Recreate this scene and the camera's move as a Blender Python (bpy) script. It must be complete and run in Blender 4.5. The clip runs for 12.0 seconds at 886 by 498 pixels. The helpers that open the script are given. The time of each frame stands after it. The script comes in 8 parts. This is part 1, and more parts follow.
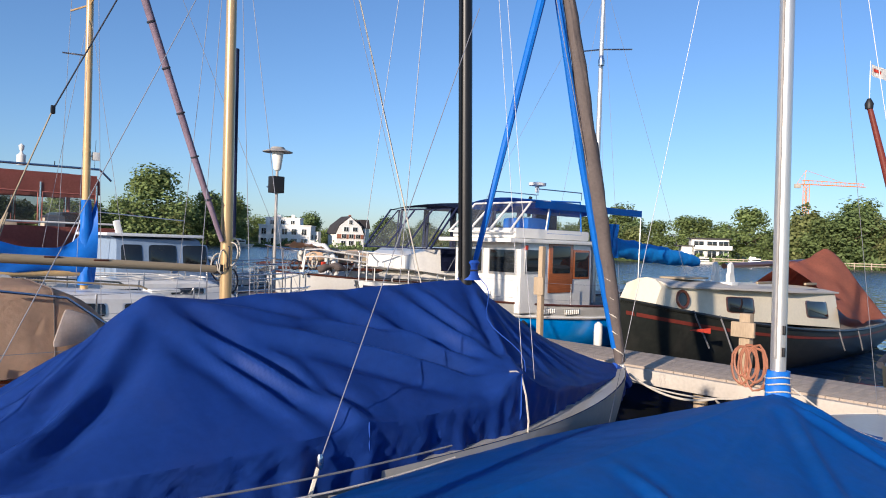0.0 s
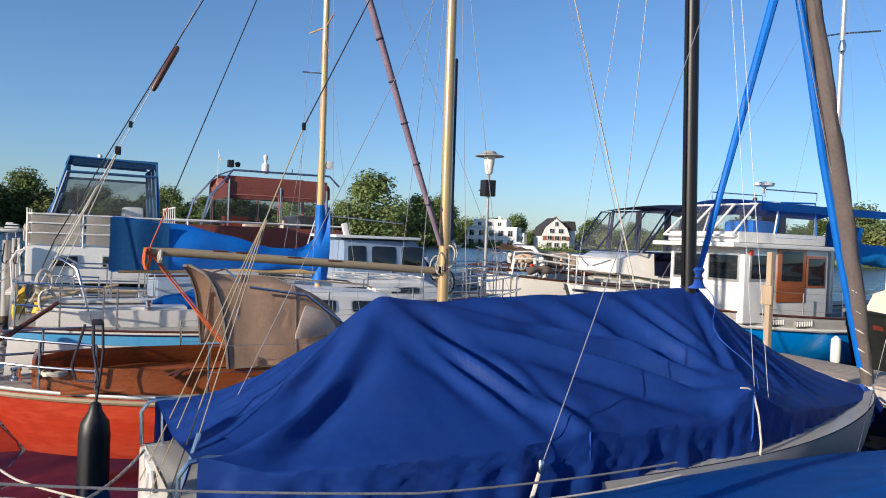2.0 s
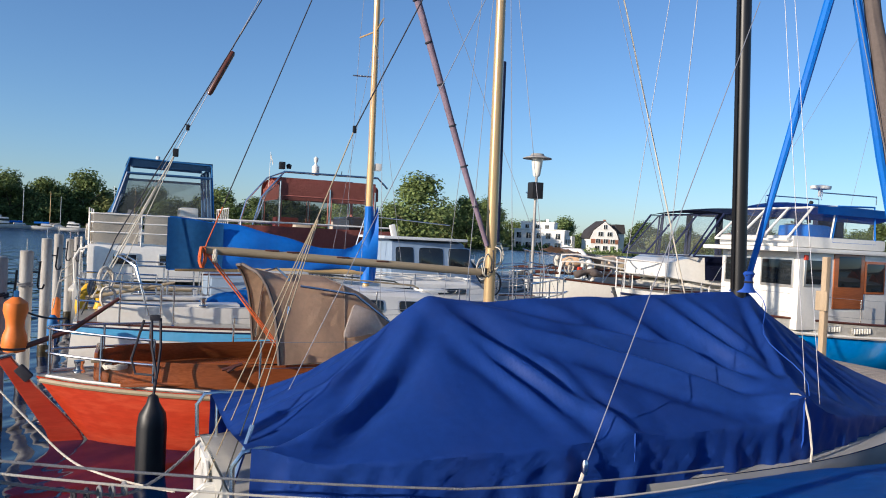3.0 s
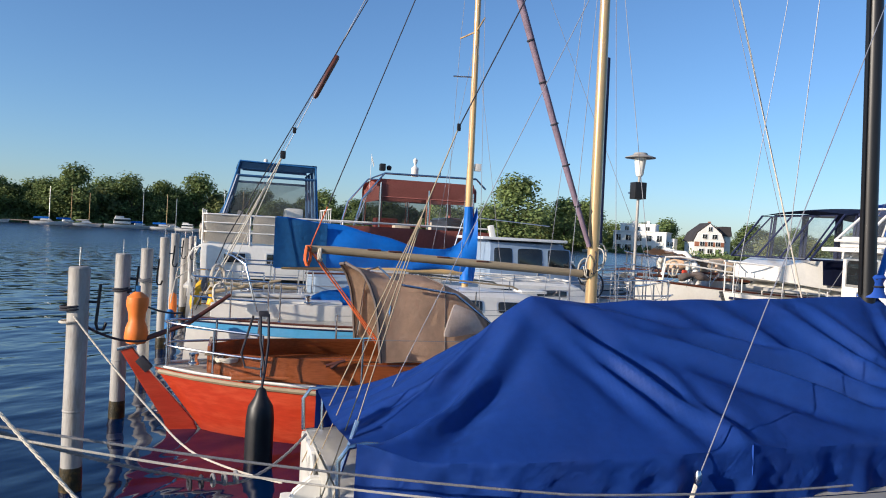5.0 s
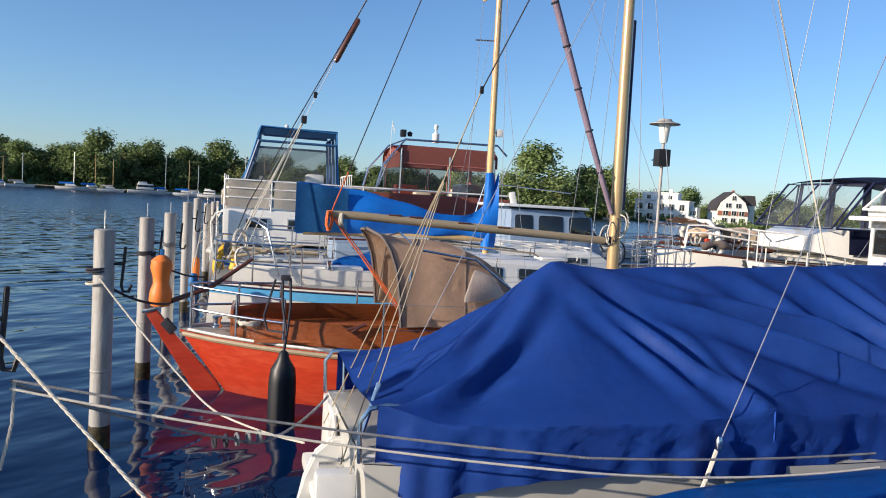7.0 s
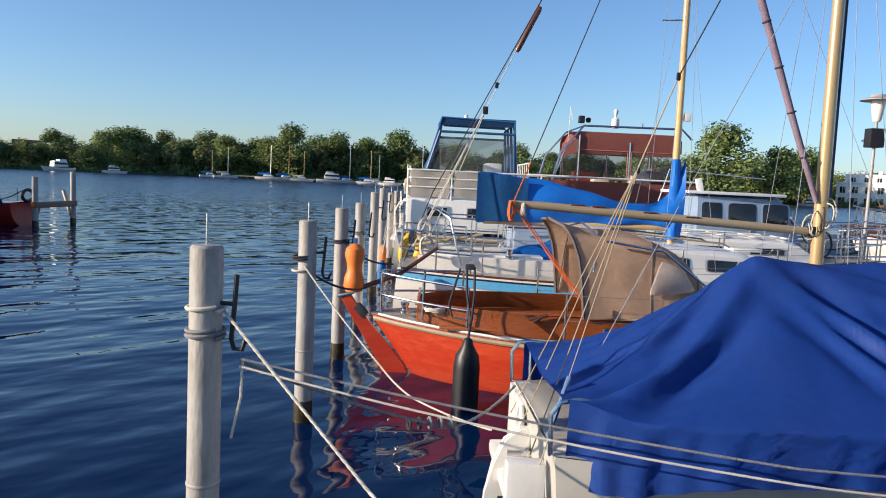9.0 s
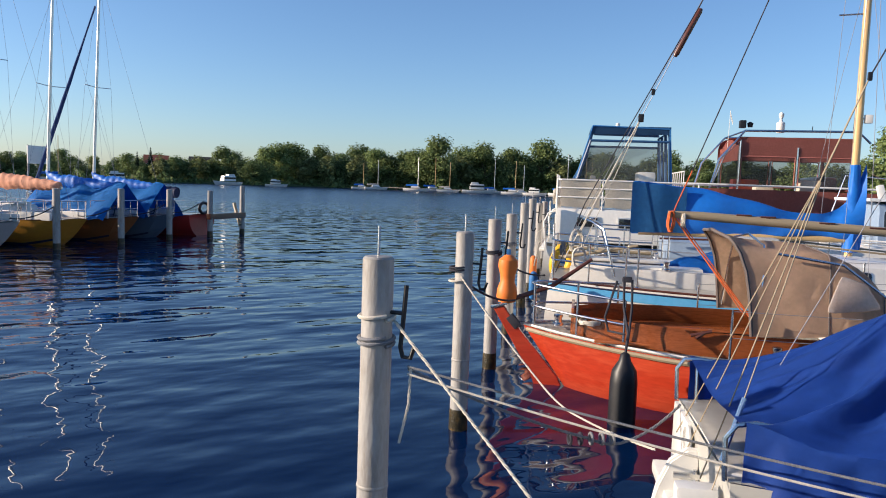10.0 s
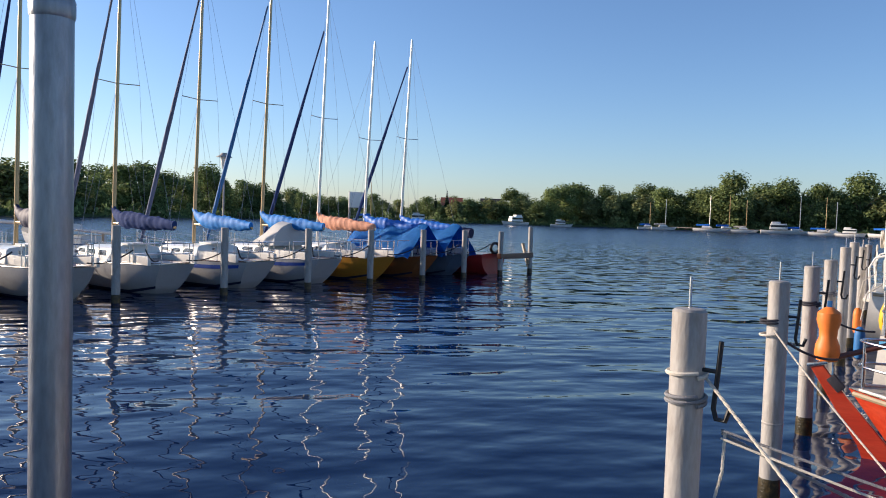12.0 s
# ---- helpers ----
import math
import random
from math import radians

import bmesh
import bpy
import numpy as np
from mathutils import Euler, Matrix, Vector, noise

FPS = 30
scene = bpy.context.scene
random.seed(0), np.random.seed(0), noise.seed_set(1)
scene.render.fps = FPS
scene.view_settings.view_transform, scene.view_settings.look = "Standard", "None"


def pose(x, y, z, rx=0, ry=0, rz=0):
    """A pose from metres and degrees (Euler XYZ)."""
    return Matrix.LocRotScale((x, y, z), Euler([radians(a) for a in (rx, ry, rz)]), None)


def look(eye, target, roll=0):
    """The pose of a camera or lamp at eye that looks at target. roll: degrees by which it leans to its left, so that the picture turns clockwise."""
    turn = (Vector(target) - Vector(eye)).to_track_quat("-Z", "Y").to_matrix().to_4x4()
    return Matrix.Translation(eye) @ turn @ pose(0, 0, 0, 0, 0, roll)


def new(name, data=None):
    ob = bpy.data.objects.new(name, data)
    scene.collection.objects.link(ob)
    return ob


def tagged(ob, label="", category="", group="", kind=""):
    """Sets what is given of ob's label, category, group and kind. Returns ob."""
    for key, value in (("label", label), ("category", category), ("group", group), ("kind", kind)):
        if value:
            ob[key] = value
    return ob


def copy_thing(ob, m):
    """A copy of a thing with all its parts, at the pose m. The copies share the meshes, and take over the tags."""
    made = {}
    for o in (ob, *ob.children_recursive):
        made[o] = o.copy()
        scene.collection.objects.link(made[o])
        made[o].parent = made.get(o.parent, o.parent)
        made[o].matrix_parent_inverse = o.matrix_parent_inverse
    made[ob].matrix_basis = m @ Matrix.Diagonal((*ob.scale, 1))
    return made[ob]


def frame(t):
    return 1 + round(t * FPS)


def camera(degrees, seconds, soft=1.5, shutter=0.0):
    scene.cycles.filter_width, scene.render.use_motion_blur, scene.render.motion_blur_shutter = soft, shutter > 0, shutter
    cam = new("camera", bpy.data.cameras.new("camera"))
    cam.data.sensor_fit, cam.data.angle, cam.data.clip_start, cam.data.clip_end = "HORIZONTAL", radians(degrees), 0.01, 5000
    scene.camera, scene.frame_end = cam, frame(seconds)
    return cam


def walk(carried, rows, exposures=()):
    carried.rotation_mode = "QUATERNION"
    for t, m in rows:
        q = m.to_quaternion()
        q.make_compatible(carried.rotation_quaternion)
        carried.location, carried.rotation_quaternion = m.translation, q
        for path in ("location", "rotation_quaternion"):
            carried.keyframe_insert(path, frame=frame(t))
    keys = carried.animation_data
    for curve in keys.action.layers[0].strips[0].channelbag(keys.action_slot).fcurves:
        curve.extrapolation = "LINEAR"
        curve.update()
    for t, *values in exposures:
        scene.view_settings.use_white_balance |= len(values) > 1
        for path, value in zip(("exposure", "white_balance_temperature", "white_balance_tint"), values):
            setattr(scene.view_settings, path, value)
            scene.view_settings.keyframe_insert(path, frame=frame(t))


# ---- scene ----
cam = camera(62.7, 12.0, soft=1.0)
PATH = [
    (0.0, pose(-0.000, 0.000, 2.286, 89.723, -1.848, 0.012)),
    (0.5, pose(-0.039, -0.025, 2.290, 89.631, -1.957, 2.886)),
    (1.0, pose(-0.050, -0.044, 2.307, 89.376, -2.026, 10.355)),
    (1.5, pose(-0.079, -0.017, 2.315, 89.275, -2.056, 13.611)),
    (2.0, pose(-0.103, -0.018, 2.312, 89.256, -2.324, 16.093)),
    (2.5, pose(-0.094, -0.063, 2.310, 89.257, -2.669, 18.113)),
    (3.0, pose(-0.078, -0.089, 2.304, 89.261, -2.785, 19.794)),
    (3.5, pose(-0.096, -0.081, 2.307, 89.252, -2.949, 22.030)),
    (5.5, pose(-0.148, -0.052, 2.272, 88.633, -3.215, 28.146)),
    (6.0, pose(-0.130, -0.050, 2.265, 87.757, -3.239, 28.383)),
    (6.5, pose(-0.139, -0.043, 2.258, 86.854, -3.344, 28.257)),
    (8.5, pose(-0.219, -0.098, 2.283, 84.605, -2.984, 37.537)),
    (9.0, pose(-0.234, -0.126, 2.293, 84.580, -2.772, 42.525)),
    (9.5, pose(-0.293, -0.166, 2.297, 84.706, -2.466, 46.830)),
    (10.0, pose(-0.302, -0.214, 2.301, 84.894, -2.098, 53.809)),
    (10.5, pose(-0.346, -0.273, 2.303, 85.387, -1.878, 58.778)),
    (11.0, pose(-0.394, -0.346, 2.312, 85.879, -1.729, 65.250)),
    (11.5, pose(-0.409, -0.330, 2.325, 86.409, -1.781, 72.853)),
    (12.0, pose(-0.394, -0.301, 2.339, 87.265, -1.794, 75.877)),
]
walk(cam, PATH, [(0.0, 0.39, 5900, 15), (1.5, 0.35, 5900, 12), (3.5, 0.41, 5900, 12), (6.5, 0.50, 5950, 12), (9.0, 0.61, 6150, 13), (12.0, 0.62, 6300, 17)])

# ---- light ----
SUN_YAW, SUN_UP = 148.0, 17.0
sky_world = bpy.data.worlds.new("evening_sky")
scene.world = sky_world
sky_world.use_nodes = True
wn = sky_world.node_tree.nodes
sky = wn.new("ShaderNodeTexSky")
sky.sky_type, sky.sun_disc = "NISHITA", False
sky.sun_elevation, sky.sun_rotation = radians(SUN_UP), radians(-SUN_YAW)
sky.air_density, sky.dust_density, sky.ozone_density = 1.0, 0.5, 4.5
wn["Background"].inputs["Strength"].default_value = 0.112
sky_world.node_tree.links.new(sky.outputs["Color"], wn["Background"].inputs["Color"])
sun = new("sun", bpy.data.lights.new("sun", "SUN"))
sun.data.energy, sun.data.angle, sun.data.color = 5.0, radians(0.6), (1.0, 0.83, 0.62)
sun.matrix_world = look((0, 0, 0), (math.sin(radians(SUN_YAW)) * math.cos(radians(SUN_UP)),
                                    -math.cos(radians(SUN_YAW)) * math.cos(radians(SUN_UP)), -math.sin(radians(SUN_UP))))

# ---- materials ----
def material(name, color, rough=0.5, metal=0.0, var=0.12, scale=6.0, bump=0.0, bump_scale=40.0, coat=0.0, spec=0.5,
             stain=None, stain_amount=0.35, stain_scale=1.5, transmission=0.0, alpha=1.0, ior=1.45, stretch=(1, 1, 1), rand=0.0):
    """A surface with grain and broad variation, optional stains, fine relief and a random shade per object."""
    m = bpy.data.materials.new(name)
    m.use_nodes = True
    nodes, links = m.node_tree.nodes, m.node_tree.links
    b = nodes["Principled BSDF"]
    b.inputs["Roughness"].default_value, b.inputs["Metallic"].default_value = rough, metal
    b.inputs["Coat Weight"].default_value, b.inputs["Specular IOR Level"].default_value = coat, spec
    b.inputs["Coat Roughness"].default_value = 0.08
    b.inputs["Transmission Weight"].default_value, b.inputs["Alpha"].default_value, b.inputs["IOR"].default_value = transmission, alpha, ior
    coords, mapping = nodes.new("ShaderNodeTexCoord"), nodes.new("ShaderNodeMapping")
    mapping.inputs["Scale"].default_value = stretch
    links.new(coords.outputs["Object"], mapping.inputs["Vector"])
    grain, broad = nodes.new("ShaderNodeTexNoise"), nodes.new("ShaderNodeTexNoise")
    grain.inputs["Scale"].default_value, grain.inputs["Detail"].default_value = scale * 6, 6
    broad.inputs["Scale"].default_value, broad.inputs["Detail"].default_value = scale * 0.35, 3
    total = nodes.new("ShaderNodeMath")
    total.operation = "ADD"
    for n, k in ((grain, 0), (broad, 1)):
        links.new(mapping.outputs["Vector"], n.inputs["Vector"])
        links.new(n.outputs["Fac"], total.inputs[k])
    spread = nodes.new("ShaderNodeMapRange")
    spread.inputs["From Min"].default_value, spread.inputs["From Max"].default_value = 0.7, 1.3
    spread.inputs["To Min"].default_value, spread.inputs["To Max"].default_value = 1 - var, 1 + var
    links.new(total.outputs[0], spread.inputs["Value"])
    value = spread.outputs["Result"]
    if rand:
        info, r = nodes.new("ShaderNodeObjectInfo"), nodes.new("ShaderNodeMapRange")
        r.inputs["To Min"].default_value, r.inputs["To Max"].default_value = 1 - rand, 1 + rand
        links.new(info.outputs["Random"], r.inputs["Value"])
        times = nodes.new("ShaderNodeMath")
        times.operation = "MULTIPLY"
        links.new(value, times.inputs[0]), links.new(r.outputs["Result"], times.inputs[1])
        value = times.outputs[0]
    shade = nodes.new("ShaderNodeVectorMath")
    shade.operation = "SCALE"
    shade.inputs[0].default_value = color
    links.new(value, shade.inputs["Scale"])
    out = shade.outputs["Vector"]
    if stain:
        spots, ramp, mix = nodes.new("ShaderNodeTexNoise"), nodes.new("ShaderNodeMapRange"), nodes.new("ShaderNodeMix")
        spots.inputs["Scale"].default_value, spots.inputs["Detail"].default_value = stain_scale, 8
        spots.inputs["Roughness"].default_value = 0.7
        ramp.inputs["From Min"].default_value, ramp.inputs["From Max"].default_value = 0.48, 0.72
        ramp.inputs["To Max"].default_value = stain_amount
        mix.data_type = "RGBA"
        links.new(mapping.outputs["Vector"], spots.inputs["Vector"])
        links.new(spots.outputs["Fac"], ramp.inputs["Value"])
        links.new(ramp.outputs["Result"], mix.inputs["Factor"])
        links.new(out, mix.inputs["A"])
        mix.inputs["B"].default_value = (*stain, 1)
        out = mix.outputs["Result"]
    links.new(out, b.inputs["Base Color"])
    if bump:
        fine, relief = nodes.new("ShaderNodeTexNoise"), nodes.new("ShaderNodeBump")
        fine.inputs["Scale"].default_value, fine.inputs["Detail"].default_value = bump_scale, 5
        relief.inputs["Strength"].default_value, relief.inputs["Distance"].default_value = bump, 0.02
        links.new(mapping.outputs["Vector"], fine.inputs["Vector"])
        links.new(fine.outputs["Fac"], relief.inputs["Height"])
        links.new(relief.outputs["Normal"], b.inputs["Normal"])
    return m


NAVY = material("navy_canvas", (0.022, 0.078, 0.37), 0.5, var=0.10, scale=3, bump=0.12, bump_scale=9, spec=0.35, stain=(0.06, 0.09, 0.30), stain_amount=0.25)
BLUE = material("royal_blue_canvas", (0.008, 0.135, 0.52), 0.5, var=0.10, scale=3, bump=0.15, bump_scale=8, spec=0.35, stain=(0.10, 0.20, 0.5), stain_amount=0.2)
OLDNAVY = material("faded_navy_canvas", (0.035, 0.06, 0.16), 0.85, var=0.15, scale=3, bump=0.1, bump_scale=9, spec=0.1)
PALEBLUE = material("pale_blue_paint", (0.10, 0.40, 0.70), 0.4, var=0.1, scale=2, stain=(0.3, 0.45, 0.55), stain_amount=0.3)
TEAL = material("faded_blue_canvas", (0.02, 0.14, 0.36), 0.6, var=0.14, scale=3, bump=0.2, bump_scale=9)
SKYBLUE = material("light_blue_canvas", (0.004, 0.20, 0.58), 0.7, var=0.14, scale=3, bump=0.1, bump_scale=9)
DARKNAVY = material("dark_navy_canvas", (0.012, 0.018, 0.06), 0.7, var=0.15, scale=3, bump=0.2, bump_scale=10)
TAN = material("tan_canvas", (0.64, 0.45, 0.31), 0.75, var=0.14, scale=4, bump=0.25, bump_scale=12, stain=(0.2, 0.13, 0.09))
BEIGE = material("beige_canvas", (0.50, 0.44, 0.36), 0.75, var=0.1, scale=4, bump=0.25, bump_scale=12)
MAROON = material("maroon_canvas", (0.40, 0.135, 0.105), 0.75, var=0.12, scale=4, bump=0.2, bump_scale=12)
RUST = material("rust_red_canvas", (0.54, 0.19, 0.115), 0.75, var=0.14, scale=3, bump=0.3, bump_scale=6)
TAUPE = material("grey_brown_canvas", (0.13, 0.105, 0.095), 0.8, var=0.15, scale=5, bump=0.3, bump_scale=14)
PEACH = material("peach_canvas", (0.62, 0.28, 0.17), 0.75, var=0.1, scale=5, bump=0.3, bump_scale=14)
WHITE = material("white_gelcoat", (0.78, 0.76, 0.70), 0.28, var=0.05, scale=3, coat=0.25, stain=(0.55, 0.50, 0.42), stain_amount=0.25)
CREAM = material("cream_paint", (0.72, 0.64, 0.47), 0.4, var=0.06, scale=3, stain=(0.45, 0.38, 0.26), stain_amount=0.3)
# white gelcoat darkened evenly: shade on the neighbouring hulls, put into the colour
SHADEWHITE = material("shaded_gelcoat", (0.50, 0.50, 0.49), 0.35, var=0.07, scale=3, coat=0.15, stain=(0.36, 0.34, 0.30), stain_amount=0.3)
GREYDECK = material("grey_deck", (0.50, 0.50, 0.48), 0.7, var=0.1, scale=5, bump=0.2, bump_scale=90)
GREYBLUE = material("grey_blue_paint", (0.24, 0.32, 0.43), 0.4, var=0.08, scale=3)
ORANGE = material("orange_red_hull", (0.47, 0.044, 0.016), 0.3, var=0.14, scale=2, coat=0.3, stain=(0.72, 0.20, 0.09), stain_amount=0.28, stretch=(0.5, 1, 3))
REDHULL = material("dark_red_hull", (0.35, 0.03, 0.025), 0.35, var=0.12, scale=2, coat=0.2)
AQUA = material("aqua_blue_hull", (0.0, 0.27, 0.80), 0.3, var=0.1, scale=2, coat=0.2, stain=(0.1, 0.35, 0.55))
AMBER = material("amber_hull", (0.52, 0.24, 0.03), 0.3, var=0.1, scale=2, coat=0.3)
RUSTBROWN = material("brown_hull", (0.28, 0.10, 0.03), 0.35, var=0.12, scale=2, coat=0.3)
SLATE = material("slate_blue_hull", (0.10, 0.14, 0.20), 0.4, var=0.1, scale=2)
BLACKHULL = material("black_green_hull", (0.022, 0.024, 0.020), 0.4, var=0.25, scale=2, coat=0.1, stain=(0.06, 0.05, 0.04))
OXBLOOD = material("oxblood_paint", (0.16, 0.03, 0.02), 0.45, var=0.15, scale=3)
MAHOGANY = material("varnished_mahogany", (0.36, 0.105, 0.032), 0.25, var=0.28, scale=4, coat=0.6, stretch=(0.25, 3, 3), bump=0.05, bump_scale=60)
DARKWOOD = material("dark_mahogany", (0.09, 0.028, 0.014), 0.35, var=0.3, scale=4, coat=0.4, stretch=(0.25, 3, 3))
SPRUCE = material("varnished_spruce", (0.56, 0.37, 0.16), 0.3, var=0.16, scale=5, coat=0.5, stretch=(4, 4, 0.25))
GOLDSPAR = material("gold_spar", (0.50, 0.35, 0.175), 0.32, metal=0.35, var=0.12, scale=5, coat=0.3, stretch=(4, 4, 0.25))
BOOM = material("greyed_wood_boom", (0.34, 0.27, 0.17), 0.5, var=0.16, scale=5, stretch=(0.25, 4, 4), stain=(0.2, 0.15, 0.1))
BLACKSPAR = material("black_spar", (0.007, 0.007, 0.008), 0.4, var=0.3, scale=5, coat=0.1, stain=(0.03, 0.024, 0.02), stain_amount=0.3, stretch=(6, 6, 0.5))
ALU = material("brushed_aluminium", (0.72, 0.70, 0.65), 0.35, metal=0.75, var=0.08, scale=6, stretch=(4, 4, 0.4))
STEEL = material("stainless_steel", (0.66, 0.66, 0.66), 0.22, metal=1.0, var=0.06, scale=8)
WIRE = material("steel_wire", (0.34, 0.34, 0.36), 0.5, metal=0.5, var=0.1, scale=8)
GALV = material("galvanised_pile", (0.37, 0.355, 0.33), 0.6, metal=0.12, var=0.13, scale=4, stretch=(2, 2, 0.5), bump=0.15, bump_scale=30,
                stain=(0.20, 0.16, 0.115), stain_amount=0.7, stain_scale=5)
# darker metal than the piles: the tall pole's shade is put into its colour
SHADEZINC = material("shaded_zinc_tube", (0.30, 0.31, 0.33), 0.38, metal=0.7, var=0.2, scale=5, stretch=(2, 2, 0.5), bump=0.1, bump_scale=30, stain=(0.16, 0.15, 0.15), stain_amount=0.6, stain_scale=6)
SLIME = material("wet_algae", (0.035, 0.028, 0.012), 0.35, var=0.4, scale=8, stain=(0.22, 0.12, 0.02), stain_amount=0.8, stain_scale=6, bump=0.4)
ROPE = material("light_rope", (0.58, 0.53, 0.44), 0.85, var=0.15, scale=30, bump=0.4, bump_scale=150)
GREYROPE = material("grey_rope", (0.20, 0.20, 0.205), 0.85, var=0.3, scale=30, bump=0.5, bump_scale=120)
DARKROPE = material("dark_rope", (0.035, 0.035, 0.045), 0.85, var=0.2, scale=30, bump=0.4, bump_scale=150)
REDROPE = material("orange_rope", (0.62, 0.13, 0.035), 0.85, var=0.15, scale=30, bump=0.4, bump_scale=150)
PINKROPE = material("mauve_spar_cover", (0.21, 0.155, 0.20), 0.8, var=0.25, scale=14, bump=0.3)
RUBBER = material("black_rubber", (0.012, 0.012, 0.014), 0.45, var=0.2, scale=5, stain=(0.06, 0.05, 0.045))
ORANGEBUOY = material("orange_plastic", (0.78, 0.20, 0.03), 0.5, var=0.08, scale=4, stain=(0.6, 0.14, 0.03))
YELLOW = material("yellow_plastic", (0.75, 0.42, 0.02), 0.5, var=0.08, scale=4)
REDPAINT = material("red_paint", (0.6, 0.06, 0.03), 0.5, var=0.1)
WINDOW = material("tinted_glass", (0.015, 0.018, 0.02), 0.05, var=0.2, scale=1, spec=0.8)
CLEAR = material("clear_vinyl", (0.30, 0.33, 0.35), 0.06, var=0.05, alpha=0.13, spec=0.6)
MILKY = material("milky_vinyl", (0.55, 0.48, 0.44), 0.12, var=0.15, scale=5, alpha=0.55, spec=0.7)
SMOKE = material("smoked_vinyl", (0.02, 0.025, 0.03), 0.1, var=0.1, alpha=0.5, spec=0.6)
BLACK = material("black_plastic", (0.015, 0.015, 0.016), 0.5, var=0.2)
PLANK = material("weathered_plank", (0.46, 0.36, 0.27), 0.8, var=0.2, scale=5, stretch=(4, 0.5, 4), bump=0.4, bump_scale=30, stain=(0.2, 0.16, 0.12), rand=0.15)
GRATE = material("grey_grating", (0.44, 0.36, 0.28), 0.8, var=0.25, scale=20, bump=0.6, bump_scale=90)
CONCRETE = material("pale_concrete", (0.50, 0.45, 0.38), 0.85, var=0.12, scale=4, bump=0.3, stain=(0.3, 0.25, 0.2))
OLDPOST = material("weathered_post", (0.42, 0.32, 0.21), 0.85, var=0.2, scale=5, stretch=(4, 4, 0.4), bump=0.3)
PLASTER = material("white_plaster", (0.80, 0.78, 0.72), 0.85, var=0.05, scale=0.5)
SLATEROOF = material("dark_slate_roof", (0.045, 0.04, 0.04), 0.8, var=0.2, scale=1)
TILEROOF = material("red_tile_roof", (0.28, 0.09, 0.05), 0.8, var=0.2, scale=1)
BRICK = material("red_brick", (0.30, 0.12, 0.07), 0.85, var=0.2, scale=1)
LAMPGLASS = material("opal_glass", (0.80, 0.78, 0.70), 0.25, var=0.03)
CRANEPAINT = material("orange_crane_paint", (0.85, 0.27, 0.03), 0.5, var=0.1)
BARK = material("bark", (0.09, 0.065, 0.045), 0.9, var=0.3, scale=1, stretch=(2, 2, 0.4))
GRASS = material("bank_grass", (0.055, 0.085, 0.022), 0.9, var=0.35, scale=0.4, stain=(0.12, 0.09, 0.045), stain_scale=0.1)


def leaves(name, color):
    """Foliage that lets some light through, each clump a little different."""
    m = material(name, color, 0.65, var=0.25, scale=0.25, spec=0.2, rand=0.22)
    nodes, links = m.node_tree.nodes, m.node_tree.links
    b = nodes["Principled BSDF"]
    through_leaf, both = nodes.new("ShaderNodeBsdfTranslucent"), nodes.new("ShaderNodeMixShader")
    geo, island, tint = nodes.new("ShaderNodeNewGeometry"), nodes.new("ShaderNodeMapRange"), nodes.new("ShaderNodeVectorMath")
    island.inputs["To Min"].default_value, island.inputs["To Max"].default_value = 0.6, 1.45
    tint.operation = "SCALE"
    links.new(geo.outputs["Random Per Island"], island.inputs["Value"])
    links.new(b.inputs["Base Color"].links[0].from_socket, tint.inputs[0])
    links.new(island.outputs["Result"], tint.inputs["Scale"])
    links.new(tint.outputs["Vector"], b.inputs["Base Color"])
    links.new(tint.outputs["Vector"], through_leaf.inputs["Color"])
    both.inputs["Fac"].default_value = 0.33
    links.new(b.outputs["BSDF"], both.inputs[1]), links.new(through_leaf.outputs["BSDF"], both.inputs[2])
    links.new(both.outputs["Shader"], nodes["Material Output"].inputs["Surface"])
    return m


LEAF_A = leaves("oak_leaves", (0.165, 0.215, 0.075))
LEAF_B = leaves("dark_leaves", (0.135, 0.185, 0.068))
LEAF_C = leaves("willow_leaves", (0.20, 0.225, 0.085))
LEAF_D = leaves("conifer_needles", (0.028, 0.055, 0.028))


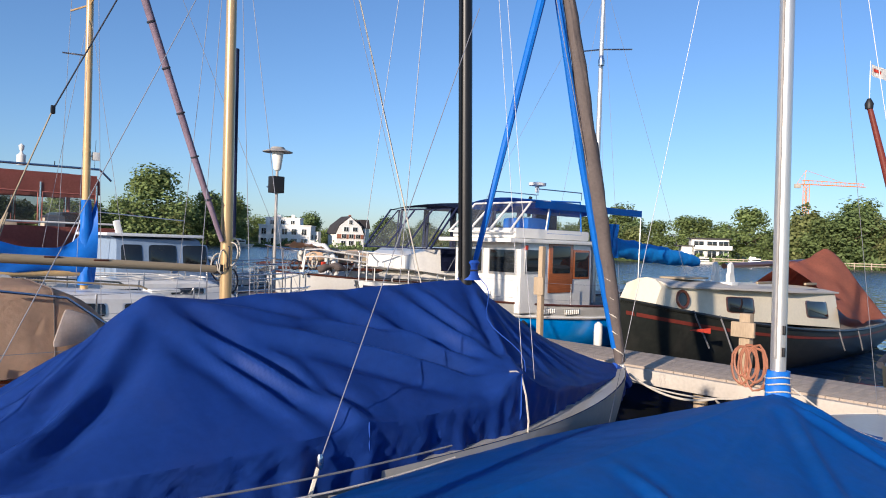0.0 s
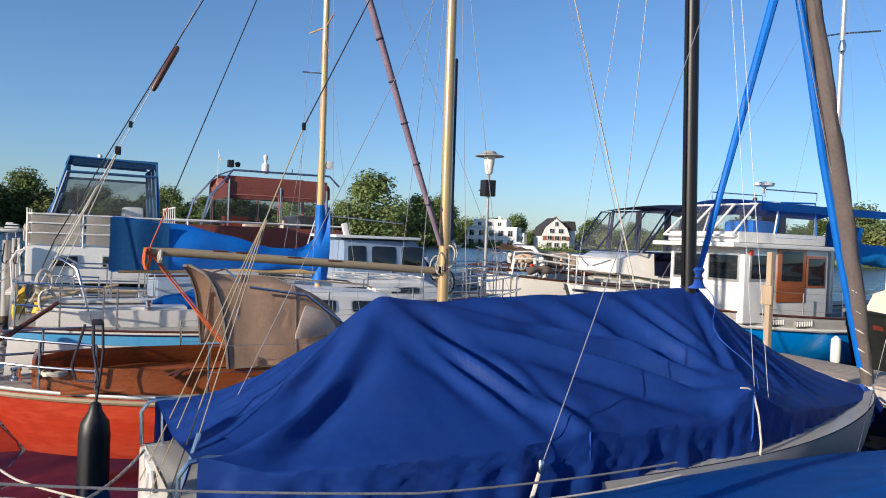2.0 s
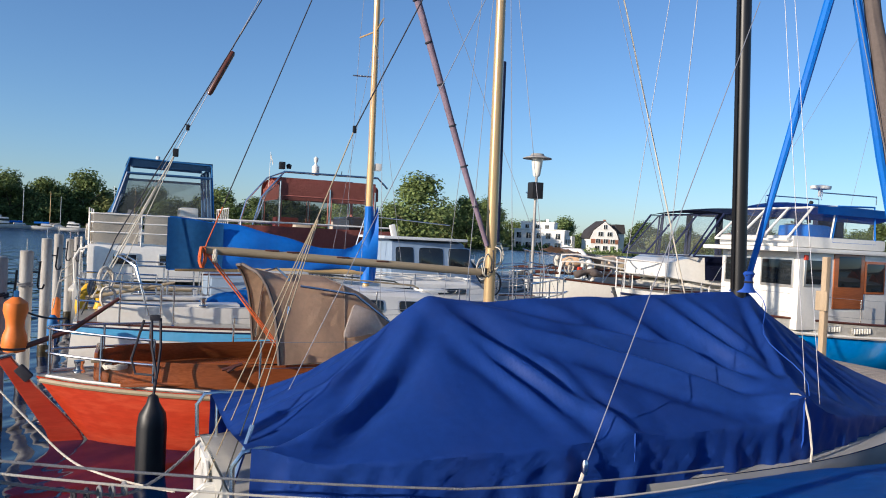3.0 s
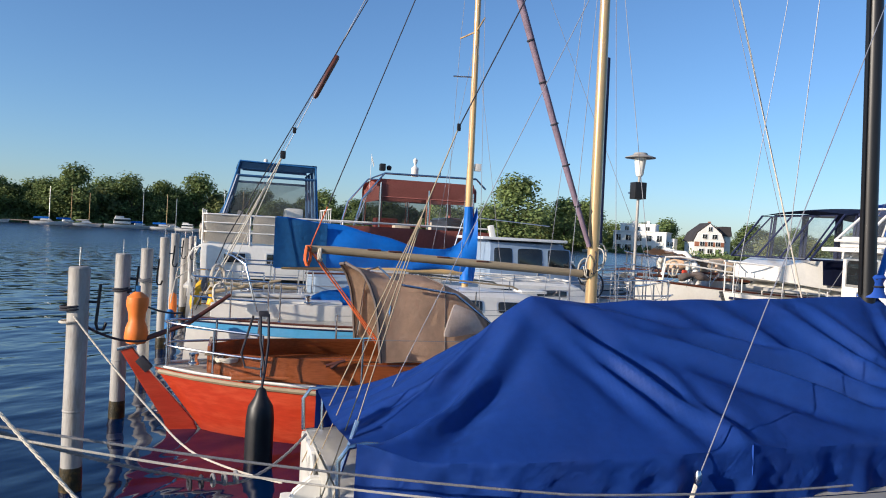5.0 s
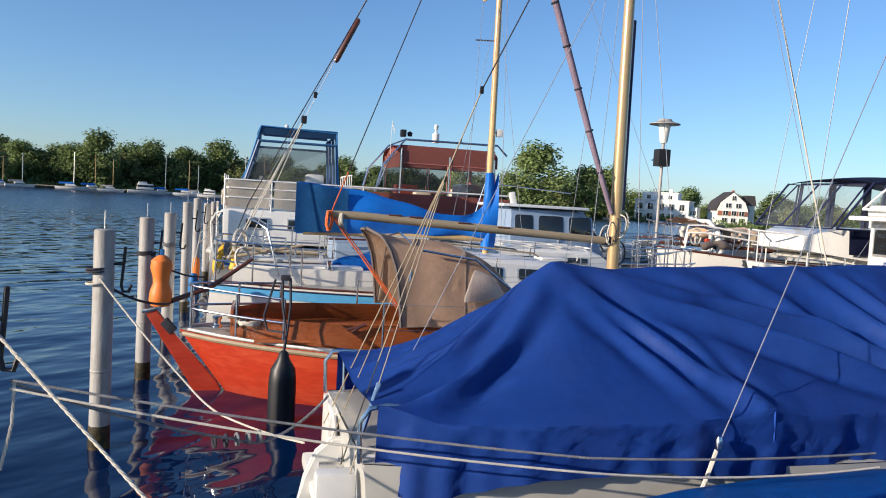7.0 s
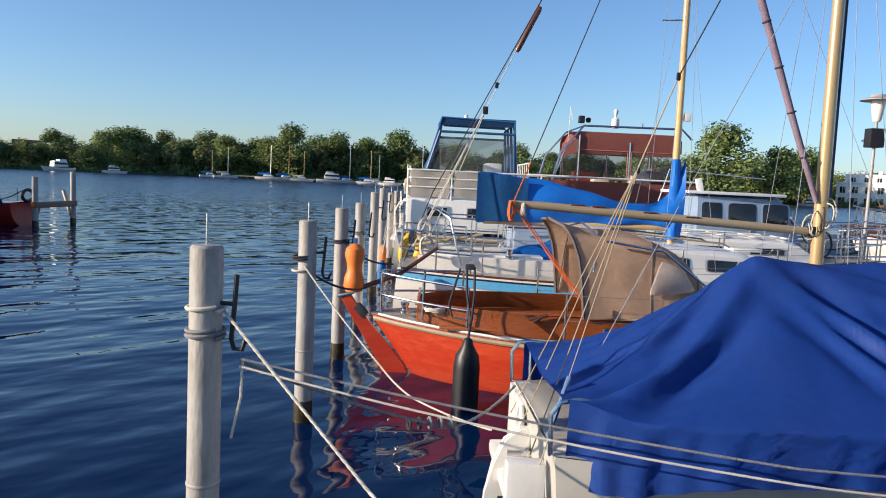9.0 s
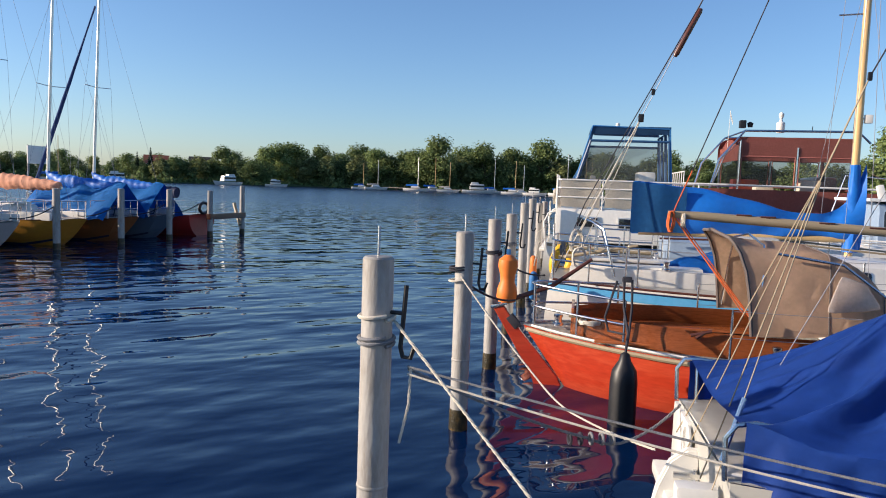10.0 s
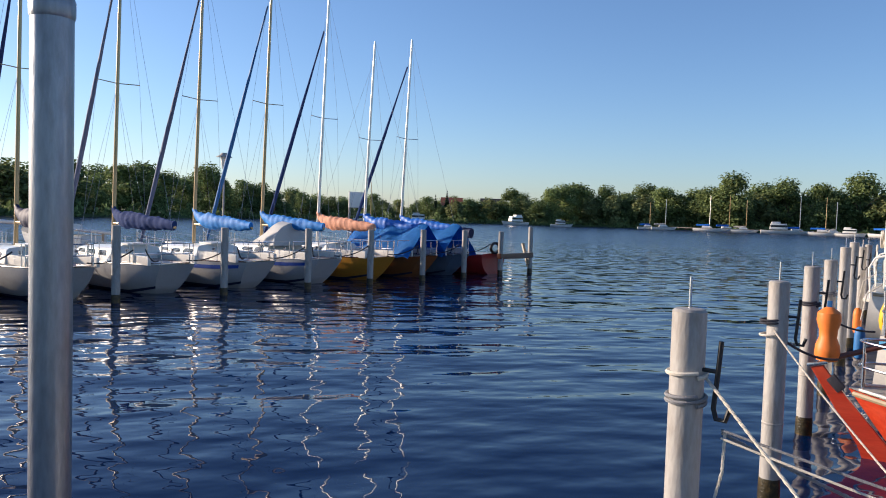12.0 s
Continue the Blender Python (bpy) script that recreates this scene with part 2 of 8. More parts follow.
def water_material():
    m = bpy.data.materials.new("lake_water")
    m.use_nodes = True
    nodes, links = m.node_tree.nodes, m.node_tree.links
    b = nodes["Principled BSDF"]
    b.inputs["Base Color"].default_value = (0.001, 0.011, 0.047, 1)
    b.inputs["Roughness"].default_value, b.inputs["IOR"].default_value = 0.05, 1.27
    coords = nodes.new("ShaderNodeTexCoord")
    last = None
    # long low swell, soft ripples and a little fine chop
    for scale, stretch, turn, strength, distance in ((0.55, (1.0, 0.5, 1), 28, 1.0, 0.10), (1.9, (1.0, 0.5, 1), 16, 1.0, 0.050), (5.5, (1.0, 0.6, 1), 35, 1.0, 0.006)):
        mapping, waves, bump = nodes.new("ShaderNodeMapping"), nodes.new("ShaderNodeTexNoise"), nodes.new("ShaderNodeBump")
        mapping.inputs["Rotation"].default_value = (0, 0, radians(turn))
        mapping.inputs["Scale"].default_value = stretch
        waves.inputs["Scale"].default_value, waves.inputs["Detail"].default_value, waves.inputs["Roughness"].default_value = scale, 1, 0.4
        bump.inputs["Strength"].default_value, bump.inputs["Distance"].default_value = strength, distance
        links.new(coords.outputs["Object"], mapping.inputs["Vector"])
        links.new(mapping.outputs["Vector"], waves.inputs["Vector"])
        links.new(waves.outputs["Fac"], bump.inputs["Height"])
        if last:
            links.new(last.outputs["Normal"], bump.inputs["Normal"])
        last = bump
    # the open lake is choppier than the sheltered berths
    away, open_lake = nodes.new("ShaderNodeVectorMath"), nodes.new("ShaderNodeMapRange")
    away.operation = "LENGTH"
    links.new(coords.outputs["Object"], away.inputs[0])
    links.new(away.outputs["Value"], open_lake.inputs["Value"])
    for key, value in (("From Min", 16.0), ("From Max", 70.0), ("To Min", 0.03), ("To Max", 0.9)):
        open_lake.inputs[key].default_value = value
    broken = nodes.new("ShaderNodeMapRange")
    for key, value in (("From Min", 18.0), ("From Max", 80.0), ("To Min", 0.012), ("To Max", 0.22)):
        broken.inputs[key].default_value = value
    links.new(away.outputs["Value"], broken.inputs["Value"])
    links.new(broken.outputs["Result"], b.inputs["Roughness"])
    chop, centred, flat, grown, tilted, unit = nodes.new("ShaderNodeTexNoise"), nodes.new("ShaderNodeVectorMath"), nodes.new("ShaderNodeVectorMath"), nodes.new("ShaderNodeVectorMath"), nodes.new("ShaderNodeVectorMath"), nodes.new("ShaderNodeVectorMath")
    chop.inputs["Scale"].default_value, chop.inputs["Detail"].default_value = 1.7, 3
    centred.operation, flat.operation, grown.operation, tilted.operation, unit.operation = "SUBTRACT", "MULTIPLY", "SCALE", "ADD", "NORMALIZE"
    centred.inputs[1].default_value, flat.inputs[1].default_value = (0.5, 0.5, 0.5), (1, 1, 0)
    links.new(coords.outputs["Object"], chop.inputs["Vector"])
    links.new(chop.outputs["Color"], centred.inputs[0])
    links.new(centred.outputs["Vector"], flat.inputs[0])
    links.new(flat.outputs["Vector"], grown.inputs[0])
    links.new(open_lake.outputs["Result"], grown.inputs["Scale"])
    links.new(last.outputs["Normal"], tilted.inputs[0])
    links.new(grown.outputs["Vector"], tilted.inputs[1])
    links.new(tilted.outputs["Vector"], unit.inputs[0])
    links.new(unit.outputs["Vector"], b.inputs["Normal"])
    return m


WATER = water_material()

# ---- building tools ----
class Shape:
    """Gathers one mesh."""

    def __init__(self):
        self.bm = bmesh.new()

    def faces(self, points, quads):
        vs = [self.bm.verts.new(p) for p in points]
        for q in quads:
            try:
                self.bm.faces.new([vs[i] for i in q])
            except ValueError:
                pass
        return self

    def box(self, c, size, bevel=0.01, m=None, taper=1.0):
        made = bmesh.ops.create_cube(self.bm, size=1.0)["verts"]
        for v in made:
            k = taper if v.co.z > 0 else 1.0
            v.co = Vector((v.co.x * size[0] * k, v.co.y * size[1] * k, v.co.z * size[2]))
        if bevel:
            edges = list({e for v in made for e in v.link_edges})
            made = list({v for f in bmesh.ops.bevel(self.bm, geom=edges, offset=min(bevel, min(size) * 0.45), segments=2, profile=0.7, affect="EDGES")["faces"] for v in f.verts} | {v for v in made if v.is_valid})
        t = Matrix.Translation(c) @ (m or Matrix())
        for v in made:
            v.co = t @ v.co
        return self

    def tube(self, pts, r, seg=8):
        pts = [Vector(p) for p in pts]
        rs = r if isinstance(r, (list, tuple)) else [r] * len(pts)
        rings, side = [], None
        for i, p in enumerate(pts):
            d = (pts[min(i + 1, len(pts) - 1)] - pts[max(i - 1, 0)]).normalized()
            if side is None:
                side = d.cross(Vector((0, 0, 1)) if abs(d.z) < 0.9 else Vector((1, 0, 0))).normalized()
            side = (side - d * side.dot(d)).normalized()
            up = d.cross(side)
            rings.append([self.bm.verts.new(p + rs[i] * (math.cos(a) * side + math.sin(a) * up)) for a in [2 * math.pi * k / seg for k in range(seg)]])
        for a, b in zip(rings, rings[1:]):
            for k in range(seg):
                self.bm.faces.new((a[k], a[(k + 1) % seg], b[(k + 1) % seg], b[k]))
        self.bm.faces.new(rings[0][::-1]), self.bm.faces.new(rings[-1])
        return self

    def lathe(self, prof, seg=20, m=None):
        m, rings = m or Matrix(), []
        for r, z in prof:
            rings.append([self.bm.verts.new(m @ Vector((r * math.cos(2 * math.pi * k / seg), r * math.sin(2 * math.pi * k / seg), z))) for k in range(seg)])
        for a, b in zip(rings, rings[1:]):
            for k in range(seg):
                self.bm.faces.new((a[k], a[(k + 1) % seg], b[(k + 1) % seg], b[k]))
        self.bm.faces.new(rings[0][::-1]), self.bm.faces.new(rings[-1])
        return self

    def grid(self, rows, thick=0.0):
        vs = [[self.bm.verts.new(p) for p in row] for row in rows]
        made = []
        for a, b in zip(vs, vs[1:]):
            for k in range(len(a) - 1):
                made.append(self.bm.faces.new((a[k], a[k + 1], b[k + 1], b[k])))
        if thick:
            bmesh.ops.solidify(self.bm, geom=made, thickness=thick)
        return self

    def prism(self, outline, depth, m=None, bevel=0.0):
        """A plate: an outline in x, z, with its depth along y."""
        m = m or Matrix()
        a = [self.bm.verts.new(m @ Vector((x, -depth / 2, z))) for x, z in outline]
        b = [self.bm.verts.new(m @ Vector((x, depth / 2, z))) for x, z in outline]
        n = len(outline)
        fs = [self.bm.faces.new(a), self.bm.faces.new(b[::-1])]
        fs += [self.bm.faces.new((a[k], b[k], b[(k + 1) % n], a[(k + 1) % n])) for k in range(n)]
        if bevel:
            bmesh.ops.bevel(self.bm, geom=list({e for f in fs[:2] for e in f.edges}), offset=bevel, segments=2, affect="EDGES")
        return self

    def loft(self, sections, caps=True):
        rings = [[self.bm.verts.new(p) for p in s] for s in sections]
        n = len(rings[0])
        for a, b in zip(rings, rings[1:]):
            for k in range(n):
                self.bm.faces.new((a[k], a[(k + 1) % n], b[(k + 1) % n], b[k]))
        if caps:
            self.bm.faces.new(rings[0][::-1]), self.bm.faces.new(rings[-1])
        return self

    def data(self, name, mat, sharp=38):
        bmesh.ops.recalc_face_normals(self.bm, faces=self.bm.faces)
        me = bpy.data.meshes.new(name)
        self.bm.to_mesh(me)
        self.bm.free()
        me.materials.append(mat)
        me.polygons.foreach_set("use_smooth", [True] * len(me.polygons))
        me.set_sharp_from_angle(angle=radians(sharp))
        return me


def part(name, shape, mat, parent, label="", sharp=38):
    ob = new(name, shape.data(name, mat, sharp))
    ob.parent = parent
    if label:
        ob["label"] = label
    return ob


def thing(name, m, label, category, group="", kind=""):
    ob = new(name)
    ob.matrix_world = m
    return tagged(ob, label, category, group, kind)


def single(name, shape, mat, label, category, m=None, group="", kind="", sharp=38):
    ob = new(name, shape.data(name, mat, sharp))
    ob.matrix_world = m or Matrix()
    return tagged(ob, label, category, group, kind)


def lerp(table, x):
    """Smooth curve through a table of (x, value)."""
    xs, ys = [p[0] for p in table], [p[1] for p in table]
    if x <= xs[0] or x >= xs[-1]:
        return ys[0] if x <= xs[0] else ys[-1]
    i = max(k for k in range(len(xs) - 1) if xs[k] <= x)
    slope = [(ys[k + 1] - ys[k]) / (xs[k + 1] - xs[k]) for k in range(len(xs) - 1)]

    def tangent(k):
        if k in (0, len(xs) - 1) or slope[k - 1] * slope[k] <= 0:
            return 0.0 if 0 < k < len(xs) - 1 else slope[min(k, len(slope) - 1)]
        return 2 * slope[k - 1] * slope[k] / (slope[k - 1] + slope[k])

    h = xs[i + 1] - xs[i]
    t = (x - xs[i]) / h
    return (ys[i] * (1 + 2 * t) * (1 - t) ** 2 + tangent(i) * h * t * (1 - t) ** 2 + ys[i + 1] * t * t * (3 - 2 * t) - tangent(i + 1) * h * t * t * (1 - t))


def sag(a, b, drop, n=10):
    a, b = Vector(a), Vector(b)
    return [a.lerp(b, i / n) - Vector((0, 0, drop * 4 * (i / n) * (1 - i / n))) for i in range(n + 1)]


# The marina's own axes: a runs from the mooring piles to the jetty, p along the row of piles.
AX_DEG = 43.094
CA, SA = math.cos(radians(AX_DEG)), math.sin(radians(AX_DEG))


def spot(a, p, z=0.0):
    return Vector((-6.75 + a * CA - p * SA, 5.32 + a * SA + p * CA, z))


def berth(a, p, z=0.0, turn=0.0):
    return pose(*spot(a, p, z), 0, 0, AX_DEG + turn)


# ---- boat parts, in a boat's own axes: x forward from the stern, y to port, z from the water ----
class Hull:
    def __init__(self, L, B, fs, fm, fb, tw=0.7, rake=0.5, srake=0.0, draft=0.35, full=0.75, mid=0.5):
        self.L, self.B, self.fs, self.fm, self.fb, self.tw = L, B, fs, fm, fb, tw
        self.rake, self.srake, self.draft, self.full, self.mid = rake, srake, draft, full, mid

    def half(self, t):
        if t < self.mid:
            return self.B / 2 * (self.tw + (1 - self.tw) * math.sin(math.pi / 2 * t / self.mid) ** 0.8)
        return self.B / 2 * max(0.012, math.cos(math.pi / 2 * min(1, (t - self.mid) / (1 - self.mid)))) ** self.full

    def top(self, t):
        a, b, c = self.fs, self.fm, self.fb
        return a * (1 - t) * (0.45 - t) / 0.45 + b * t * (1 - t) / (0.45 * 0.55) + c * t * (t - 0.45) / 0.55

    def edge(self, x, side=1, inset=0.0, lift=0.0):
        t = min(1.0, max(0.0, x / self.L))
        return Vector((x, side * max(0.0, self.half(t) - inset), self.top(t) + lift))

    def skin(self, t, v, side=1, out=0.0):
        """A point of the hull's side: v is 0 at the keel and 1 at the sheer."""
        b, top = self.half(t), self.top(t)
        low = -self.draft * min(1.0, (4 * t + 0.35)) * min(1.0, max(0.0, (1.02 - t)) * 5) ** 0.5
        x = t * self.L - self.rake * (1 - v) ** 1.2 * t ** 4 + self.srake * (1 - v) * (1 - t) ** 6
        flare = 1 - 0.28 * (1 - v) * t ** 2
        y = b * flare * (1 - (1 - v) ** 2.4) ** 0.62 + out
        return Vector((x, side * y, low + (top - low) * v))

    def shell(self, n=30, m=10):
        s = Shape()
        for side in (1, -1):
            s.grid([[self.skin(i / n, j / m, side) for j in range(m + 1)] for i in range(n + 1)])
        left, right = [self.skin(0, j / m, 1) for j in range(m + 1)], [self.skin(0, j / m, -1) for j in range(m + 1)]
        s.grid([left, right])
        bmesh.ops.remove_doubles(s.bm, verts=s.bm.verts, dist=0.002)
        return s

    def band(self, v0, v1, out=0.004, t0=0.0, t1=0.985, n=30):
        s = Shape()
        for side in (1, -1):
            s.grid([[self.skin(t0 + (t1 - t0) * i / n, v0 + (v1 - v0) * j / 2, side, out) for j in range(3)] for i in range(n + 1)])
        return s

    def deck(self, x0=0.0, x1=1.0, inset=0.015, camber=0.05, n=26, m=8, lift=0.0):
        s, rows = Shape(), []
        for i in range(n + 1):
            t = x0 + (x1 - x0) * i / n
            b, z = max(0.004, self.half(t) - inset), self.top(t) + lift
            rows.append([Vector((t * self.L, b * (2 * j / m - 1), z + camber * (1 - (2 * j / m - 1) ** 2) * min(1, b))) for j in range(m + 1)])
        return s.grid(rows, 0.02)

    def rail(self, x0, x1, r=0.02, inset=0.0, lift=0.0, side=1, n=24):
        return Shape().tube([self.edge(x0 + (x1 - x0) * i / n, side, inset, lift) for i in range(n + 1)], r, 6)


def rounded(w, h, r, n=4):
    """A rounded rectangle's outline, centred."""
    out = []
    for cx, cz, a0 in ((w / 2 - r, h / 2 - r, 0), (-w / 2 + r, h / 2 - r, 90), (-w / 2 + r, -h / 2 + r, 180), (w / 2 - r, -h / 2 + r, 270)):
        out += [(cx + r * math.cos(radians(a0 + 90 * k / n)), cz + r * math.sin(radians(a0 + 90 * k / n))) for k in range(n + 1)]
    return out


def plate(a, b, c, d, inset=0.0, out=0.012, r=0.0):
    """A thin slab on four corners (bottom left, bottom right, top right, top left), standing proud."""
    a, b, c, d = Vector(a), Vector(b), Vector(c), Vector(d)
    n = (b - a).cross(d - a).normalized()
    mid = (a + b + c + d) / 4
    ring = []
    corners = [p + (mid - p) * inset for p in (a, b, c, d)]
    for i, p in enumerate(corners):
        before, after = corners[i - 1], corners[(i + 1) % 4]
        for k in (0.16, 0.04) if r == 0 else (r, r / 3):
            ring.append(p.lerp(before, k) + (after - p) * (0.0 if k > 0.1 else 0.03))
        for k in (0.04, 0.16) if r == 0 else (r / 3, r):
            ring.append(p.lerp(after, k) + (before - p) * (0.0 if k > 0.1 else 0.03))
    s = Shape()
    return s.loft([[p - n * 0.004 for p in ring], [p + n * out * 0.8 for p in ring], [mid + (p - mid) * 0.97 + n * out for p in ring]])


def cabin(parent, x0, x1, w0, w1, z0, z1, h0, h1, mat, lean=0.12, slope0=0.1, slope1=0.5, crown=0.06, name="cabin", label=""):
    """A coachroof: plan from half width w0 at x0 to w1 at x1, standing on z0..z1, with heights h0..h1. Gives a function for points on its sides."""
    s, rows = Shape(), []
    n = 10
    for i in range(n + 1):
        u = i / n
        x, w, z, h = x0 + (x1 - x0) * u, w0 + (w1 - w0) * u ** 1.4, z0 + (z1 - z0) * u, h0 + (h1 - h0) * u
        wt = w * (1 - lean)
        ring = [(-w, 0), (-wt - 0.01, h * 0.9), (-wt + 0.05, h), (-wt * 0.5, h + crown * 0.75), (0, h + crown), (wt * 0.5, h + crown * 0.75), (wt - 0.05, h), (wt + 0.01, h * 0.9), (w, 0)]
        push0 = slope0 * (1 - u) ** 8
        push1 = slope1 * u ** 8
        rows.append([Vector((x + (push0 - push1) * (zz / max(h, 0.01)), y, z + zz)) for y, zz in ring])
    s.loft(rows)
    body = part(name, s, mat, parent, label)

    def on(x, f, side):
        u = (x - x0) / (x1 - x0)
        w, z, h = w0 + (w1 - w0) * u ** 1.4, z0 + (z1 - z0) * u, h0 + (h1 - h0) * u
        return Vector((x, side * (w - (w * lean) * f / 0.9), z + h * f))

    return body, on


def window_on(parent, on, xa, xb, f0, f1, side, mat=None, frame_mat=None, name="window"):
    """A window let into a cabin's side, with its frame round it."""
    if side < 0:
        q = [on(xa, f0, side), on(xb, f0, side), on(xb, f1, side), on(xa, f1, side)]
    else:
        q = [on(xb, f0, side), on(xa, f0, side), on(xa, f1, side), on(xb, f1, side)]
    rim = part(name, plate(*q, 0.0, 0.010), frame_mat or ALU, parent)
    part("pane", plate(*q, 0.10, 0.016), mat or WINDOW, rim, "dark tinted pane")
    return rim


def rails(parent, hull, x0, x1, n, h=0.55, side=1, inset=0.06, lines=2, r=0.0125):
    """Stanchions with lifelines along one side."""
    tops = []
    for i in range(n):
        x = x0 + (x1 - x0) * i / max(1, n - 1)
        p = hull.edge(x, side, inset)
        part("stanchion", Shape().tube([p, p + Vector((0, 0, h))], r, 8).lathe([(0.035, 0), (0.03, 0.012), (0.016, 0.03)], 10, Matrix.Translation(p)), STEEL, parent)
        tops.append(p + Vector((0, 0, h)))
    for k in range(lines):
        pts = [q - Vector((0, 0, h * 0.48 * k + 0.012)) for q in tops]
        part("lifeline", Shape().tube(pts, 0.0035, 5), WIRE, parent)


def hoop(parent, hull, xs, h, bow, name, r=0.0135, inset=0.06, bars=(1.0, 0.5)):
    """A bow pulpit or stern pushpit: bars round the end on upright feet."""
    xa, xb = xs
    n = 8
    for k in bars:
        if bow:
            left = [hull.edge(xa + (xb - xa) * i / n, 1, inset, h * k) for i in range(n + 1)]
            pts = left + [Vector((xb + 0.12, 0, hull.top(1) + h * k + 0.02))] + [Vector((p.x, -p.y, p.z)) for p in left[::-1]]
        else:
            left = [hull.edge(xb + (xa - xb) * i / n, 1, inset, h * k) for i in range(n + 1)]
            back = hull.half(0) - inset
            pts = left + [Vector((xa - 0.04, back * c, left[-1].z)) for c in (0.7, 0.3, -0.3, -0.7)] + [Vector((p.x, -p.y, p.z)) for p in left[::-1]]
        part(name, Shape().tube(pts, r, 8), STEEL, parent)
    for x in (xa, (xa + xb) / 2, xb - 0.04 if bow else xb):
        for side in (1, -1):
            p = hull.edge(x, side, inset)
            part("rail_post", Shape().tube([p, p + Vector((0, 0, h))], r, 8), STEEL, parent)


def wire(parent, a, b, r=0.004, mat=None, name="stay"):
    return part(name, Shape().tube([a, b], r, 5), mat or WIRE, parent)


def bundle(pts, rad, seed=0, seg=14, squash=1.25, n=36, lump=1.0):
    """A lumpy bundle of cloth along a line, as a covered sail."""
    rnd = random.Random(seed)
    ph = [rnd.uniform(0, 6.28) for _ in range(6)]
    pts = [Vector(p) for p in pts]
    lengths = [0.0]
    for a, b in zip(pts, pts[1:]):
        lengths.append(lengths[-1] + (b - a).length)
    rows = []
    for i in range(n + 1):
        s = lengths[-1] * i / n
        p = Vector([np.interp(s, lengths, [q[k] for q in pts]) for k in range(3)])
        j = max(k for k in range(len(pts) - 1) if lengths[k] <= s + 1e-6)
        d = (pts[j + 1] - pts[j]).normalized()
        side = d.cross(Vector((0, 0, 1)))
        side = side.normalized() if side.length > 0.1 else Vector((0, 1, 0))
        up = side.cross(d).normalized()
        r = rad(i / n) if callable(rad) else rad
        row = []
        for k in range(seg):
            a = 2 * math.pi * k / seg
            bumpy = 1 + lump * (0.06 * math.sin(3 * a + ph[0] + 5 * s) + 0.05 * math.sin(2 * a + ph[1] - 8 * s) + 0.06 * math.sin(23 * s + ph[2] + a))
            row.append(p + r * bumpy * (math.cos(a) * side + squash * math.sin(a) * up))
        rows.append(row)
    return Shape().loft(rows)


def winch(parent, p):
    part("winch", Shape().lathe([(0.06, 0), (0.06, 0.02), (0.042, 0.035), (0.038, 0.08), (0.05, 0.10), (0.05, 0.125), (0.02, 0.13)], 14, Matrix.Translation(p)), STEEL, parent, "polished steel winch drum")


def coil(c, r, turns, m=None, tube_r=0.012, squash=1.6, seed=1):
    rnd = random.Random(seed)
    m = m or Matrix()
    pts = []
    for i in range(turns * 14 + 1):
        a = 2 * math.pi * i / 14
        k = 1 + rnd.uniform(-0.06, 0.06)
        pts.append(Vector(c) + m @ Vector((r * k * math.cos(a), 0.012 * math.sin(a * 0.37) + rnd.uniform(-0.012, 0.012), r * squash * k * math.sin(a))))
    return Shape().tube(pts, tube_r, 5)

# ---- water and banks ----
SHORE = [(-180, 60), (-120, 90), (-80, 150), (-60, 165), (-35, 172), (-20, 176), (-8, 190), (4, 228), (14, 236), (28, 216), (45, 226),
         (60, 222), (75, 205), (90, 172), (100, 145), (120, 110), (150, 75), (180, 60)]


def shore(yaw):
    return lerp(SHORE, yaw) + 3.0 * math.sin(yaw * 0.9) + 1.5 * math.sin(yaw * 3.1)


def polar(yaw, d, z=0.0):
    return Vector((-math.sin(radians(yaw)) * d, math.cos(radians(yaw)) * d, z))


ring = [polar(360 * k / 96, 700) for k in range(96)]
single("water", Shape().faces([(0, 0, 0)] + ring, [(0, 1 + k, 1 + (k + 1) % 96) for k in range(96)]), WATER, "dark blue lake water with small ripples", "water", kind="structure")

rows = []
for d, z in ((-1.0, -0.6), (0.0, 0.12), (1.0, 0.35), (6, 0.7), (30, 1.2), (90, 2.0), (400, 3.0), (2500, 5.0)):
    rows.append([polar(y, shore(y) + d, z + (0.12 * math.sin(y * 2.3) if d > 0 else 0)) for y in [360 * k / 240 - 180 for k in range(241)]])
single("ground", Shape().grid(rows), GRASS, "green grassy far bank of the lake", "ground", kind="structure")


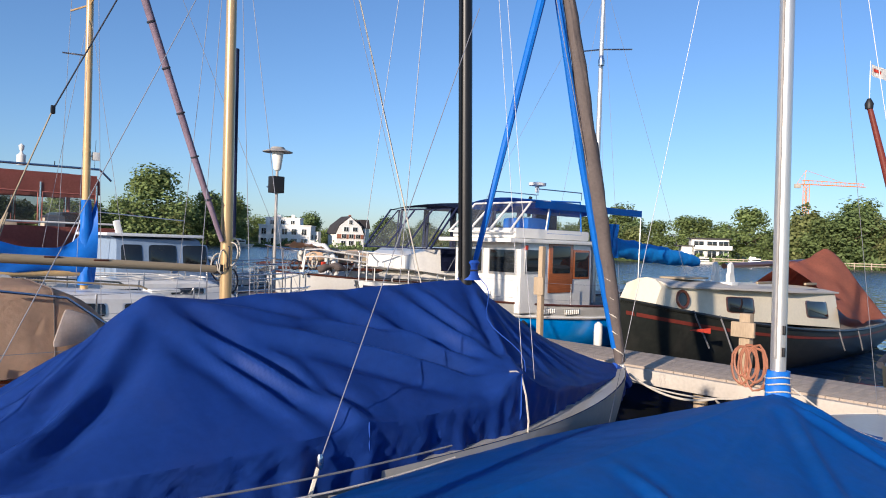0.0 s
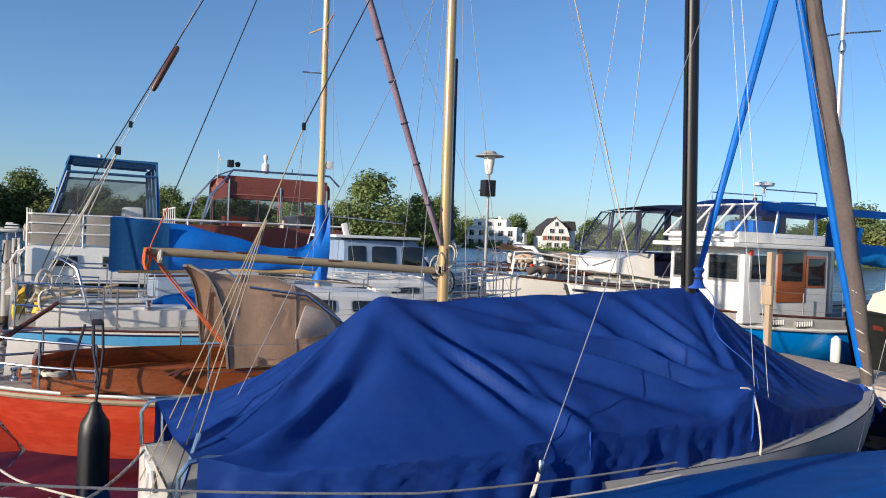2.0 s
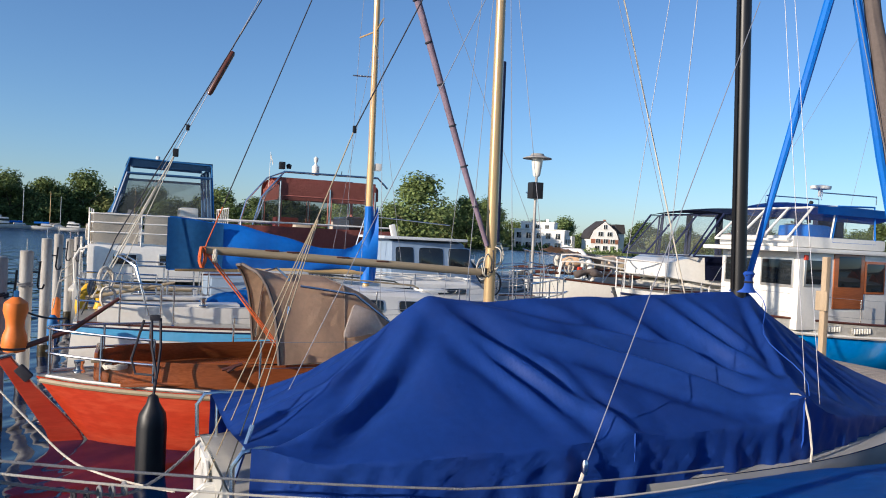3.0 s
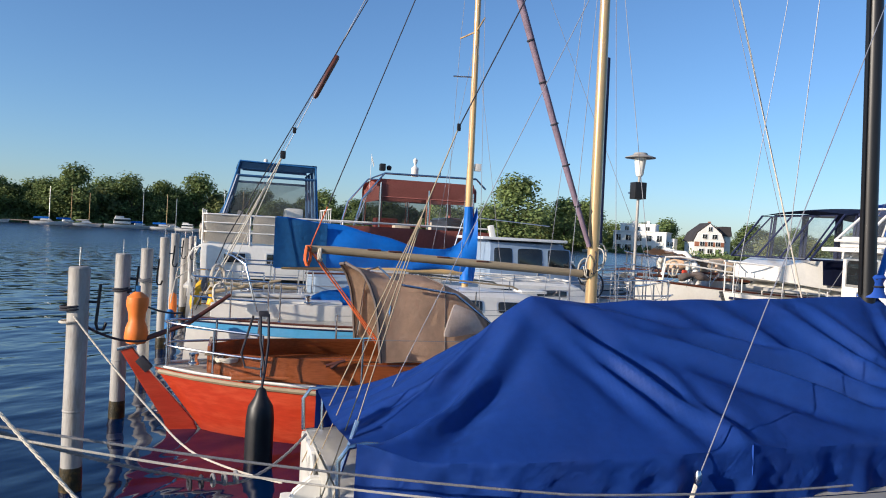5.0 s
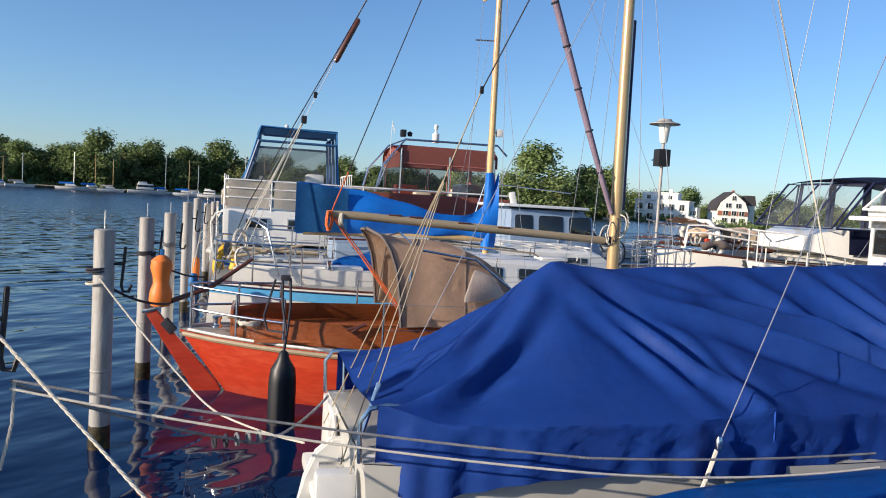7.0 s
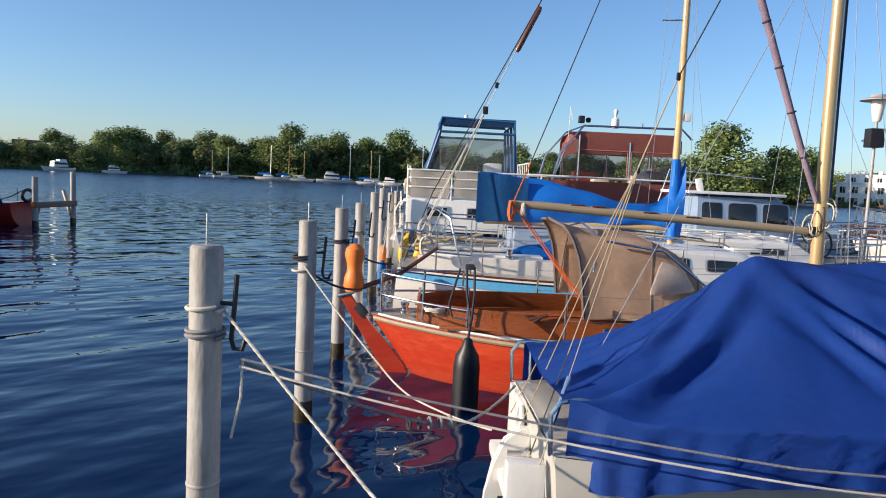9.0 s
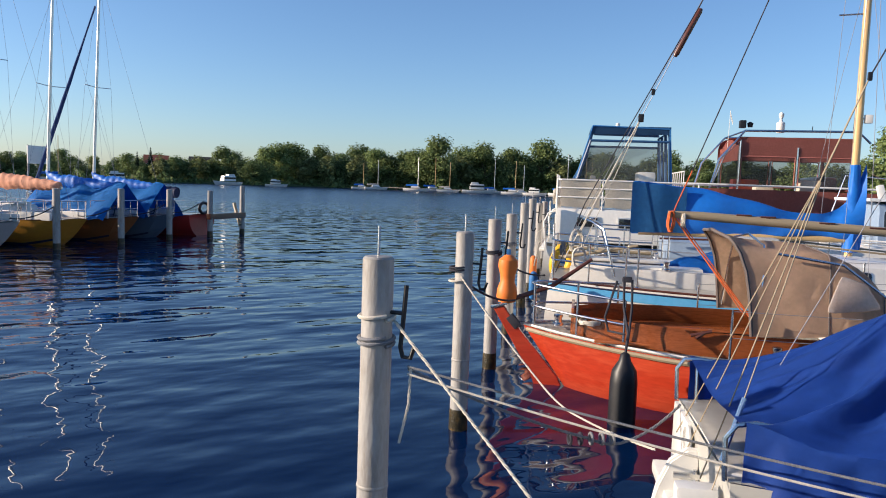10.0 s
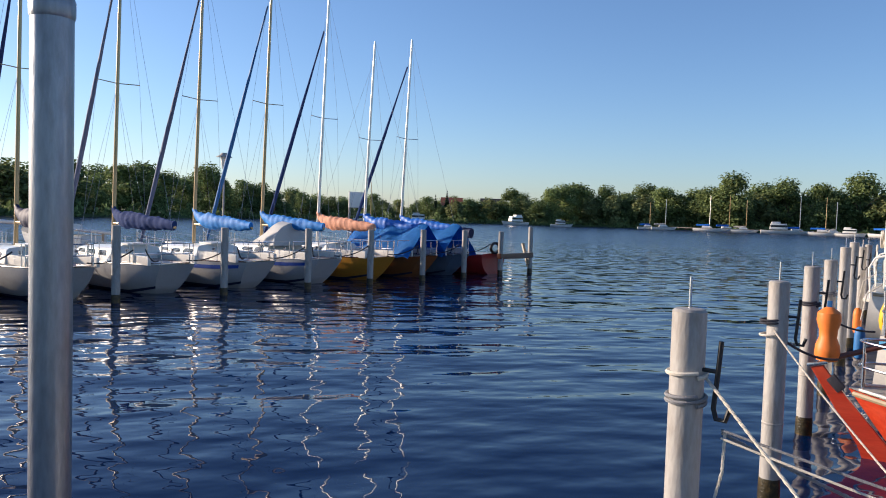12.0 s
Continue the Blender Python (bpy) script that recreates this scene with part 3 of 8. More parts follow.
# ---- trees ----
def crown_data(name, seed, mat, h, w, kind="round", count=1500, leaf=0.6):
    rnd = random.Random(seed)
    s, pts, quads = Shape(), [], []
    lobes = []
    n = 26 if kind == "round" else 12
    for i in range(n):
        u = rnd.uniform(0.0, 1.0)
        z = h * (0.14 + 0.78 * u)
        spread = w * 0.5 * (1 - 0.75 * max(0, (u - 0.35) / 0.65) ** 1.6) * (0.6 + 0.4 * min(1, u / 0.25))
        a = rnd.uniform(0, 6.283)
        d = spread * rnd.uniform(0.15, 0.72)
        lobes.append((Vector((d * math.cos(a), d * math.sin(a), z)), w * rnd.uniform(0.14, 0.25)))
    if kind == "cone":
        lobes = [(Vector((0, 0, h * (0.08 + 0.88 * i / 15))), w * 0.5 * (1.02 - i / 15)) for i in range(16)]
    for k in range(count):
        c, r = lobes[rnd.randrange(len(lobes))]
        while True:
            d = Vector((rnd.gauss(0, 1), rnd.gauss(0, 1), rnd.gauss(0, 0.8)))
            if d.length > 0.1:
                break
        d.normalize()
        flat = 0.3 if kind == "cone" else (1.25 if kind == "willow" else 0.85)
        q = c + Vector((d.x, d.y, d.z * flat)) * r * rnd.uniform(0.55, 1.08)
        if kind == "willow":
            q.z -= rnd.random() ** 2 * h * 0.18
        size = leaf * rnd.uniform(0.6, 1.5)
        nrm = (d + Vector((rnd.uniform(-0.8, 0.8), rnd.uniform(-0.8, 0.8), rnd.uniform(-0.3, 0.9)))).normalized()
        t = nrm.cross(Vector((rnd.uniform(-1, 1), rnd.uniform(-1, 1), rnd.uniform(-1, 1)))).normalized()
        b = nrm.cross(t)
        tall = 1.9 if kind == "willow" else 1.0
        i = len(pts)
        pts += [q + t * size * 0.5, q + b * size * 0.42 * tall + nrm * size * 0.1, q - t * size * 0.55, q - b * size * 0.4 * tall - nrm * size * 0.08]
        quads.append((i, i + 1, i + 2, i + 3))
    return s.faces(pts, quads).data(name, mat, 180)


def trunk_data(name, seed, h, w):
    rnd = random.Random(seed)
    s = Shape().tube([(0, 0, -0.5), (0.05, 0, h * 0.25), (rnd.uniform(-0.3, 0.3), 0.1, h * 0.55), (rnd.uniform(-0.5, 0.5), 0, h * 0.85)], [0.045 * w * 0.5, 0.03 * w * 0.5, 0.02 * w * 0.5, 0.02], 8)
    for k in range(6):
        a, z = k * 1.1 + rnd.random(), h * rnd.uniform(0.2, 0.55)
        e = Vector((math.cos(a) * w * 0.32, math.sin(a) * w * 0.32, z + h * 0.2))
        s.tube([(0, 0, z), e * 0.5 + Vector((0, 0, z * 0.45)), e], [0.012 * w, 0.008 * w, 0.02], 6)
    return s.data(name, BARK)


KINDS = [("round", LEAF_A, 14, 12), ("round", LEAF_B, 13, 11), ("round", LEAF_A, 16, 13), ("willow", LEAF_C, 12, 11), ("round", LEAF_B, 12, 12), ("cone", LEAF_D, 15, 6), ("round", LEAF_C, 13, 9), ("round", LEAF_A, 11, 12)]
TREES = []
for i, (kind, mat, h, w) in enumerate(KINDS):
    base = new("tree")
    kindword = {"round": "leafy broad-crowned tree on the lake bank", "willow": "pale green drooping willow on the lake bank", "cone": "dark pointed conifer on the lake bank"}[kind]
    tagged(base, kindword, "tree", "trees on the far bank")
    t = new("trunk", trunk_data("trunk", i, h, w))
    c = new("crown", crown_data("crown", 40 + i, mat, h, w, kind, 4300, 0.5))
    t.parent = c.parent = base
    TREES.append(base)
rnd = random.Random(5)
first = set(range(len(TREES)))


def plant(k, yaw, d, scale, wide=1.0):
    p = polar(yaw, d, 0.7)
    m = pose(*p, 0, 0, rnd.uniform(0, 360))
    if k in first:
        first.discard(k)
        ob = TREES[k]
        ob.matrix_world = m @ Matrix.Diagonal((scale * wide, scale * wide, scale, 1))
    else:
        ob = copy_thing(TREES[k], m)
        ob.scale = (scale * wide, scale * wide, scale)
    return ob


y = -48.0
while y < 128:
    d = shore(y)
    step = rnd.uniform(2.9, 4.8) / d * 57.3
    open_bank = -24.5 < y < -15 or 4.2 < y < 10.6 or 10.9 < y < 16.2
    if not open_bank:
        tall = lerp([(-50, 0.95), (-26, 0.98), (-14, 0.8), (0, 0.55), (10, 0.8), (16, 1.0), (30, 0.85), (45, 0.96), (58, 0.92), (64, 0.90), (68, 0.70), (73, 0.52), (82, 0.46), (92, 0.66), (100, 0.72), (130, 0.7)], y)
        plant(rnd.choice((0, 1, 2, 2, 3, 4, 6, 7, 0, 1, 4) if y > 30 else (0, 1, 2, 4, 7, 3, 0)), y, d + rnd.uniform(5, 12), tall * rnd.uniform(0.74, 1.10), rnd.uniform(1.15, 1.55))
    y += step
y = -48.0
while y < 128:
    d = shore(y)
    tall = lerp([(-50, 1.0), (-14, 0.8), (0, 0.6), (9, 0.75), (16, 1.05), (30, 0.85), (45, 0.96), (58, 0.92), (64, 0.90), (68, 0.72), (73, 0.55), (82, 0.50), (92, 0.70), (100, 0.76), (130, 0.75)], y)
    far_back = 26 if 3 < y < 17 else 0
    plant(rnd.choice((0, 1, 2, 4, 7)), y, d + far_back + rnd.uniform(26, 42), tall * rnd.uniform(0.80, 1.12), 1.5)
    y += rnd.uniform(4, 6.5) / d * 57.3
# the big pair of trees left of the white house
plant(2, 21.9, 205, 1.22, 1.55), plant(0, 18.0, 214, 1.02, 1.3), plant(2, 16.2, 230, 0.95, 1.3), plant(1, 10.4, 272, 0.95, 1.4), plant(1, 4.6, 268, 0.9, 1.3)
plant(5, 75.7, 214, 0.58, 0.9), plant(5, 76.6, 216, 0.50, 0.9), plant(5, 54.6, 240, 0.8)

# low bushes and reeds along the water's edge
rnd = random.Random(9)
pts, quads = [], []
for k in range(16000):
    y = rnd.uniform(-50, 128)
    p = polar(y, shore(y) + rnd.uniform(0.2, 5.2), 0)
    p.z = rnd.uniform(0.2, 1.0) * rnd.uniform(0.4, 3.2) * (0.4 + 0.6 * math.sin(y * 1.7) ** 2)
    t = Vector((rnd.uniform(-1, 1), rnd.uniform(-1, 1), rnd.uniform(-0.4, 0.4))).normalized() * rnd.uniform(0.25, 0.6)
    b = Vector((rnd.uniform(-0.5, 0.5), rnd.uniform(-0.5, 0.5), 1)).normalized() * rnd.uniform(0.25, 0.6)
    i = len(pts)
    pts += [p + t, p + b, p - t, p - b]
    quads.append((i, i + 1, i + 2, i + 3))
single("bushes", Shape().faces(pts, quads), LEAF_B, "low dark green bushes along the far bank", "bushes", kind="stuff", sharp=180)


# ---- houses and crane far off ----
def house_window(wall, x, z, w, h, y):
    f = part("window", Shape().box((x, y, z), (w + 0.24, 0.14, h + 0.24), 0.02), PLASTER, wall)
    part("pane", Shape().box((x, y - 0.05, z), (w, 0.1, h), 0.01), WINDOW, f, "dark window pane")
    part("glazing_bar", Shape().box((x, y - 0.12, z), (0.08, 0.05, h), 0.01), PLASTER, f)


def house_pose(yaw, d, z=0.6, turn=0.0):
    p = polar(yaw, d, z)
    return pose(*p, 0, 0, yaw + turn)


h = thing("white_house", house_pose(12.3, 238, 0.5, -12), "white flat-roofed villa with three storeys on the bank", "house")
w = part("wall", Shape().box((0, 4, 3.0), (16.5, 9, 7.0), 0.05).box((-1.2, 5, 7.6), (11, 6, 2.6), 0.05).box((8.8, 5.0, 2.2), (3, 6, 5.4), 0.05), PLASTER, h)
part("roof", Shape().box((-1.2, 5, 9.0), (11.5, 6.4, 0.35), 0.05).box((0, 4, 6.62), (17, 9.4, 0.3), 0.05), PLASTER, h)
for x in (-6.6, -3.4, 0.0, 3.0, 6.2):
    house_window(w, x, 4.6, 1.5, 1.8, -0.5), house_window(w, x, 1.4, 1.8, 2.0, -0.5)
for x in (-4.6, -1.2, 2.0):
    house_window(w, x, 7.6, 1.2, 1.2, 2.0)
for x in (8.4, 9.6):
    house_window(w, x, 3.2, 0.8, 1.3, 2.0)
part("chimney", Shape().box((1.5, 5, 9.7), (1.0, 0.8, 1.0), 0.04), PLASTER, h)
part("chimney", Shape().box((-3, 5, 9.6), (1.2, 0.8, 0.9), 0.04), PLASTER, h)

h = thing("gabled_house", house_pose(7.3, 240, 0.6, 18), "white house with a steep dark mansard roof and brick band", "house")
outline = [(-4.6, 0), (4.6, 0), (4.6, 4.6), (3.6, 7.0), (0, 10.0), (-3.6, 7.0), (-4.6, 4.6)]
w = part("wall", Shape().prism(outline, 10, Matrix.Translation((0, 5, 0))), PLASTER, h)
part("roof", Shape().loft([[Vector((x * 1.06, y, z + dz)) for x, z, dz in ((-4.9, 4.4, 0), (-3.7, 7.1, 0.15), (0, 10.1, 0.25), (3.7, 7.1, 0.15), (4.9, 4.4, 0), (4.6, 4.3, 0), (3.4, 7.0, -0.1), (0, 9.9, -0.1), (-3.4, 7.0, -0.1), (-4.6, 4.3, 0))] for y in (0.3, 10.4)]), SLATEROOF, h)
part("annex", Shape().box((5.6, 6, 3.6), (3.4, 7, 5.6), 0.05), PLASTER, h)
part("annex_roof", Shape().prism([(-2.0, 0), (2.0, 0), (1.4, 3.0), (-1.4, 3.0)], 8, Matrix.Translation((5.6, 6, 6.4))), SLATEROOF, h)
part("brick_band", Shape().box((0, -0.06, 3.6), (9.1, 0.14, 1.4), 0.02), BRICK, h)
for x, z in ((-2.4, 1.5), (0.2, 1.5), (2.6, 1.5), (-2.2, 3.7), (0.3, 3.7), (2.6, 3.7), (-1.5, 6.0), (1.5, 6.0), (0, 8.3)):
    house_window(w, x, z, 1.4 if z < 7 else 1.0, 1.3, -0.1)
part("chimney", Shape().box((1.6, 6, 10.0), (0.7, 0.9, 1.8), 0.03), BRICK, h)

h = thing("modern_villa", house_pose(-20.2, 184, 1.0, 8), "white flat-roofed lakeside villa with wide windows and balcony", "house")
w = part("wall", Shape().box((0, 4, 2.4), (8.5, 6, 4.8), 0.04).box((-4.5, 4, 1.4), (4, 6, 3.0), 0.04), PLASTER, h)
part("roof", Shape().box((0, 4, 4.95), (9.4, 7, 0.3), 0.04).box((-5.2, 4, 3.1), (5.0, 6.6, 0.25), 0.04), SLATEROOF, h)
part("balcony", Shape().box((0.6, 0.4, 2.4), (8.4, 1.4, 0.2), 0.03).box((0.6, -0.3, 2.9), (8.4, 0.08, 0.8), 0.02), PLASTER, h)
for x in (-2.6, 0.4, 3.0):
    house_window(w, x, 3.6, 2.2, 1.4, 0.95), house_window(w, x, 1.2, 2.0, 1.6, 0.95)
for yaw, d, mat, roof, lab in ((72.2, 224, CREAM, SLATEROOF, "small yellow house among trees on the bank"), (75.3, 226, PLASTER, TILEROOF, "pale house half hidden by trees on the bank"), (-2.4, 205, PLASTER, TILEROOF, "white cottage with a tiled roof on the bank")):
    h = thing("house", house_pose(yaw, d, 0.6), lab, "house")
    w = part("wall", Shape().box((0, 3, 2.2), (7.5, 6, 4.6), 0.04), mat, h)
    part("roof", Shape().prism([(-4.2, 0), (4.2, 0), (0, 2.6)], 7, Matrix.Translation((0, 3, 4.45)) @ Matrix.Rotation(radians(90), 4, "Z")), roof, h)
    for x in (-2.2, 0.2, 2.4):
        house_window(w, x, 3.3, 1.1, 1.2, 0.0), house_window(w, x, 1.1, 1.1, 1.4, 0.0)

crane = thing("tower_crane", house_pose(-26.4, 320, 0, 35), "orange tower crane far behind the trees", "crane")
s = Shape()
for x, yy in ((-0.8, -0.8), (0.8, -0.8), (0.8, 0.8), (-0.8, 0.8)):
    s.tube([(x, yy, 0), (x, yy, 31)], 0.12, 5)
for k in range(18):
    z = 1.7 * k
    s.tube([(-0.8, -0.8, z), (0.8, -0.8, z + 1.7)], 0.07, 4).tube([(0.8, 0.8, z), (-0.8, 0.8, z + 1.7)], 0.07, 4).tube([(-0.8, 0.8, z), (-0.8, -0.8, z + 1.7)], 0.07, 4)
part("tower", s, CRANEPAINT, crane)
s = Shape().tube([(-4, 0, 31), (26, 0, 31)], 0.14, 5).tube([(-4, 0.9, 31), (26, 0.9, 31)], 0.14, 5).tube([(-2, 0.45, 32.6), (25, 0.45, 32.2)], 0.14, 5)
for k in range(14):
    s.tube([(-2 + 2 * k, 0, 31), (-1 + 2 * k, 0.45, 32.5)], 0.07, 4).tube([(-1 + 2 * k, 0.45, 32.5), (2 * k, 0.9, 31)], 0.07, 4)
part("jib", s, CRANEPAINT, crane)
part("tie", Shape().tube([(0, 0.45, 36.5), (16, 0.45, 32.4)], 0.07, 4).tube([(0, 0.45, 36.5), (-3.8, 0.45, 31.2)], 0.07, 4).tube([(-0.7, 0.45, 31), (0, 0.45, 36.6)], 0.13, 4), CRANEPAINT, crane)
part("counterweight", Shape().box((-3.5, 0.45, 30.2), (2.4, 1.2, 1.6), 0.1), CONCRETE, crane)


# ---- mooring piles ----
def pile_at(m, top, r=0.083, rod=True, hook=True, label="", group="", low=-1.2):
    ob = thing("mooring_pile", m, label or "galvanised steel mooring pile with dark waterline stain", "pile", group)
    part("tube", Shape().lathe([(r, low), (r, 0.26), (r, top - 0.012), (r - 0.012, top), (0.005, top + 0.004)], 28), GALV, ob)
    part("algae_band", Shape().lathe([(r + 0.002, -0.3), (r + 0.006, 0.0), (r + 0.005, 0.10), (r + 0.003, 0.17 + 0.01), (r + 0.001, 0.20)], 28), SLIME, ob, "dark wet algae band at the waterline")
    part("collar_ring", Shape().lathe([(r + 0.001, 0.66), (r + 0.004, 0.665), (r + 0.004, 0.675), (r + 0.001, 0.68)], 28), GALV, ob)
    if rod:
        part("rod", Shape().tube([(0, 0, top), (0, 0.0, top + 0.16)], 0.007, 8), STEEL, ob)
    if hook:
        part("hook", Shape().tube([(0, -r + 0.01, top - 0.29), (0.0, -r - 0.075, top - 0.29)], 0.011, 8).tube([(0, -r - 0.085, top - 0.14), (0, -r - 0.075, top - 0.29), (0, -r - 0.06, top - 0.47), (0, -r - 0.075, top - 0.52), (0, -r - 0.12, top - 0.52), (0, -r - 0.14, top - 0.46)], 0.013, 8), BLACK, ob, "black iron rope hook")
    return ob


GROUP = "row of mooring piles"
for p, top, turn in ((-4.76, 1.91, 78), (-1.81, 1.87, 85), (0.58, 1.89, 90), (2.85, 1.88, 90), (5.45, 2.0, 90), (7.65, 2.05, 80), (10.6, 1.9, 80), (13.4, 1.9, 80)):
    pile_at(berth(-0.1, p, 0, turn), top, group=GROUP)
tall_pole = thing("tall_pole", pose(-2.89, -0.93, 0), "tall galvanised steel pole with a joint collar", "pole")
part("tube", Shape().lathe([(0.062, -1.2), (0.062, 4.2), (0.01, 4.21)], 32), SHADEZINC, tall_pole)
part("joint_collar", Shape().lathe([(0.0625, 2.90), (0.066, 2.91), (0.066, 2.955), (0.0625, 2.965)], 32), SHADEZINC, tall_pole, "dark scuffed joint")


# ---- jetty ----
jetty = thing("jetty", berth(9.85, 0, 0.16), "weathered jetty with grey grating deck on pale beams", "jetty", kind="structure")
part("beam", Shape().box((0.05, 4, 0.47), (0.10, 46, 0.19), 0.01), CONCRETE, jetty)
part("beam", Shape().box((1.35, 4, 0.47), (0.10, 46, 0.19), 0.01), CONCRETE, jetty)
for k in range(23):
    part("leg", Shape().lathe([(0.09, -1.2), (0.09, 0.38), (0.01, 0.385)], 14, Matrix.Translation((0.25, -18 + 2 * k, 0))).lathe([(0.09, -1.2), (0.09, 0.38), (0.01, 0.385)], 14, Matrix.Translation((1.15, -18 + 2 * k, 0))), OLDPOST, jetty)

lamp = thing("lamp_post", berth(10.3, 7.06, 0.6), "slim grey lamp post with white glass lantern and round hat", "street lamp")
part("post", Shape().lathe([(0.05, 0), (0.05, 0.9), (0.036, 0.95), (0.034, 3.35), (0.03, 3.4)], 16), GALV, lamp)
part("globe", Shape().lathe([(0.06, 3.36), (0.09, 3.40), (0.135, 3.72), (0.14, 3.80), (0.05, 3.81)], 20), LAMPGLASS, lamp, "white opal glass lantern")
part("hat", Shape().lathe([(0.36, 3.80), (0.355, 3.815), (0.18, 3.87), (0.15, 3.92), (0.02, 3.93)], 28), GALV, lamp, "flat round metal hat")
part("loudspeaker", Shape().box((0.0, 0.02, 3.02), (0.30, 0.26, 0.40), 0.02), BLACK, lamp, "dark box under the lantern")
part("bracket", Shape().tube([(0, 0, 3.1), (0.1, 0.65, 3.0)], 0.012, 6).tube([(0, 0, 2.85), (0.1, 0.65, 3.0)], 0.008, 6), STEEL, lamp)

# ---- covered boats ----
def fold(x, v, ax, av, bx, bv, width, amp):
    """A soft crease along a line from (ax, av) to (bx, bv) on a cover, fading at its ends."""
    v, av, bv = 1.3 * v, 1.3 * av, 1.3 * bv
    dx, dv = bx - ax, (bv - av)
    t = ((x - ax) * dx + (v - av) * dv) / (dx * dx + dv * dv)
    if t < -0.1 or t > 1.1:
        return 0.0
    d = math.hypot(x - ax - t * dx, v - av - t * dv)
    fade = max(0.0, math.sin(math.pi * min(1, max(0, (t + 0.1) / 1.2)))) ** 1.2
    wide = max(0.05, width * (0.6 + 0.8 * abs(t - 0.5)))
    return 1.4 * amp * fade * (math.exp(-(d / wide) ** 2) - 0.55 * math.exp(-((d - 2.0 * wide) / (1.2 * wide)) ** 2))


def cover_shape(x0, x1, ridge, wide, knuckle, hem, folds, n=300, seed=0, power=1.0, stern=False):
    """A boat cover: over a ridge, out to the rails and hanging down to its hem."""
    rows, up, down = [], 60, 12
    for i in range(n + 1):
        x = x0 + (x1 - x0) * i / n
        r, w, k, h = lerp(ridge, x), lerp(wide, x), lerp(knuckle, x), lerp(hem, x)
        row = []
        for side in (-1, 1):
            line = []
            for j in range(down):
                f = j / down
                ripple = 1.6 * (0.008 * math.sin(11 * x + 3 * side + 2 * math.sin(2.3 * x)) + 0.007 * math.sin(29 * x + 3 * math.sin(1.7 * x)) * (0.4 + 0.6 * math.sin(2.1 * x + 1) ** 2)) * (1 - f) ** 0.7
                ripple += (0.016 * noise.noise(Vector((x * 7 + 3 * f, f * 1.5, side))) + 0.009 * noise.noise(Vector((x * 17 - 6 * f, f * 3, side + 4)))) * math.sin(math.pi * min(1, 1.1 * (1 - f))) ** 0.5
                line.append(Vector((x, side * (w * (0.985 + 0.015 * f) + ripple * 1.4), h + (k - h) * f + 0.012 * math.sin(9 * x) * (1 - f))))
            for j in range(up + 1):
                f = j / up
                y = w * (1 - f)
                round_off = 0.05 * math.exp(-((1 - f) * w / 0.10) ** 2)
                z = k + (r - k) * f ** (power if x > 1.35 or not stern else power * (0.62 + 0.38 * x / 1.35)) - (round_off * min(1, (r - k) * 2.5)) * 0.6
                sagging = -0.045 * math.sin(math.pi * f) * min(1, (r - k))
                bump = sum(fold(x, side * (1 - f), *c) for c in folds)
                bump += 0.010 * noise.noise(Vector((x * 1.7, side * (1 - f) * 2.2 + 7 * seed, 3.1))) + 0.004 * noise.noise(Vector((x * 6, f * 6, side + seed)))
                slope = Vector((0, side * (r - k), w)).normalized()
                line.append(Vector((x, side * y, z + sagging)) + slope * bump)
            row += line if side < 0 else line[::-1][1:]
        rows.append(row)
    return Shape().grid(rows, 0.006)


def sprig(points, r=0.006, mat=None, name="rope", parent=None, label=""):
    return part(name, Shape().tube(points, r, 6), mat or ROPE, parent, label)


B1 = pose(-2.8, 3.6, 0, 0, 0, 45.29)
HULL1 = Hull(7.05, 2.2, 0.86, 0.86, 0.92, tw=0.68, rake=0.35, srake=0.1, draft=0.4)
boat = thing("covered_sailboat", B1, "white sailing boat under a navy blue canvas cover", "sailboat")
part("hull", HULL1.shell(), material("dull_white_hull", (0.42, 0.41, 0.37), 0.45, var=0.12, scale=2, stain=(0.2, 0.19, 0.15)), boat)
part("deck", HULL1.deck(0.0, 1.0), WHITE, boat)
RIDGE1 = [(0.06, 1.08), (0.35, 1.26), (0.7, 1.49), (1.0, 1.70), (1.25, 1.88), (1.36, 1.925), (1.5, 1.925), (2.84, 1.955), (4.15, 2.01), (4.36, 2.02), (4.5, 1.93), (4.91, 1.69), (5.4, 1.45), (5.88, 1.26), (6.4, 1.09), (7.08, 0.93)]
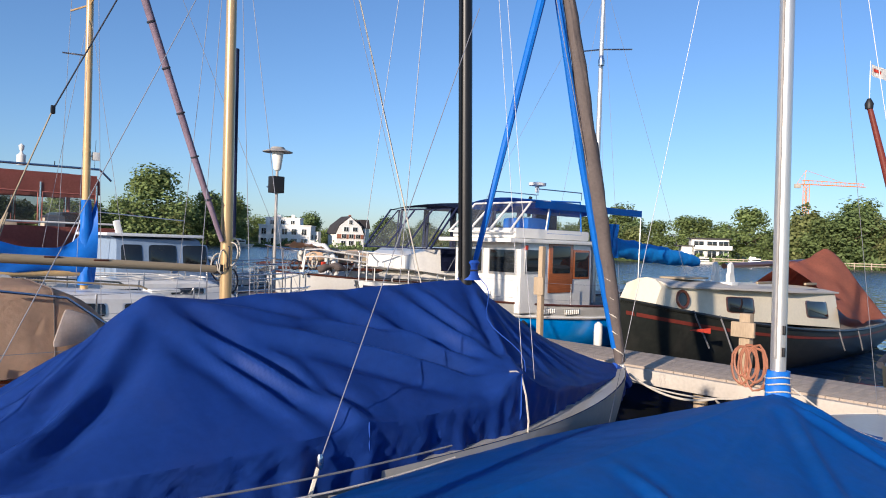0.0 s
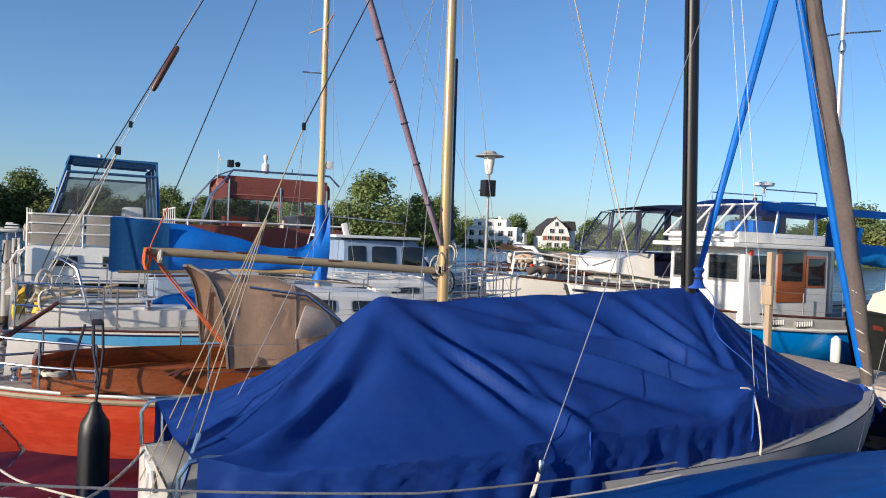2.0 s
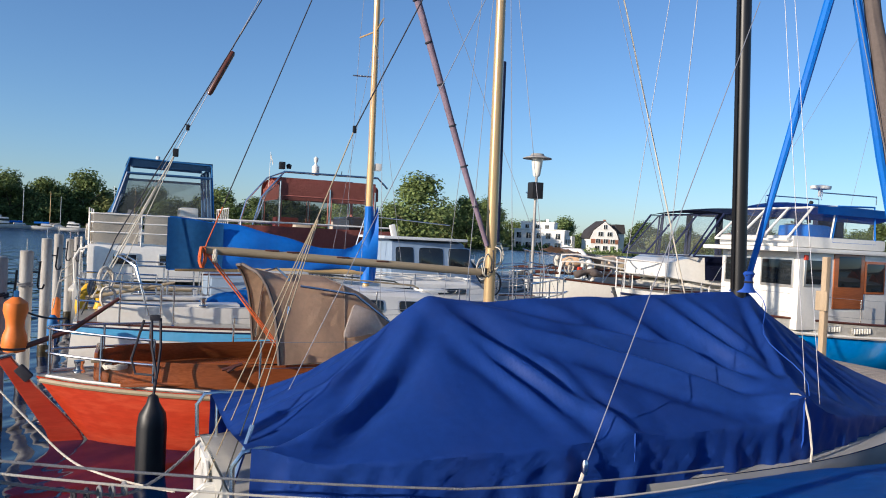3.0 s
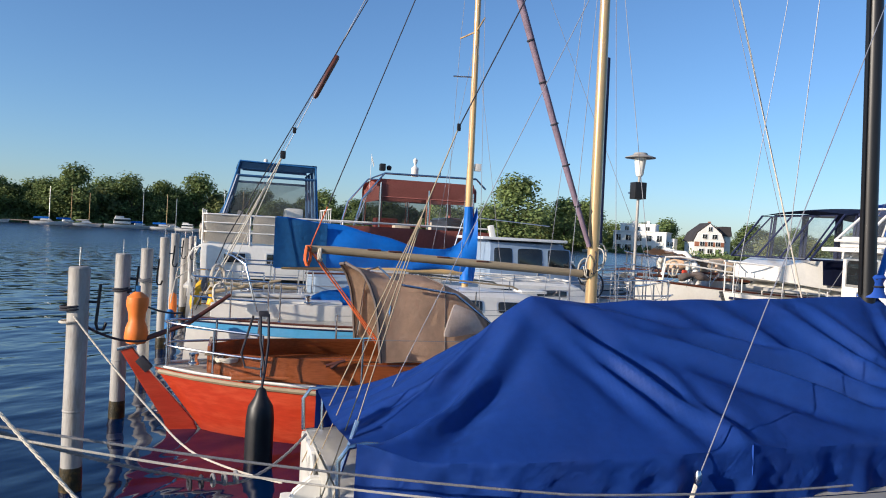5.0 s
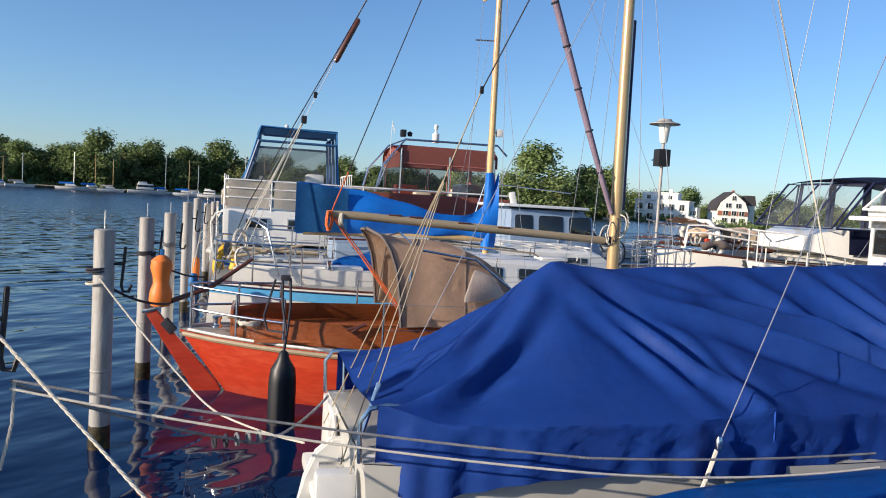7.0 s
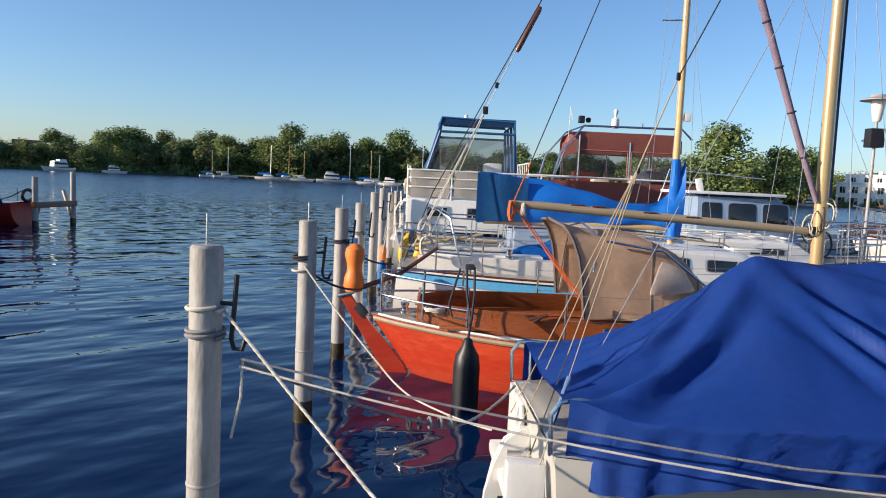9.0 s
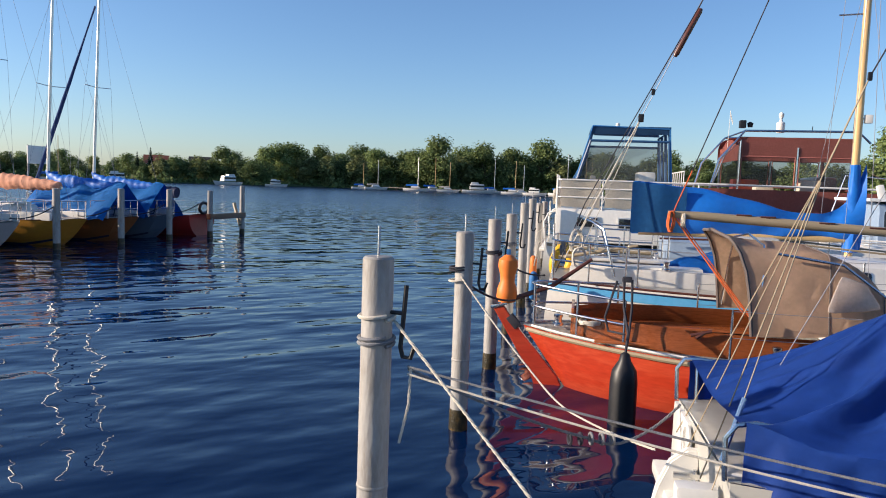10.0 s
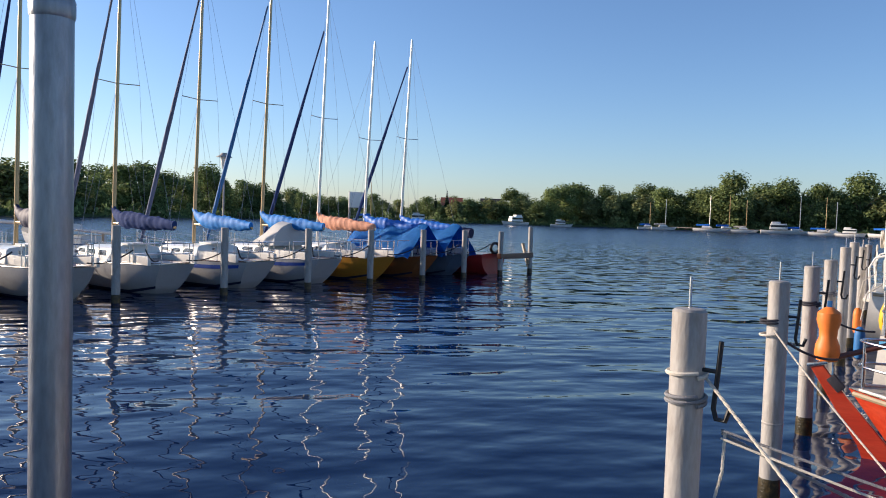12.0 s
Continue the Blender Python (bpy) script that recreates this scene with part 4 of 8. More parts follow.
cover = part("cover", cover_shape(0.06, 7.1, RIDGE1,
    [(0, 0.72), (0.5, 0.92), (1.2, 1.05), (2.3, 1.09), (3.0, 1.06), (3.84, 1.03), (4.6, 0.86), (5.4, 0.64), (6.2, 0.38), (7.1, 0.05)],
    [(0, 1.18), (0.5, 1.11), (1.2, 1.13), (2.0, 1.16), (2.27, 1.19), (2.6, 1.15), (3.4, 1.17), (3.83, 1.30), (4.2, 1.17), (4.8, 1.07), (5.5, 0.99), (7.1, 0.86)],
    [(0, 0.66), (0.35, 0.70), (0.7, 0.78), (1.4, 0.85), (2.1, 0.80), (3.0, 0.72), (3.9, 0.70), (4.6, 0.63), (5.5, 0.60), (7.1, 0.58)],
    [(1.38, -0.04, 2.27, -1.0, 0.075, 0.050), (1.42, -0.02, 3.83, -1.0, 0.09, 0.050), (1.9, -0.10, 3.3, -0.80, 0.075, 0.030), (2.7, -0.06, 3.86, -0.98, 0.10, 0.045),
     (3.3, -0.05, 3.9, -0.90, 0.08, 0.034), (1.34, -0.10, 1.95, -0.9, 0.08, 0.032), (4.33, -0.06, 3.86, -0.97, 0.06, 0.036), (4.42, -0.08, 5.3, -0.9, 0.08, 0.024), (4.45, -0.05, 6.2, -0.7, 0.07, 0.02),
     (1.30, -0.05, 0.14, -0.98, 0.10, 0.050), (1.2, 0.05, 0.2, -0.45, 0.08, 0.022), (1.1, 0.1, 0.1, 0.3, 0.07, 0.018), (1.25, 0.1, 0.12, 0.95, 0.07, 0.022), (0.8, -0.6, 0.2, -0.8, 0.06, 0.02), (0.9, -0.25, 0.15, -0.1, 0.05, 0.012),
     (2.0, -0.42, 2.27, -1.0, 0.055, 0.020), (3.84, -0.8, 4.9, -0.97, 0.06, 0.022), (3.0, -0.62, 3.8, -1.0, 0.06, 0.018),
     (1.45, -0.02, 3.3, -0.50, 0.07, 0.022), (1.6, -0.02, 3.8, -0.62, 0.06, 0.020), (2.2, -0.05, 3.85, -0.85, 0.07, 0.024), (3.6, -0.04, 3.9, -0.7, 0.06, 0.018),
     (1.15, -0.3, 0.35, -0.75, 0.055, 0.016), (4.4, -0.1, 4.7, -0.9, 0.06, 0.02), (4.42, -0.06, 5.8, -0.85, 0.06, 0.016)], seed=1, stern=True), NAVY, boat, "navy canvas cover with creases", 60)
# raised seams and a hem cord on the near side
for x in (2.28, 3.84):
    k, w, h0 = (1.19, 1.09, 0.7) if x < 3 else (1.30, 1.03, 0.72)
    part("seam", Shape().tube([(x, -w - 0.006, k), (x + 0.01, -w - 0.004, (k + h0) / 2), (x, -w * 0.94 - 0.004, h0 + 0.02)], 0.006, 5), NAVY, cover)
part("seam", Shape().tube([(4.36 + 0.10 * math.sin(f * 9) + 0.4 * f * (f - 1) * 0 - 0.52 * f, -1.03 * f - 0.01, 2.03 + (1.31 - 2.03) * f + 0.02) for f in [k / 12 for k in range(13)]], 0.004, 5), NAVY, cover)
# stern: two steel hoops, the well, rudder with fittings
part("well", Shape().box((0.10, 0.0, 0.80), (0.16, 1.34, 0.14), 0.02), WHITE, boat, "white moulded stern shelf")
part("transom_ledge", Shape().box((-0.06, 0.0, 0.42), (0.24, 1.2, 0.09), 0.03).box((-0.12, -0.55, 0.58), (0.22, 0.12, 0.36), 0.03).box((0.0, 0.5, 0.62), (0.06, 0.5, 0.45), 0.02), WHITE, boat)
part("hatch", Shape().lathe([(0.11, 0), (0.11, 0.012), (0.085, 0.02), (0.01, 0.02)], 24, Matrix.Translation((-0.01, 0.28, 0.72)) @ Matrix.Rotation(radians(-90), 4, "Y")), GREYDECK, boat, "round grey inspection hatch")
rud = part("rudder", Shape().prism([(-0.02, 0.64), (-0.10, 0.64), (-0.20, 0.56), (-0.27, 0.40), (-0.31, 0.2), (-0.33, -0.1), (-0.32, -0.4), (-0.05, -0.4)], 0.06, Matrix.Translation((0.05, 0.1, 0.09)), 0.012), WHITE, boat)
for z in (0.16, 0.48):
    part("hinge", Shape().box((-0.05, 0.06, z + 0.09), (0.16, 0.03, 0.035), 0.006).tube([(0.0, 0.06, z + 0.05), (0.0, 0.06, z + 0.13)], 0.012, 8), STEEL, rud)
part("rod", Shape().tube([(-0.15, 0.1, -0.1), (-0.15, 0.1, 0.62)], 0.016, 8), STEEL, boat)
part("bracket", Shape().box((-0.18, -0.32, 0.30), (0.1, 0.05, 0.28), 0.01), BLACK, boat)
for side, lab in ((1, "slim steel stern hoop"), (-1, "steel stern hoop")):
    y = 0.72 * side
    part("stern_hoop", Shape().tube([(-0.02, y, 0.86), (-0.03, y, 1.08), (0.02, y, 1.15), (0.12, y * 0.97, 1.16), (0.20, y * 0.98, 1.15)], 0.014, 8).tube([(0.10, y * 0.92, 0.86), (0.10, y * 0.95, 1.1), (0.12, y * 0.97, 1.15)], 0.012, 8), STEEL, boat, lab)
MAST1X = 4.33
part("mast", Shape().tube([(MAST1X, 0, 0.9), (MAST1X - 0.05, 0, 2.0), (MAST1X - 0.35, 0, 9.0)], [0.065, 0.062, 0.05], 16), BLACKSPAR, boat, "black painted worn wooden mast")
part("sail_track", Shape().box((0, 0, 0), (0.02, 0.03, 6.8), 0.003, Matrix.Rotation(radians(-2.45), 4, "Y")), BLACKSPAR, boat).location = (MAST1X - 0.265, 0, 5.4)
part("collar", Shape().lathe([(0.11, 1.98), (0.085, 2.03), (0.075, 2.10), (0.095, 2.14), (0.08, 2.16)], 14, Matrix.Translation((MAST1X, 0, 0))), NAVY, boat, "gathered canvas collar round the mast")
for z in (2.06, 2.12):
    part("lashing", Shape().lathe([(0.082, z), (0.09, z + 0.008), (0.082, z + 0.016)], 12, Matrix.Translation((MAST1X, 0, 0))), DARKROPE, boat)
part("furled_sail", bundle([(7.02, 0, 0.98), (6.7, 0, 2.0), (6.3, 0, 3.2), (5.7, 0, 5.1), (5.2, 0, 6.9)], lambda f: 0.035 + 0.055 * math.sin(math.pi * min(1, 0.12 + f * 1.1)) ** 0.8, 3, 12, 1.0), TAUPE, boat, "furled jib in a grey-brown cover")
part("sail_edge", Shape().tube([(6.93, 0.03, 1.15), (6.58, 0.06, 2.15), (6.17, 0.07, 3.3), (5.55, 0.06, 5.2), (5.1, 0.04, 6.9)], 0.04, 8), BLUE, boat, "bright blue edge of the furled sail")
part("lashing", Shape().tube([Vector((7.02 - 0.32 * f - 0.02, 0.055 * math.cos(30 * f), 0.98 + 1.0 * f)) + Vector((0.05 * math.sin(30 * f), 0, 0)) for f in [k / 60 for k in range(61)]], 0.008, 5), ROPE, boat)
part("tack_fitting", Shape().lathe([(0.055, 0.0), (0.05, 0.03), (0.03, 0.05), (0.028, 0.1), (0.05, 0.12), (0.04, 0.15)], 14, Matrix.Translation((7.05, 0, 0.88))), WHITE, boat)
part("bow_fender", bundle([(6.85, 0, 0.93), (6.98, -0.04, 0.84), (7.12, -0.05, 0.72)], 0.07, 4, 10, 1.0, 10), NAVY, boat)
part("halyard_bag", Shape().tube([(MAST1X + 0.1, 0.02, 2.15), (MAST1X + 1.05, 0.05, 4.95), (MAST1X + 1.7, 0.05, 6.9)], [0.025, 0.045, 0.05], 8), BLUE, boat, "blue covered spar leaning on the mast")
for a, b, r in (((3.95, -1.0, 0.95), (4.0, -0.02, 8.6), 0.0025), ((4.05, -1.0, 1.25), (4.05, -0.03, 8.6), 0.0025), ((4.3, 1.0, 0.9), (4.0, 0.02, 8.6), 0.004), ((3.7, 1.0, 0.9), (4.0, 0.03, 8.6), 0.003), ((7.08, 0, 1.0), (4.1, 0, 8.4), 0.004), ((0.3, 0.05, 1.0), (4.0, 0, 8.9), 0.003)):
    wire(boat, a, b, r)
# tackle on the near side: a line with a knotted end
part("tackle", Shape().tube([(1.78, -1.10, 0.66), (1.83, -1.115, 0.80), (1.90, -1.12, 1.02)], 0.012, 6).tube([(1.80, -1.11, 0.68), (1.875, -1.125, 0.94)], 0.009, 6), ROPE, boat)
part("stay", Shape().tube([(1.90, -1.12, 1.02), (4.30, -0.05, 4.45)], 0.0038, 6), WIRE, boat)
part("shackle", Shape().lathe([(0.012, 0), (0.022, 0.02), (0.022, 0.07), (0.012, 0.09)], 10, Matrix.Translation((1.90, -1.12, 0.98))), STEEL, boat)
part("tie_line", Shape().tube([(3.84, -1.03, 1.31), (3.87, -1.06, 1.15), (3.9, -1.07, 0.95), (3.9, -1.06, 0.76)], 0.008, 6).tube([(3.74, -1.0, 1.34), (3.79, -1.02, 1.34), (3.84, -1.04, 1.31)], 0.006, 6), ROPE, boat)

B2 = pose(-2.6, 0.75, 0, 0, 0, AX_DEG)
HULL2 = Hull(7.4, 2.4, 0.75, 0.7, 0.7, tw=0.7, rake=0.3, draft=0.35)
boat = thing("covered_dinghy_cruiser", pose(*(Matrix(B2) @ Vector((2.4, 0, 0))), 0, 0, AX_DEG), "sailing boat under a bright blue cover", "sailboat")
part("hull", HULL2.shell(), WHITE, boat)
part("deck", HULL2.deck(), WHITE, boat)
part("cover", cover_shape(0.0, 7.4, [(0, 0.95), (1.4, 1.13), (2.6, 1.17), (4.04, 1.23), (4.6, 1.25), (4.78, 1.24), (5.1, 1.10), (6.0, 0.80), (7.4, 0.55)],
    [(0, 0.8), (1.5, 1.15), (3, 1.26), (4.5, 1.2), (5.5, 0.95), (6.5, 0.55), (7.4, 0.08)],
    [(0, 0.80), (2, 0.82), (4, 0.82), (5, 0.78), (7.4, 0.5)], [(0, 0.45), (4, 0.45), (7.4, 0.35)],
    [(4.7, -0.05, 3.0, -0.95, 0.07, 0.02), (4.7, -0.04, 4.4, -0.95, 0.06, 0.022), (4.75, -0.04, 5.5, -0.95, 0.07, 0.03), (4.75, -0.03, 5.9, -0.7, 0.05, 0.02), (4.8, -0.05, 6.6, -0.6, 0.05, 0.02),
     (4.6, -0.05, 2.2, -0.5, 0.06, 0.012), (4.75, -0.03, 5.2, -0.9, 0.04, 0.018), (2.4, -0.1, 2.2, -1.0, 0.03, 0.02)], seed=4, power=0.92), BLUE, boat, "bright blue cover drawn up to the mast", 60)
part("mast", Shape().tube([(4.77, 0, 0.6), (4.76, 0, 1.5), (4.62, 0, 8.5)], [0.058, 0.058, 0.05], 18), ALU, boat, "bare aluminium mast")
part("sail_slot", Shape().tube([(4.70, 0, 1.5), (4.56, 0, 8.5)], 0.012, 6), GALV, boat)
part("collar", bundle([(4.77, 0, 1.18), (4.77, 0, 1.30), (4.77, 0, 1.40)], lambda f: 0.10 - 0.02 * f, 5, 14, 1.0, 8), BLUE, boat, "gathered blue collar tied round the mast")
for z in (1.24, 1.30, 1.35):
    part("lashing", Shape().tube([(4.77 + 0.095 * math.cos(a), 0.095 * math.sin(a), z + 0.012 * math.sin(2 * a)) for a in [k * math.pi / 8 for k in range(17)]], 0.006, 5), ROPE, boat)
for z in (1.55, 1.72):
    part("cleat", Shape().box((4.72, -0.055, z), (0.025, 0.02, 0.07), 0.005), BLACK, boat)
for a, b in (((4.5, -1.15, 0.8), (4.62, 0, 7.8)), ((4.2, 1.15, 0.8), (4.62, 0, 7.8)), ((7.3, 0, 0.6), (4.65, 0, 7.6))):
    wire(boat, a, b, 0.0025)
part("tie_line", Shape().tube([(4.85, -0.05, 1.28), (5.1, -0.35, 1.0), (5.3, -0.75, 0.85)], 0.007, 6), ROPE, boat)


# ---- orange double-ender with varnished coaming ----
ORG = Hull(8.6, 2.45, 0.70, 0.65, 1.12, tw=0.06, rake=0.7, srake=0.62, draft=0.45, mid=0.36, full=0.8)
boat = thing("orange_sailboat", berth(0.35, 0.05), "orange-red wooden sailing boat with varnished cockpit and tan sprayhood", "sailboat")
part("hull", ORG.shell(40), ORANGE, boat)
part("deck", ORG.deck(0.0, 1.0), material("white_side_deck", (0.66, 0.64, 0.58), 0.6, var=0.12, scale=5, stain=(0.4, 0.36, 0.3)), boat)
for side in (1, -1):
    part("rub_rail", ORG.rail(0.05, 8.5, 0.026, -0.012, -0.03, side), BOOM, boat, "worn wooden rubbing strake")
    part("toe_rail", ORG.rail(0.1, 8.4, 0.014, 0.03, 0.02, side), WHITE, boat)
# cockpit coaming in varnished boards
for side in (1, -1):
    pts0 = [(0.55, 0.34), (0.95, 0.60), (1.6, 0.80), (2.4, 0.88), (3.3, 0.86)]
    rows = [[Vector((x, side * (y + 0.0), ORG.top(x / 8.6) + 0.02)), Vector((x, side * (y - 0.02), ORG.top(x / 8.6) + 0.27 - 0.04 * (x < 0.6)))] for x, y in pts0]
    part("coaming", Shape().grid(rows, 0.025), MAHOGANY, boat, "varnished mahogany cockpit coaming")
    part("seat", Shape().box((1.9, side * 0.55, 0.70), (2.2, 0.36, 0.03), 0.01), MAHOGANY, boat)
part("stern_board", Shape().box((0.56, 0, 0.84), (0.035, 0.68, 0.27), 0.01), MAHOGANY, boat)
part("bulkhead", Shape().box((3.28, 0, 1.12), (0.04, 1.7, 0.6), 0.01), DARKWOOD, boat)
part("companion_hatch", Shape().box((3.25, 0.0, 1.30), (0.05, 0.6, 0.5), 0.01), BLACK, boat)
body, on = cabin(boat, 3.3, 6.3, 0.86, 0.55, 0.72, 0.82, 0.36, 0.30, WHITE, crown=0.09, label="white painted coachroof")
for side in (1, -1):
    for xa in (3.7, 4.6, 5.3):
        window_on(body, on, xa, xa + 0.5, 0.35, 0.75, side)
# rudder blade, tiller
part("rudder", Shape().prism([(-0.36, 0.86), (-0.24, 0.90), (-0.02, 0.60), (0.42, 0.10), (0.62, -0.35), (0.25, -0.4), (0.16, 0.0), (0.1, 0.12)], 0.07, None, 0.012), ORANGE, boat, "orange raked rudder blade")
part("rudder_cap", Shape().box((-0.30, 0, 0.905), (0.20, 0.085, 0.03), 0.008, Matrix.Rotation(radians(-16), 4, "Y")), STEEL, boat)
part("tiller", Shape().tube([(-0.22, 0.02, 0.95), (0.3, 0.1, 1.15), (0.75, 0.22, 1.48)], [0.03, 0.028, 0.02], 8), DARKWOOD, boat, "dark varnished tiller")
hoop(boat, ORG, (0.12, 1.1), 0.50, False, "pushpit")
part("rudder_lashing", Shape().box((-0.12, 0, 0.72), (0.10, 0.095, 0.17), 0.025, Matrix.Rotation(radians(-42), 4, "Y")), DARKROPE, boat, "dark lashing round the rudder head")
part("stern_cleat", Shape().tube([(0.62, -0.42, 0.80), (0.62, -0.42, 0.90)], 0.02, 8).tube([(0.52, -0.42, 0.90), (0.72, -0.42, 0.90)], 0.016, 8), BOOM, boat)
part("deck_line", coil((0.75, -0.50, 0.86), 0.11, 5, Matrix.Rotation(radians(90), 4, "X"), 0.012, 0.8, 14), ROPE, boat, "coiled pale line on the after deck")
part("coaming_cleat", Shape().tube([(1.75, -0.86, 0.86), (1.95, -0.88, 0.92)], 0.018, 8).tube([(1.8, -0.87, 0.84), (1.88, -0.87, 0.90)], 0.022, 8), DARKWOOD, boat)
for side in (1, -1):
    rails(boat, ORG, 2.1, 8.0, 5, 0.55, side)
hoop(boat, ORG, (7.5, 8.55), 0.55, True, "pulpit")
winch(boat, (2.55, -0.98, 0.70)), winch(boat, (2.55, 0.98, 0.70)), winch(boat, (0.40, -0.15, 0.74))
part("hood_frame", Shape().tube([(2.35, -0.88, 0.95), (2.4, -0.86, 1.5), (2.42, -0.72, 1.80), (2.42, 0, 1.88), (2.42, 0.72, 1.80), (2.4, 0.86, 1.5), (2.35, 0.88, 0.95)], 0.012, 8), STEEL, boat)
# sprayhood: skin from the open after edge to the coachroof
rows = []
for i in range(17):
    u = i / 16
    x = 2.32 + 1.42 * u
    top = lerp([(0, 1.88), (0.12, 1.81), (0.5, 1.76), (0.62, 1.70), (1.0, 1.20)], u)
    half = lerp([(0, 0.90), (0.5, 0.90), (0.75, 0.86), (1.0, 0.66)], u)
    low = lerp([(0, 0.90), (0.4, 0.93), (0.7, 1.02), (1.0, 1.13)], u)
    tall = top - low
    side_line = [(1.0, 0.0), (1.0, 0.22), (0.99, 0.45), (0.97, 0.66), (0.955, 0.84), (0.935, 0.94), (0.88, 0.985), (0.62, 1.0), (0.32, 1.012)]
    row = []
    for n_side, (wy, wz) in enumerate([(-p, q) for p, q in side_line] + [(0.0, 1.035)] + list(reversed(side_line))):
        pull = (-0.10 * wz - 0.16 * wz ** 5) * (1 - u) ** 3
        wrinkle = 0.010 * math.sin(17 * u + 7 * wz) * (1 - abs(2 * u - 1)) - 0.018 * math.sin(math.pi * wz) * math.sin(3 * math.pi * u) ** 2
        row.append(Vector((x + pull, half * wy + (wrinkle if wy > 0 else -wrinkle), low + tall * wz - 0.012 * math.sin(2.5 * math.pi * u) ** 2 * wz)))
    rows.append(row)
hood = part("sprayhood", Shape().grid(rows, 0.008), TAN, boat, "tan canvas sprayhood with clear windows", 60)
part("hood_seam", Shape().tube([r + Vector((0, 0, 0.006)) for r in rows[8]], 0.008, 5), TAUPE, hood), part("hood_seam", Shape().tube([r + Vector((0, 0, 0.006)) for r in rows[14]], 0.008, 5), TAUPE, hood)
part("hood_hem", Shape().tube([r for r in rows[0]], 0.018, 6), TAUPE, hood)
for side in (-1, 1):
    q = [Vector((2.98, side * 0.925, 1.18)), Vector((3.50, side * 0.855, 1.24)), Vector((3.34, side * 0.86, 1.48)), Vector((3.10, side * 0.905, 1.56))]
    if side > 0:
        q = [q[1], q[0], q[3], q[2]]
    part("hood_window", plate(*q, 0.0, 0.02), MILKY, hood, "clear vinyl sprayhood window")
    part("hood_strut", Shape().tube([(2.5, side * 0.93, 1.74), (3.1, side * 0.94, 1.66), (3.85, side * 0.9, 1.12)], 0.014, 8), STEEL, hood)
part("mast", Shape().tube([(5.22, 0, 0.7), (5.20, 0, 3.0), (5.12, 0, 11.2)], [0.075, 0.072, 0.045], 18), GOLDSPAR, boat, "golden varnished mast")
part("boom", Shape().tube([(1.55, -0.02, 2.06), (1.9, -0.02, 2.05), (3.4, 0, 1.98), (5.10, 0, 1.90)], [0.038, 0.05, 0.052, 0.048], 14), BOOM, boat, "weathered greyish wooden boom")
for x, z in ((2.35, 2.10), (2.6, 2.09), (3.2, 2.05), (3.7, 2.02)):
    part("cleat", Shape().box((x, -0.035, z - 0.02), (0.16, 0.03, 0.018), 0.006).box((x, -0.03, z - 0.035), (0.05, 0.03, 0.03), 0.006), DARKWOOD, boat)
part("gooseneck", Shape().box((5.12, 0, 1.90), (0.12, 0.09, 0.12), 0.02), BLACK, boat)
for k in range(9):
    a = k * 0.75
    part("halyard_coil", coil((5.2 + 0.09 * math.cos(a), 0.09 * math.sin(a), 1.75 + 0.05 * k), 0.09, 2, Matrix.Rotation(a, 4, "Z"), 0.008, 1.6, k), ROPE if k % 3 else DARKROPE, boat)
part("gaff", Shape().tube([(5.12, -0.05, 2.25), (4.75, -0.05, 3.2), (4.05, -0.05, 5.1), (3.4, -0.05, 6.8)], [0.03, 0.04, 0.045, 0.045], 10), PINKROPE, boat, "mauve wrapped gaff leaning on the mast")
for k in range(9):
    part("gaff_tie", Shape().lathe([(0.05, 0), (0.053, 0.01), (0.05, 0.02)], 10, Matrix.Translation((5.12 - 0.19 * (k + 1), -0.05, 2.25 + 0.5 * (k + 1))) @ Matrix.Rotation(radians(-20), 4, "Y")), DARKROPE, boat)
part("dark_spar", Shape().tube([(5.42, 0.25, 2.3), (5.38, 0.25, 4.75)], [0.035, 0.045], 10), DARKNAVY, boat, "dark spar stowed beside the mast")
for a, b, r, mat in (((5.0, -1.1, 0.95), (5.15, 0, 8.3), 0.004, None), ((4.3, -1.15, 0.95), (5.15, 0, 7.3), 0.004, None), ((5.6, -1.0, 0.95), (5.15, 0, 7.3), 0.004, None), ((5.0, 1.1, 0.95), (5.15, 0, 8.3), 0.004, None), ((8.55, -0.06, 1.2), (5.25, -0.02, 10.9), 0.004, None)):
    wire(boat, a, b, r, mat)
part("topping_lift", Shape().tube([(1.78, -0.02, 2.55), (3.9, 0, 8.4)], 0.007, 6), DARKROPE, boat)
part("lift_tail", Shape().tube([(1.60, -0.03, 2.05), (1.63, -0.02, 2.15), (1.78, -0.02, 2.55)], 0.008, 6), REDROPE, boat)
part("forestay", Shape().tube([(8.62, 0, 1.3), (7.2, 0, 5.6), (5.3, 0, 11.0)], 0.011, 8), ROPE, boat, "pale roped forestay")
part("rigging_screw", Shape().tube([(8.66, 0, 1.12), (8.62, 0, 1.32)], 0.018, 8), STEEL, boat)
part("mainsheet", Shape().tube([(1.62, -0.03, 2.02), (1.75, -0.05, 1.85), (2.45, -0.2, 0.98)], 0.009, 6).tube([(1.64, 0.03, 2.02), (2.42, -0.1, 0.98)], 0.008, 6).tube([(1.66, 0.0, 2.02), (2.47, -0.14, 0.98)], 0.007, 6), REDROPE, boat, "orange-red mainsheet tackle")
part("sheet_tail", coil((1.58, -0.06, 1.98), 0.035, 5, Matrix.Rotation(0.5, 4, "Z"), 0.011, 3.2, 6), REDROPE, boat)
part("sheet_coil", coil((2.62, -0.35, 1.32), 0.045, 5, Matrix.Rotation(0.9, 4, "Z"), 0.012, 3.4, 8), REDROPE, boat)
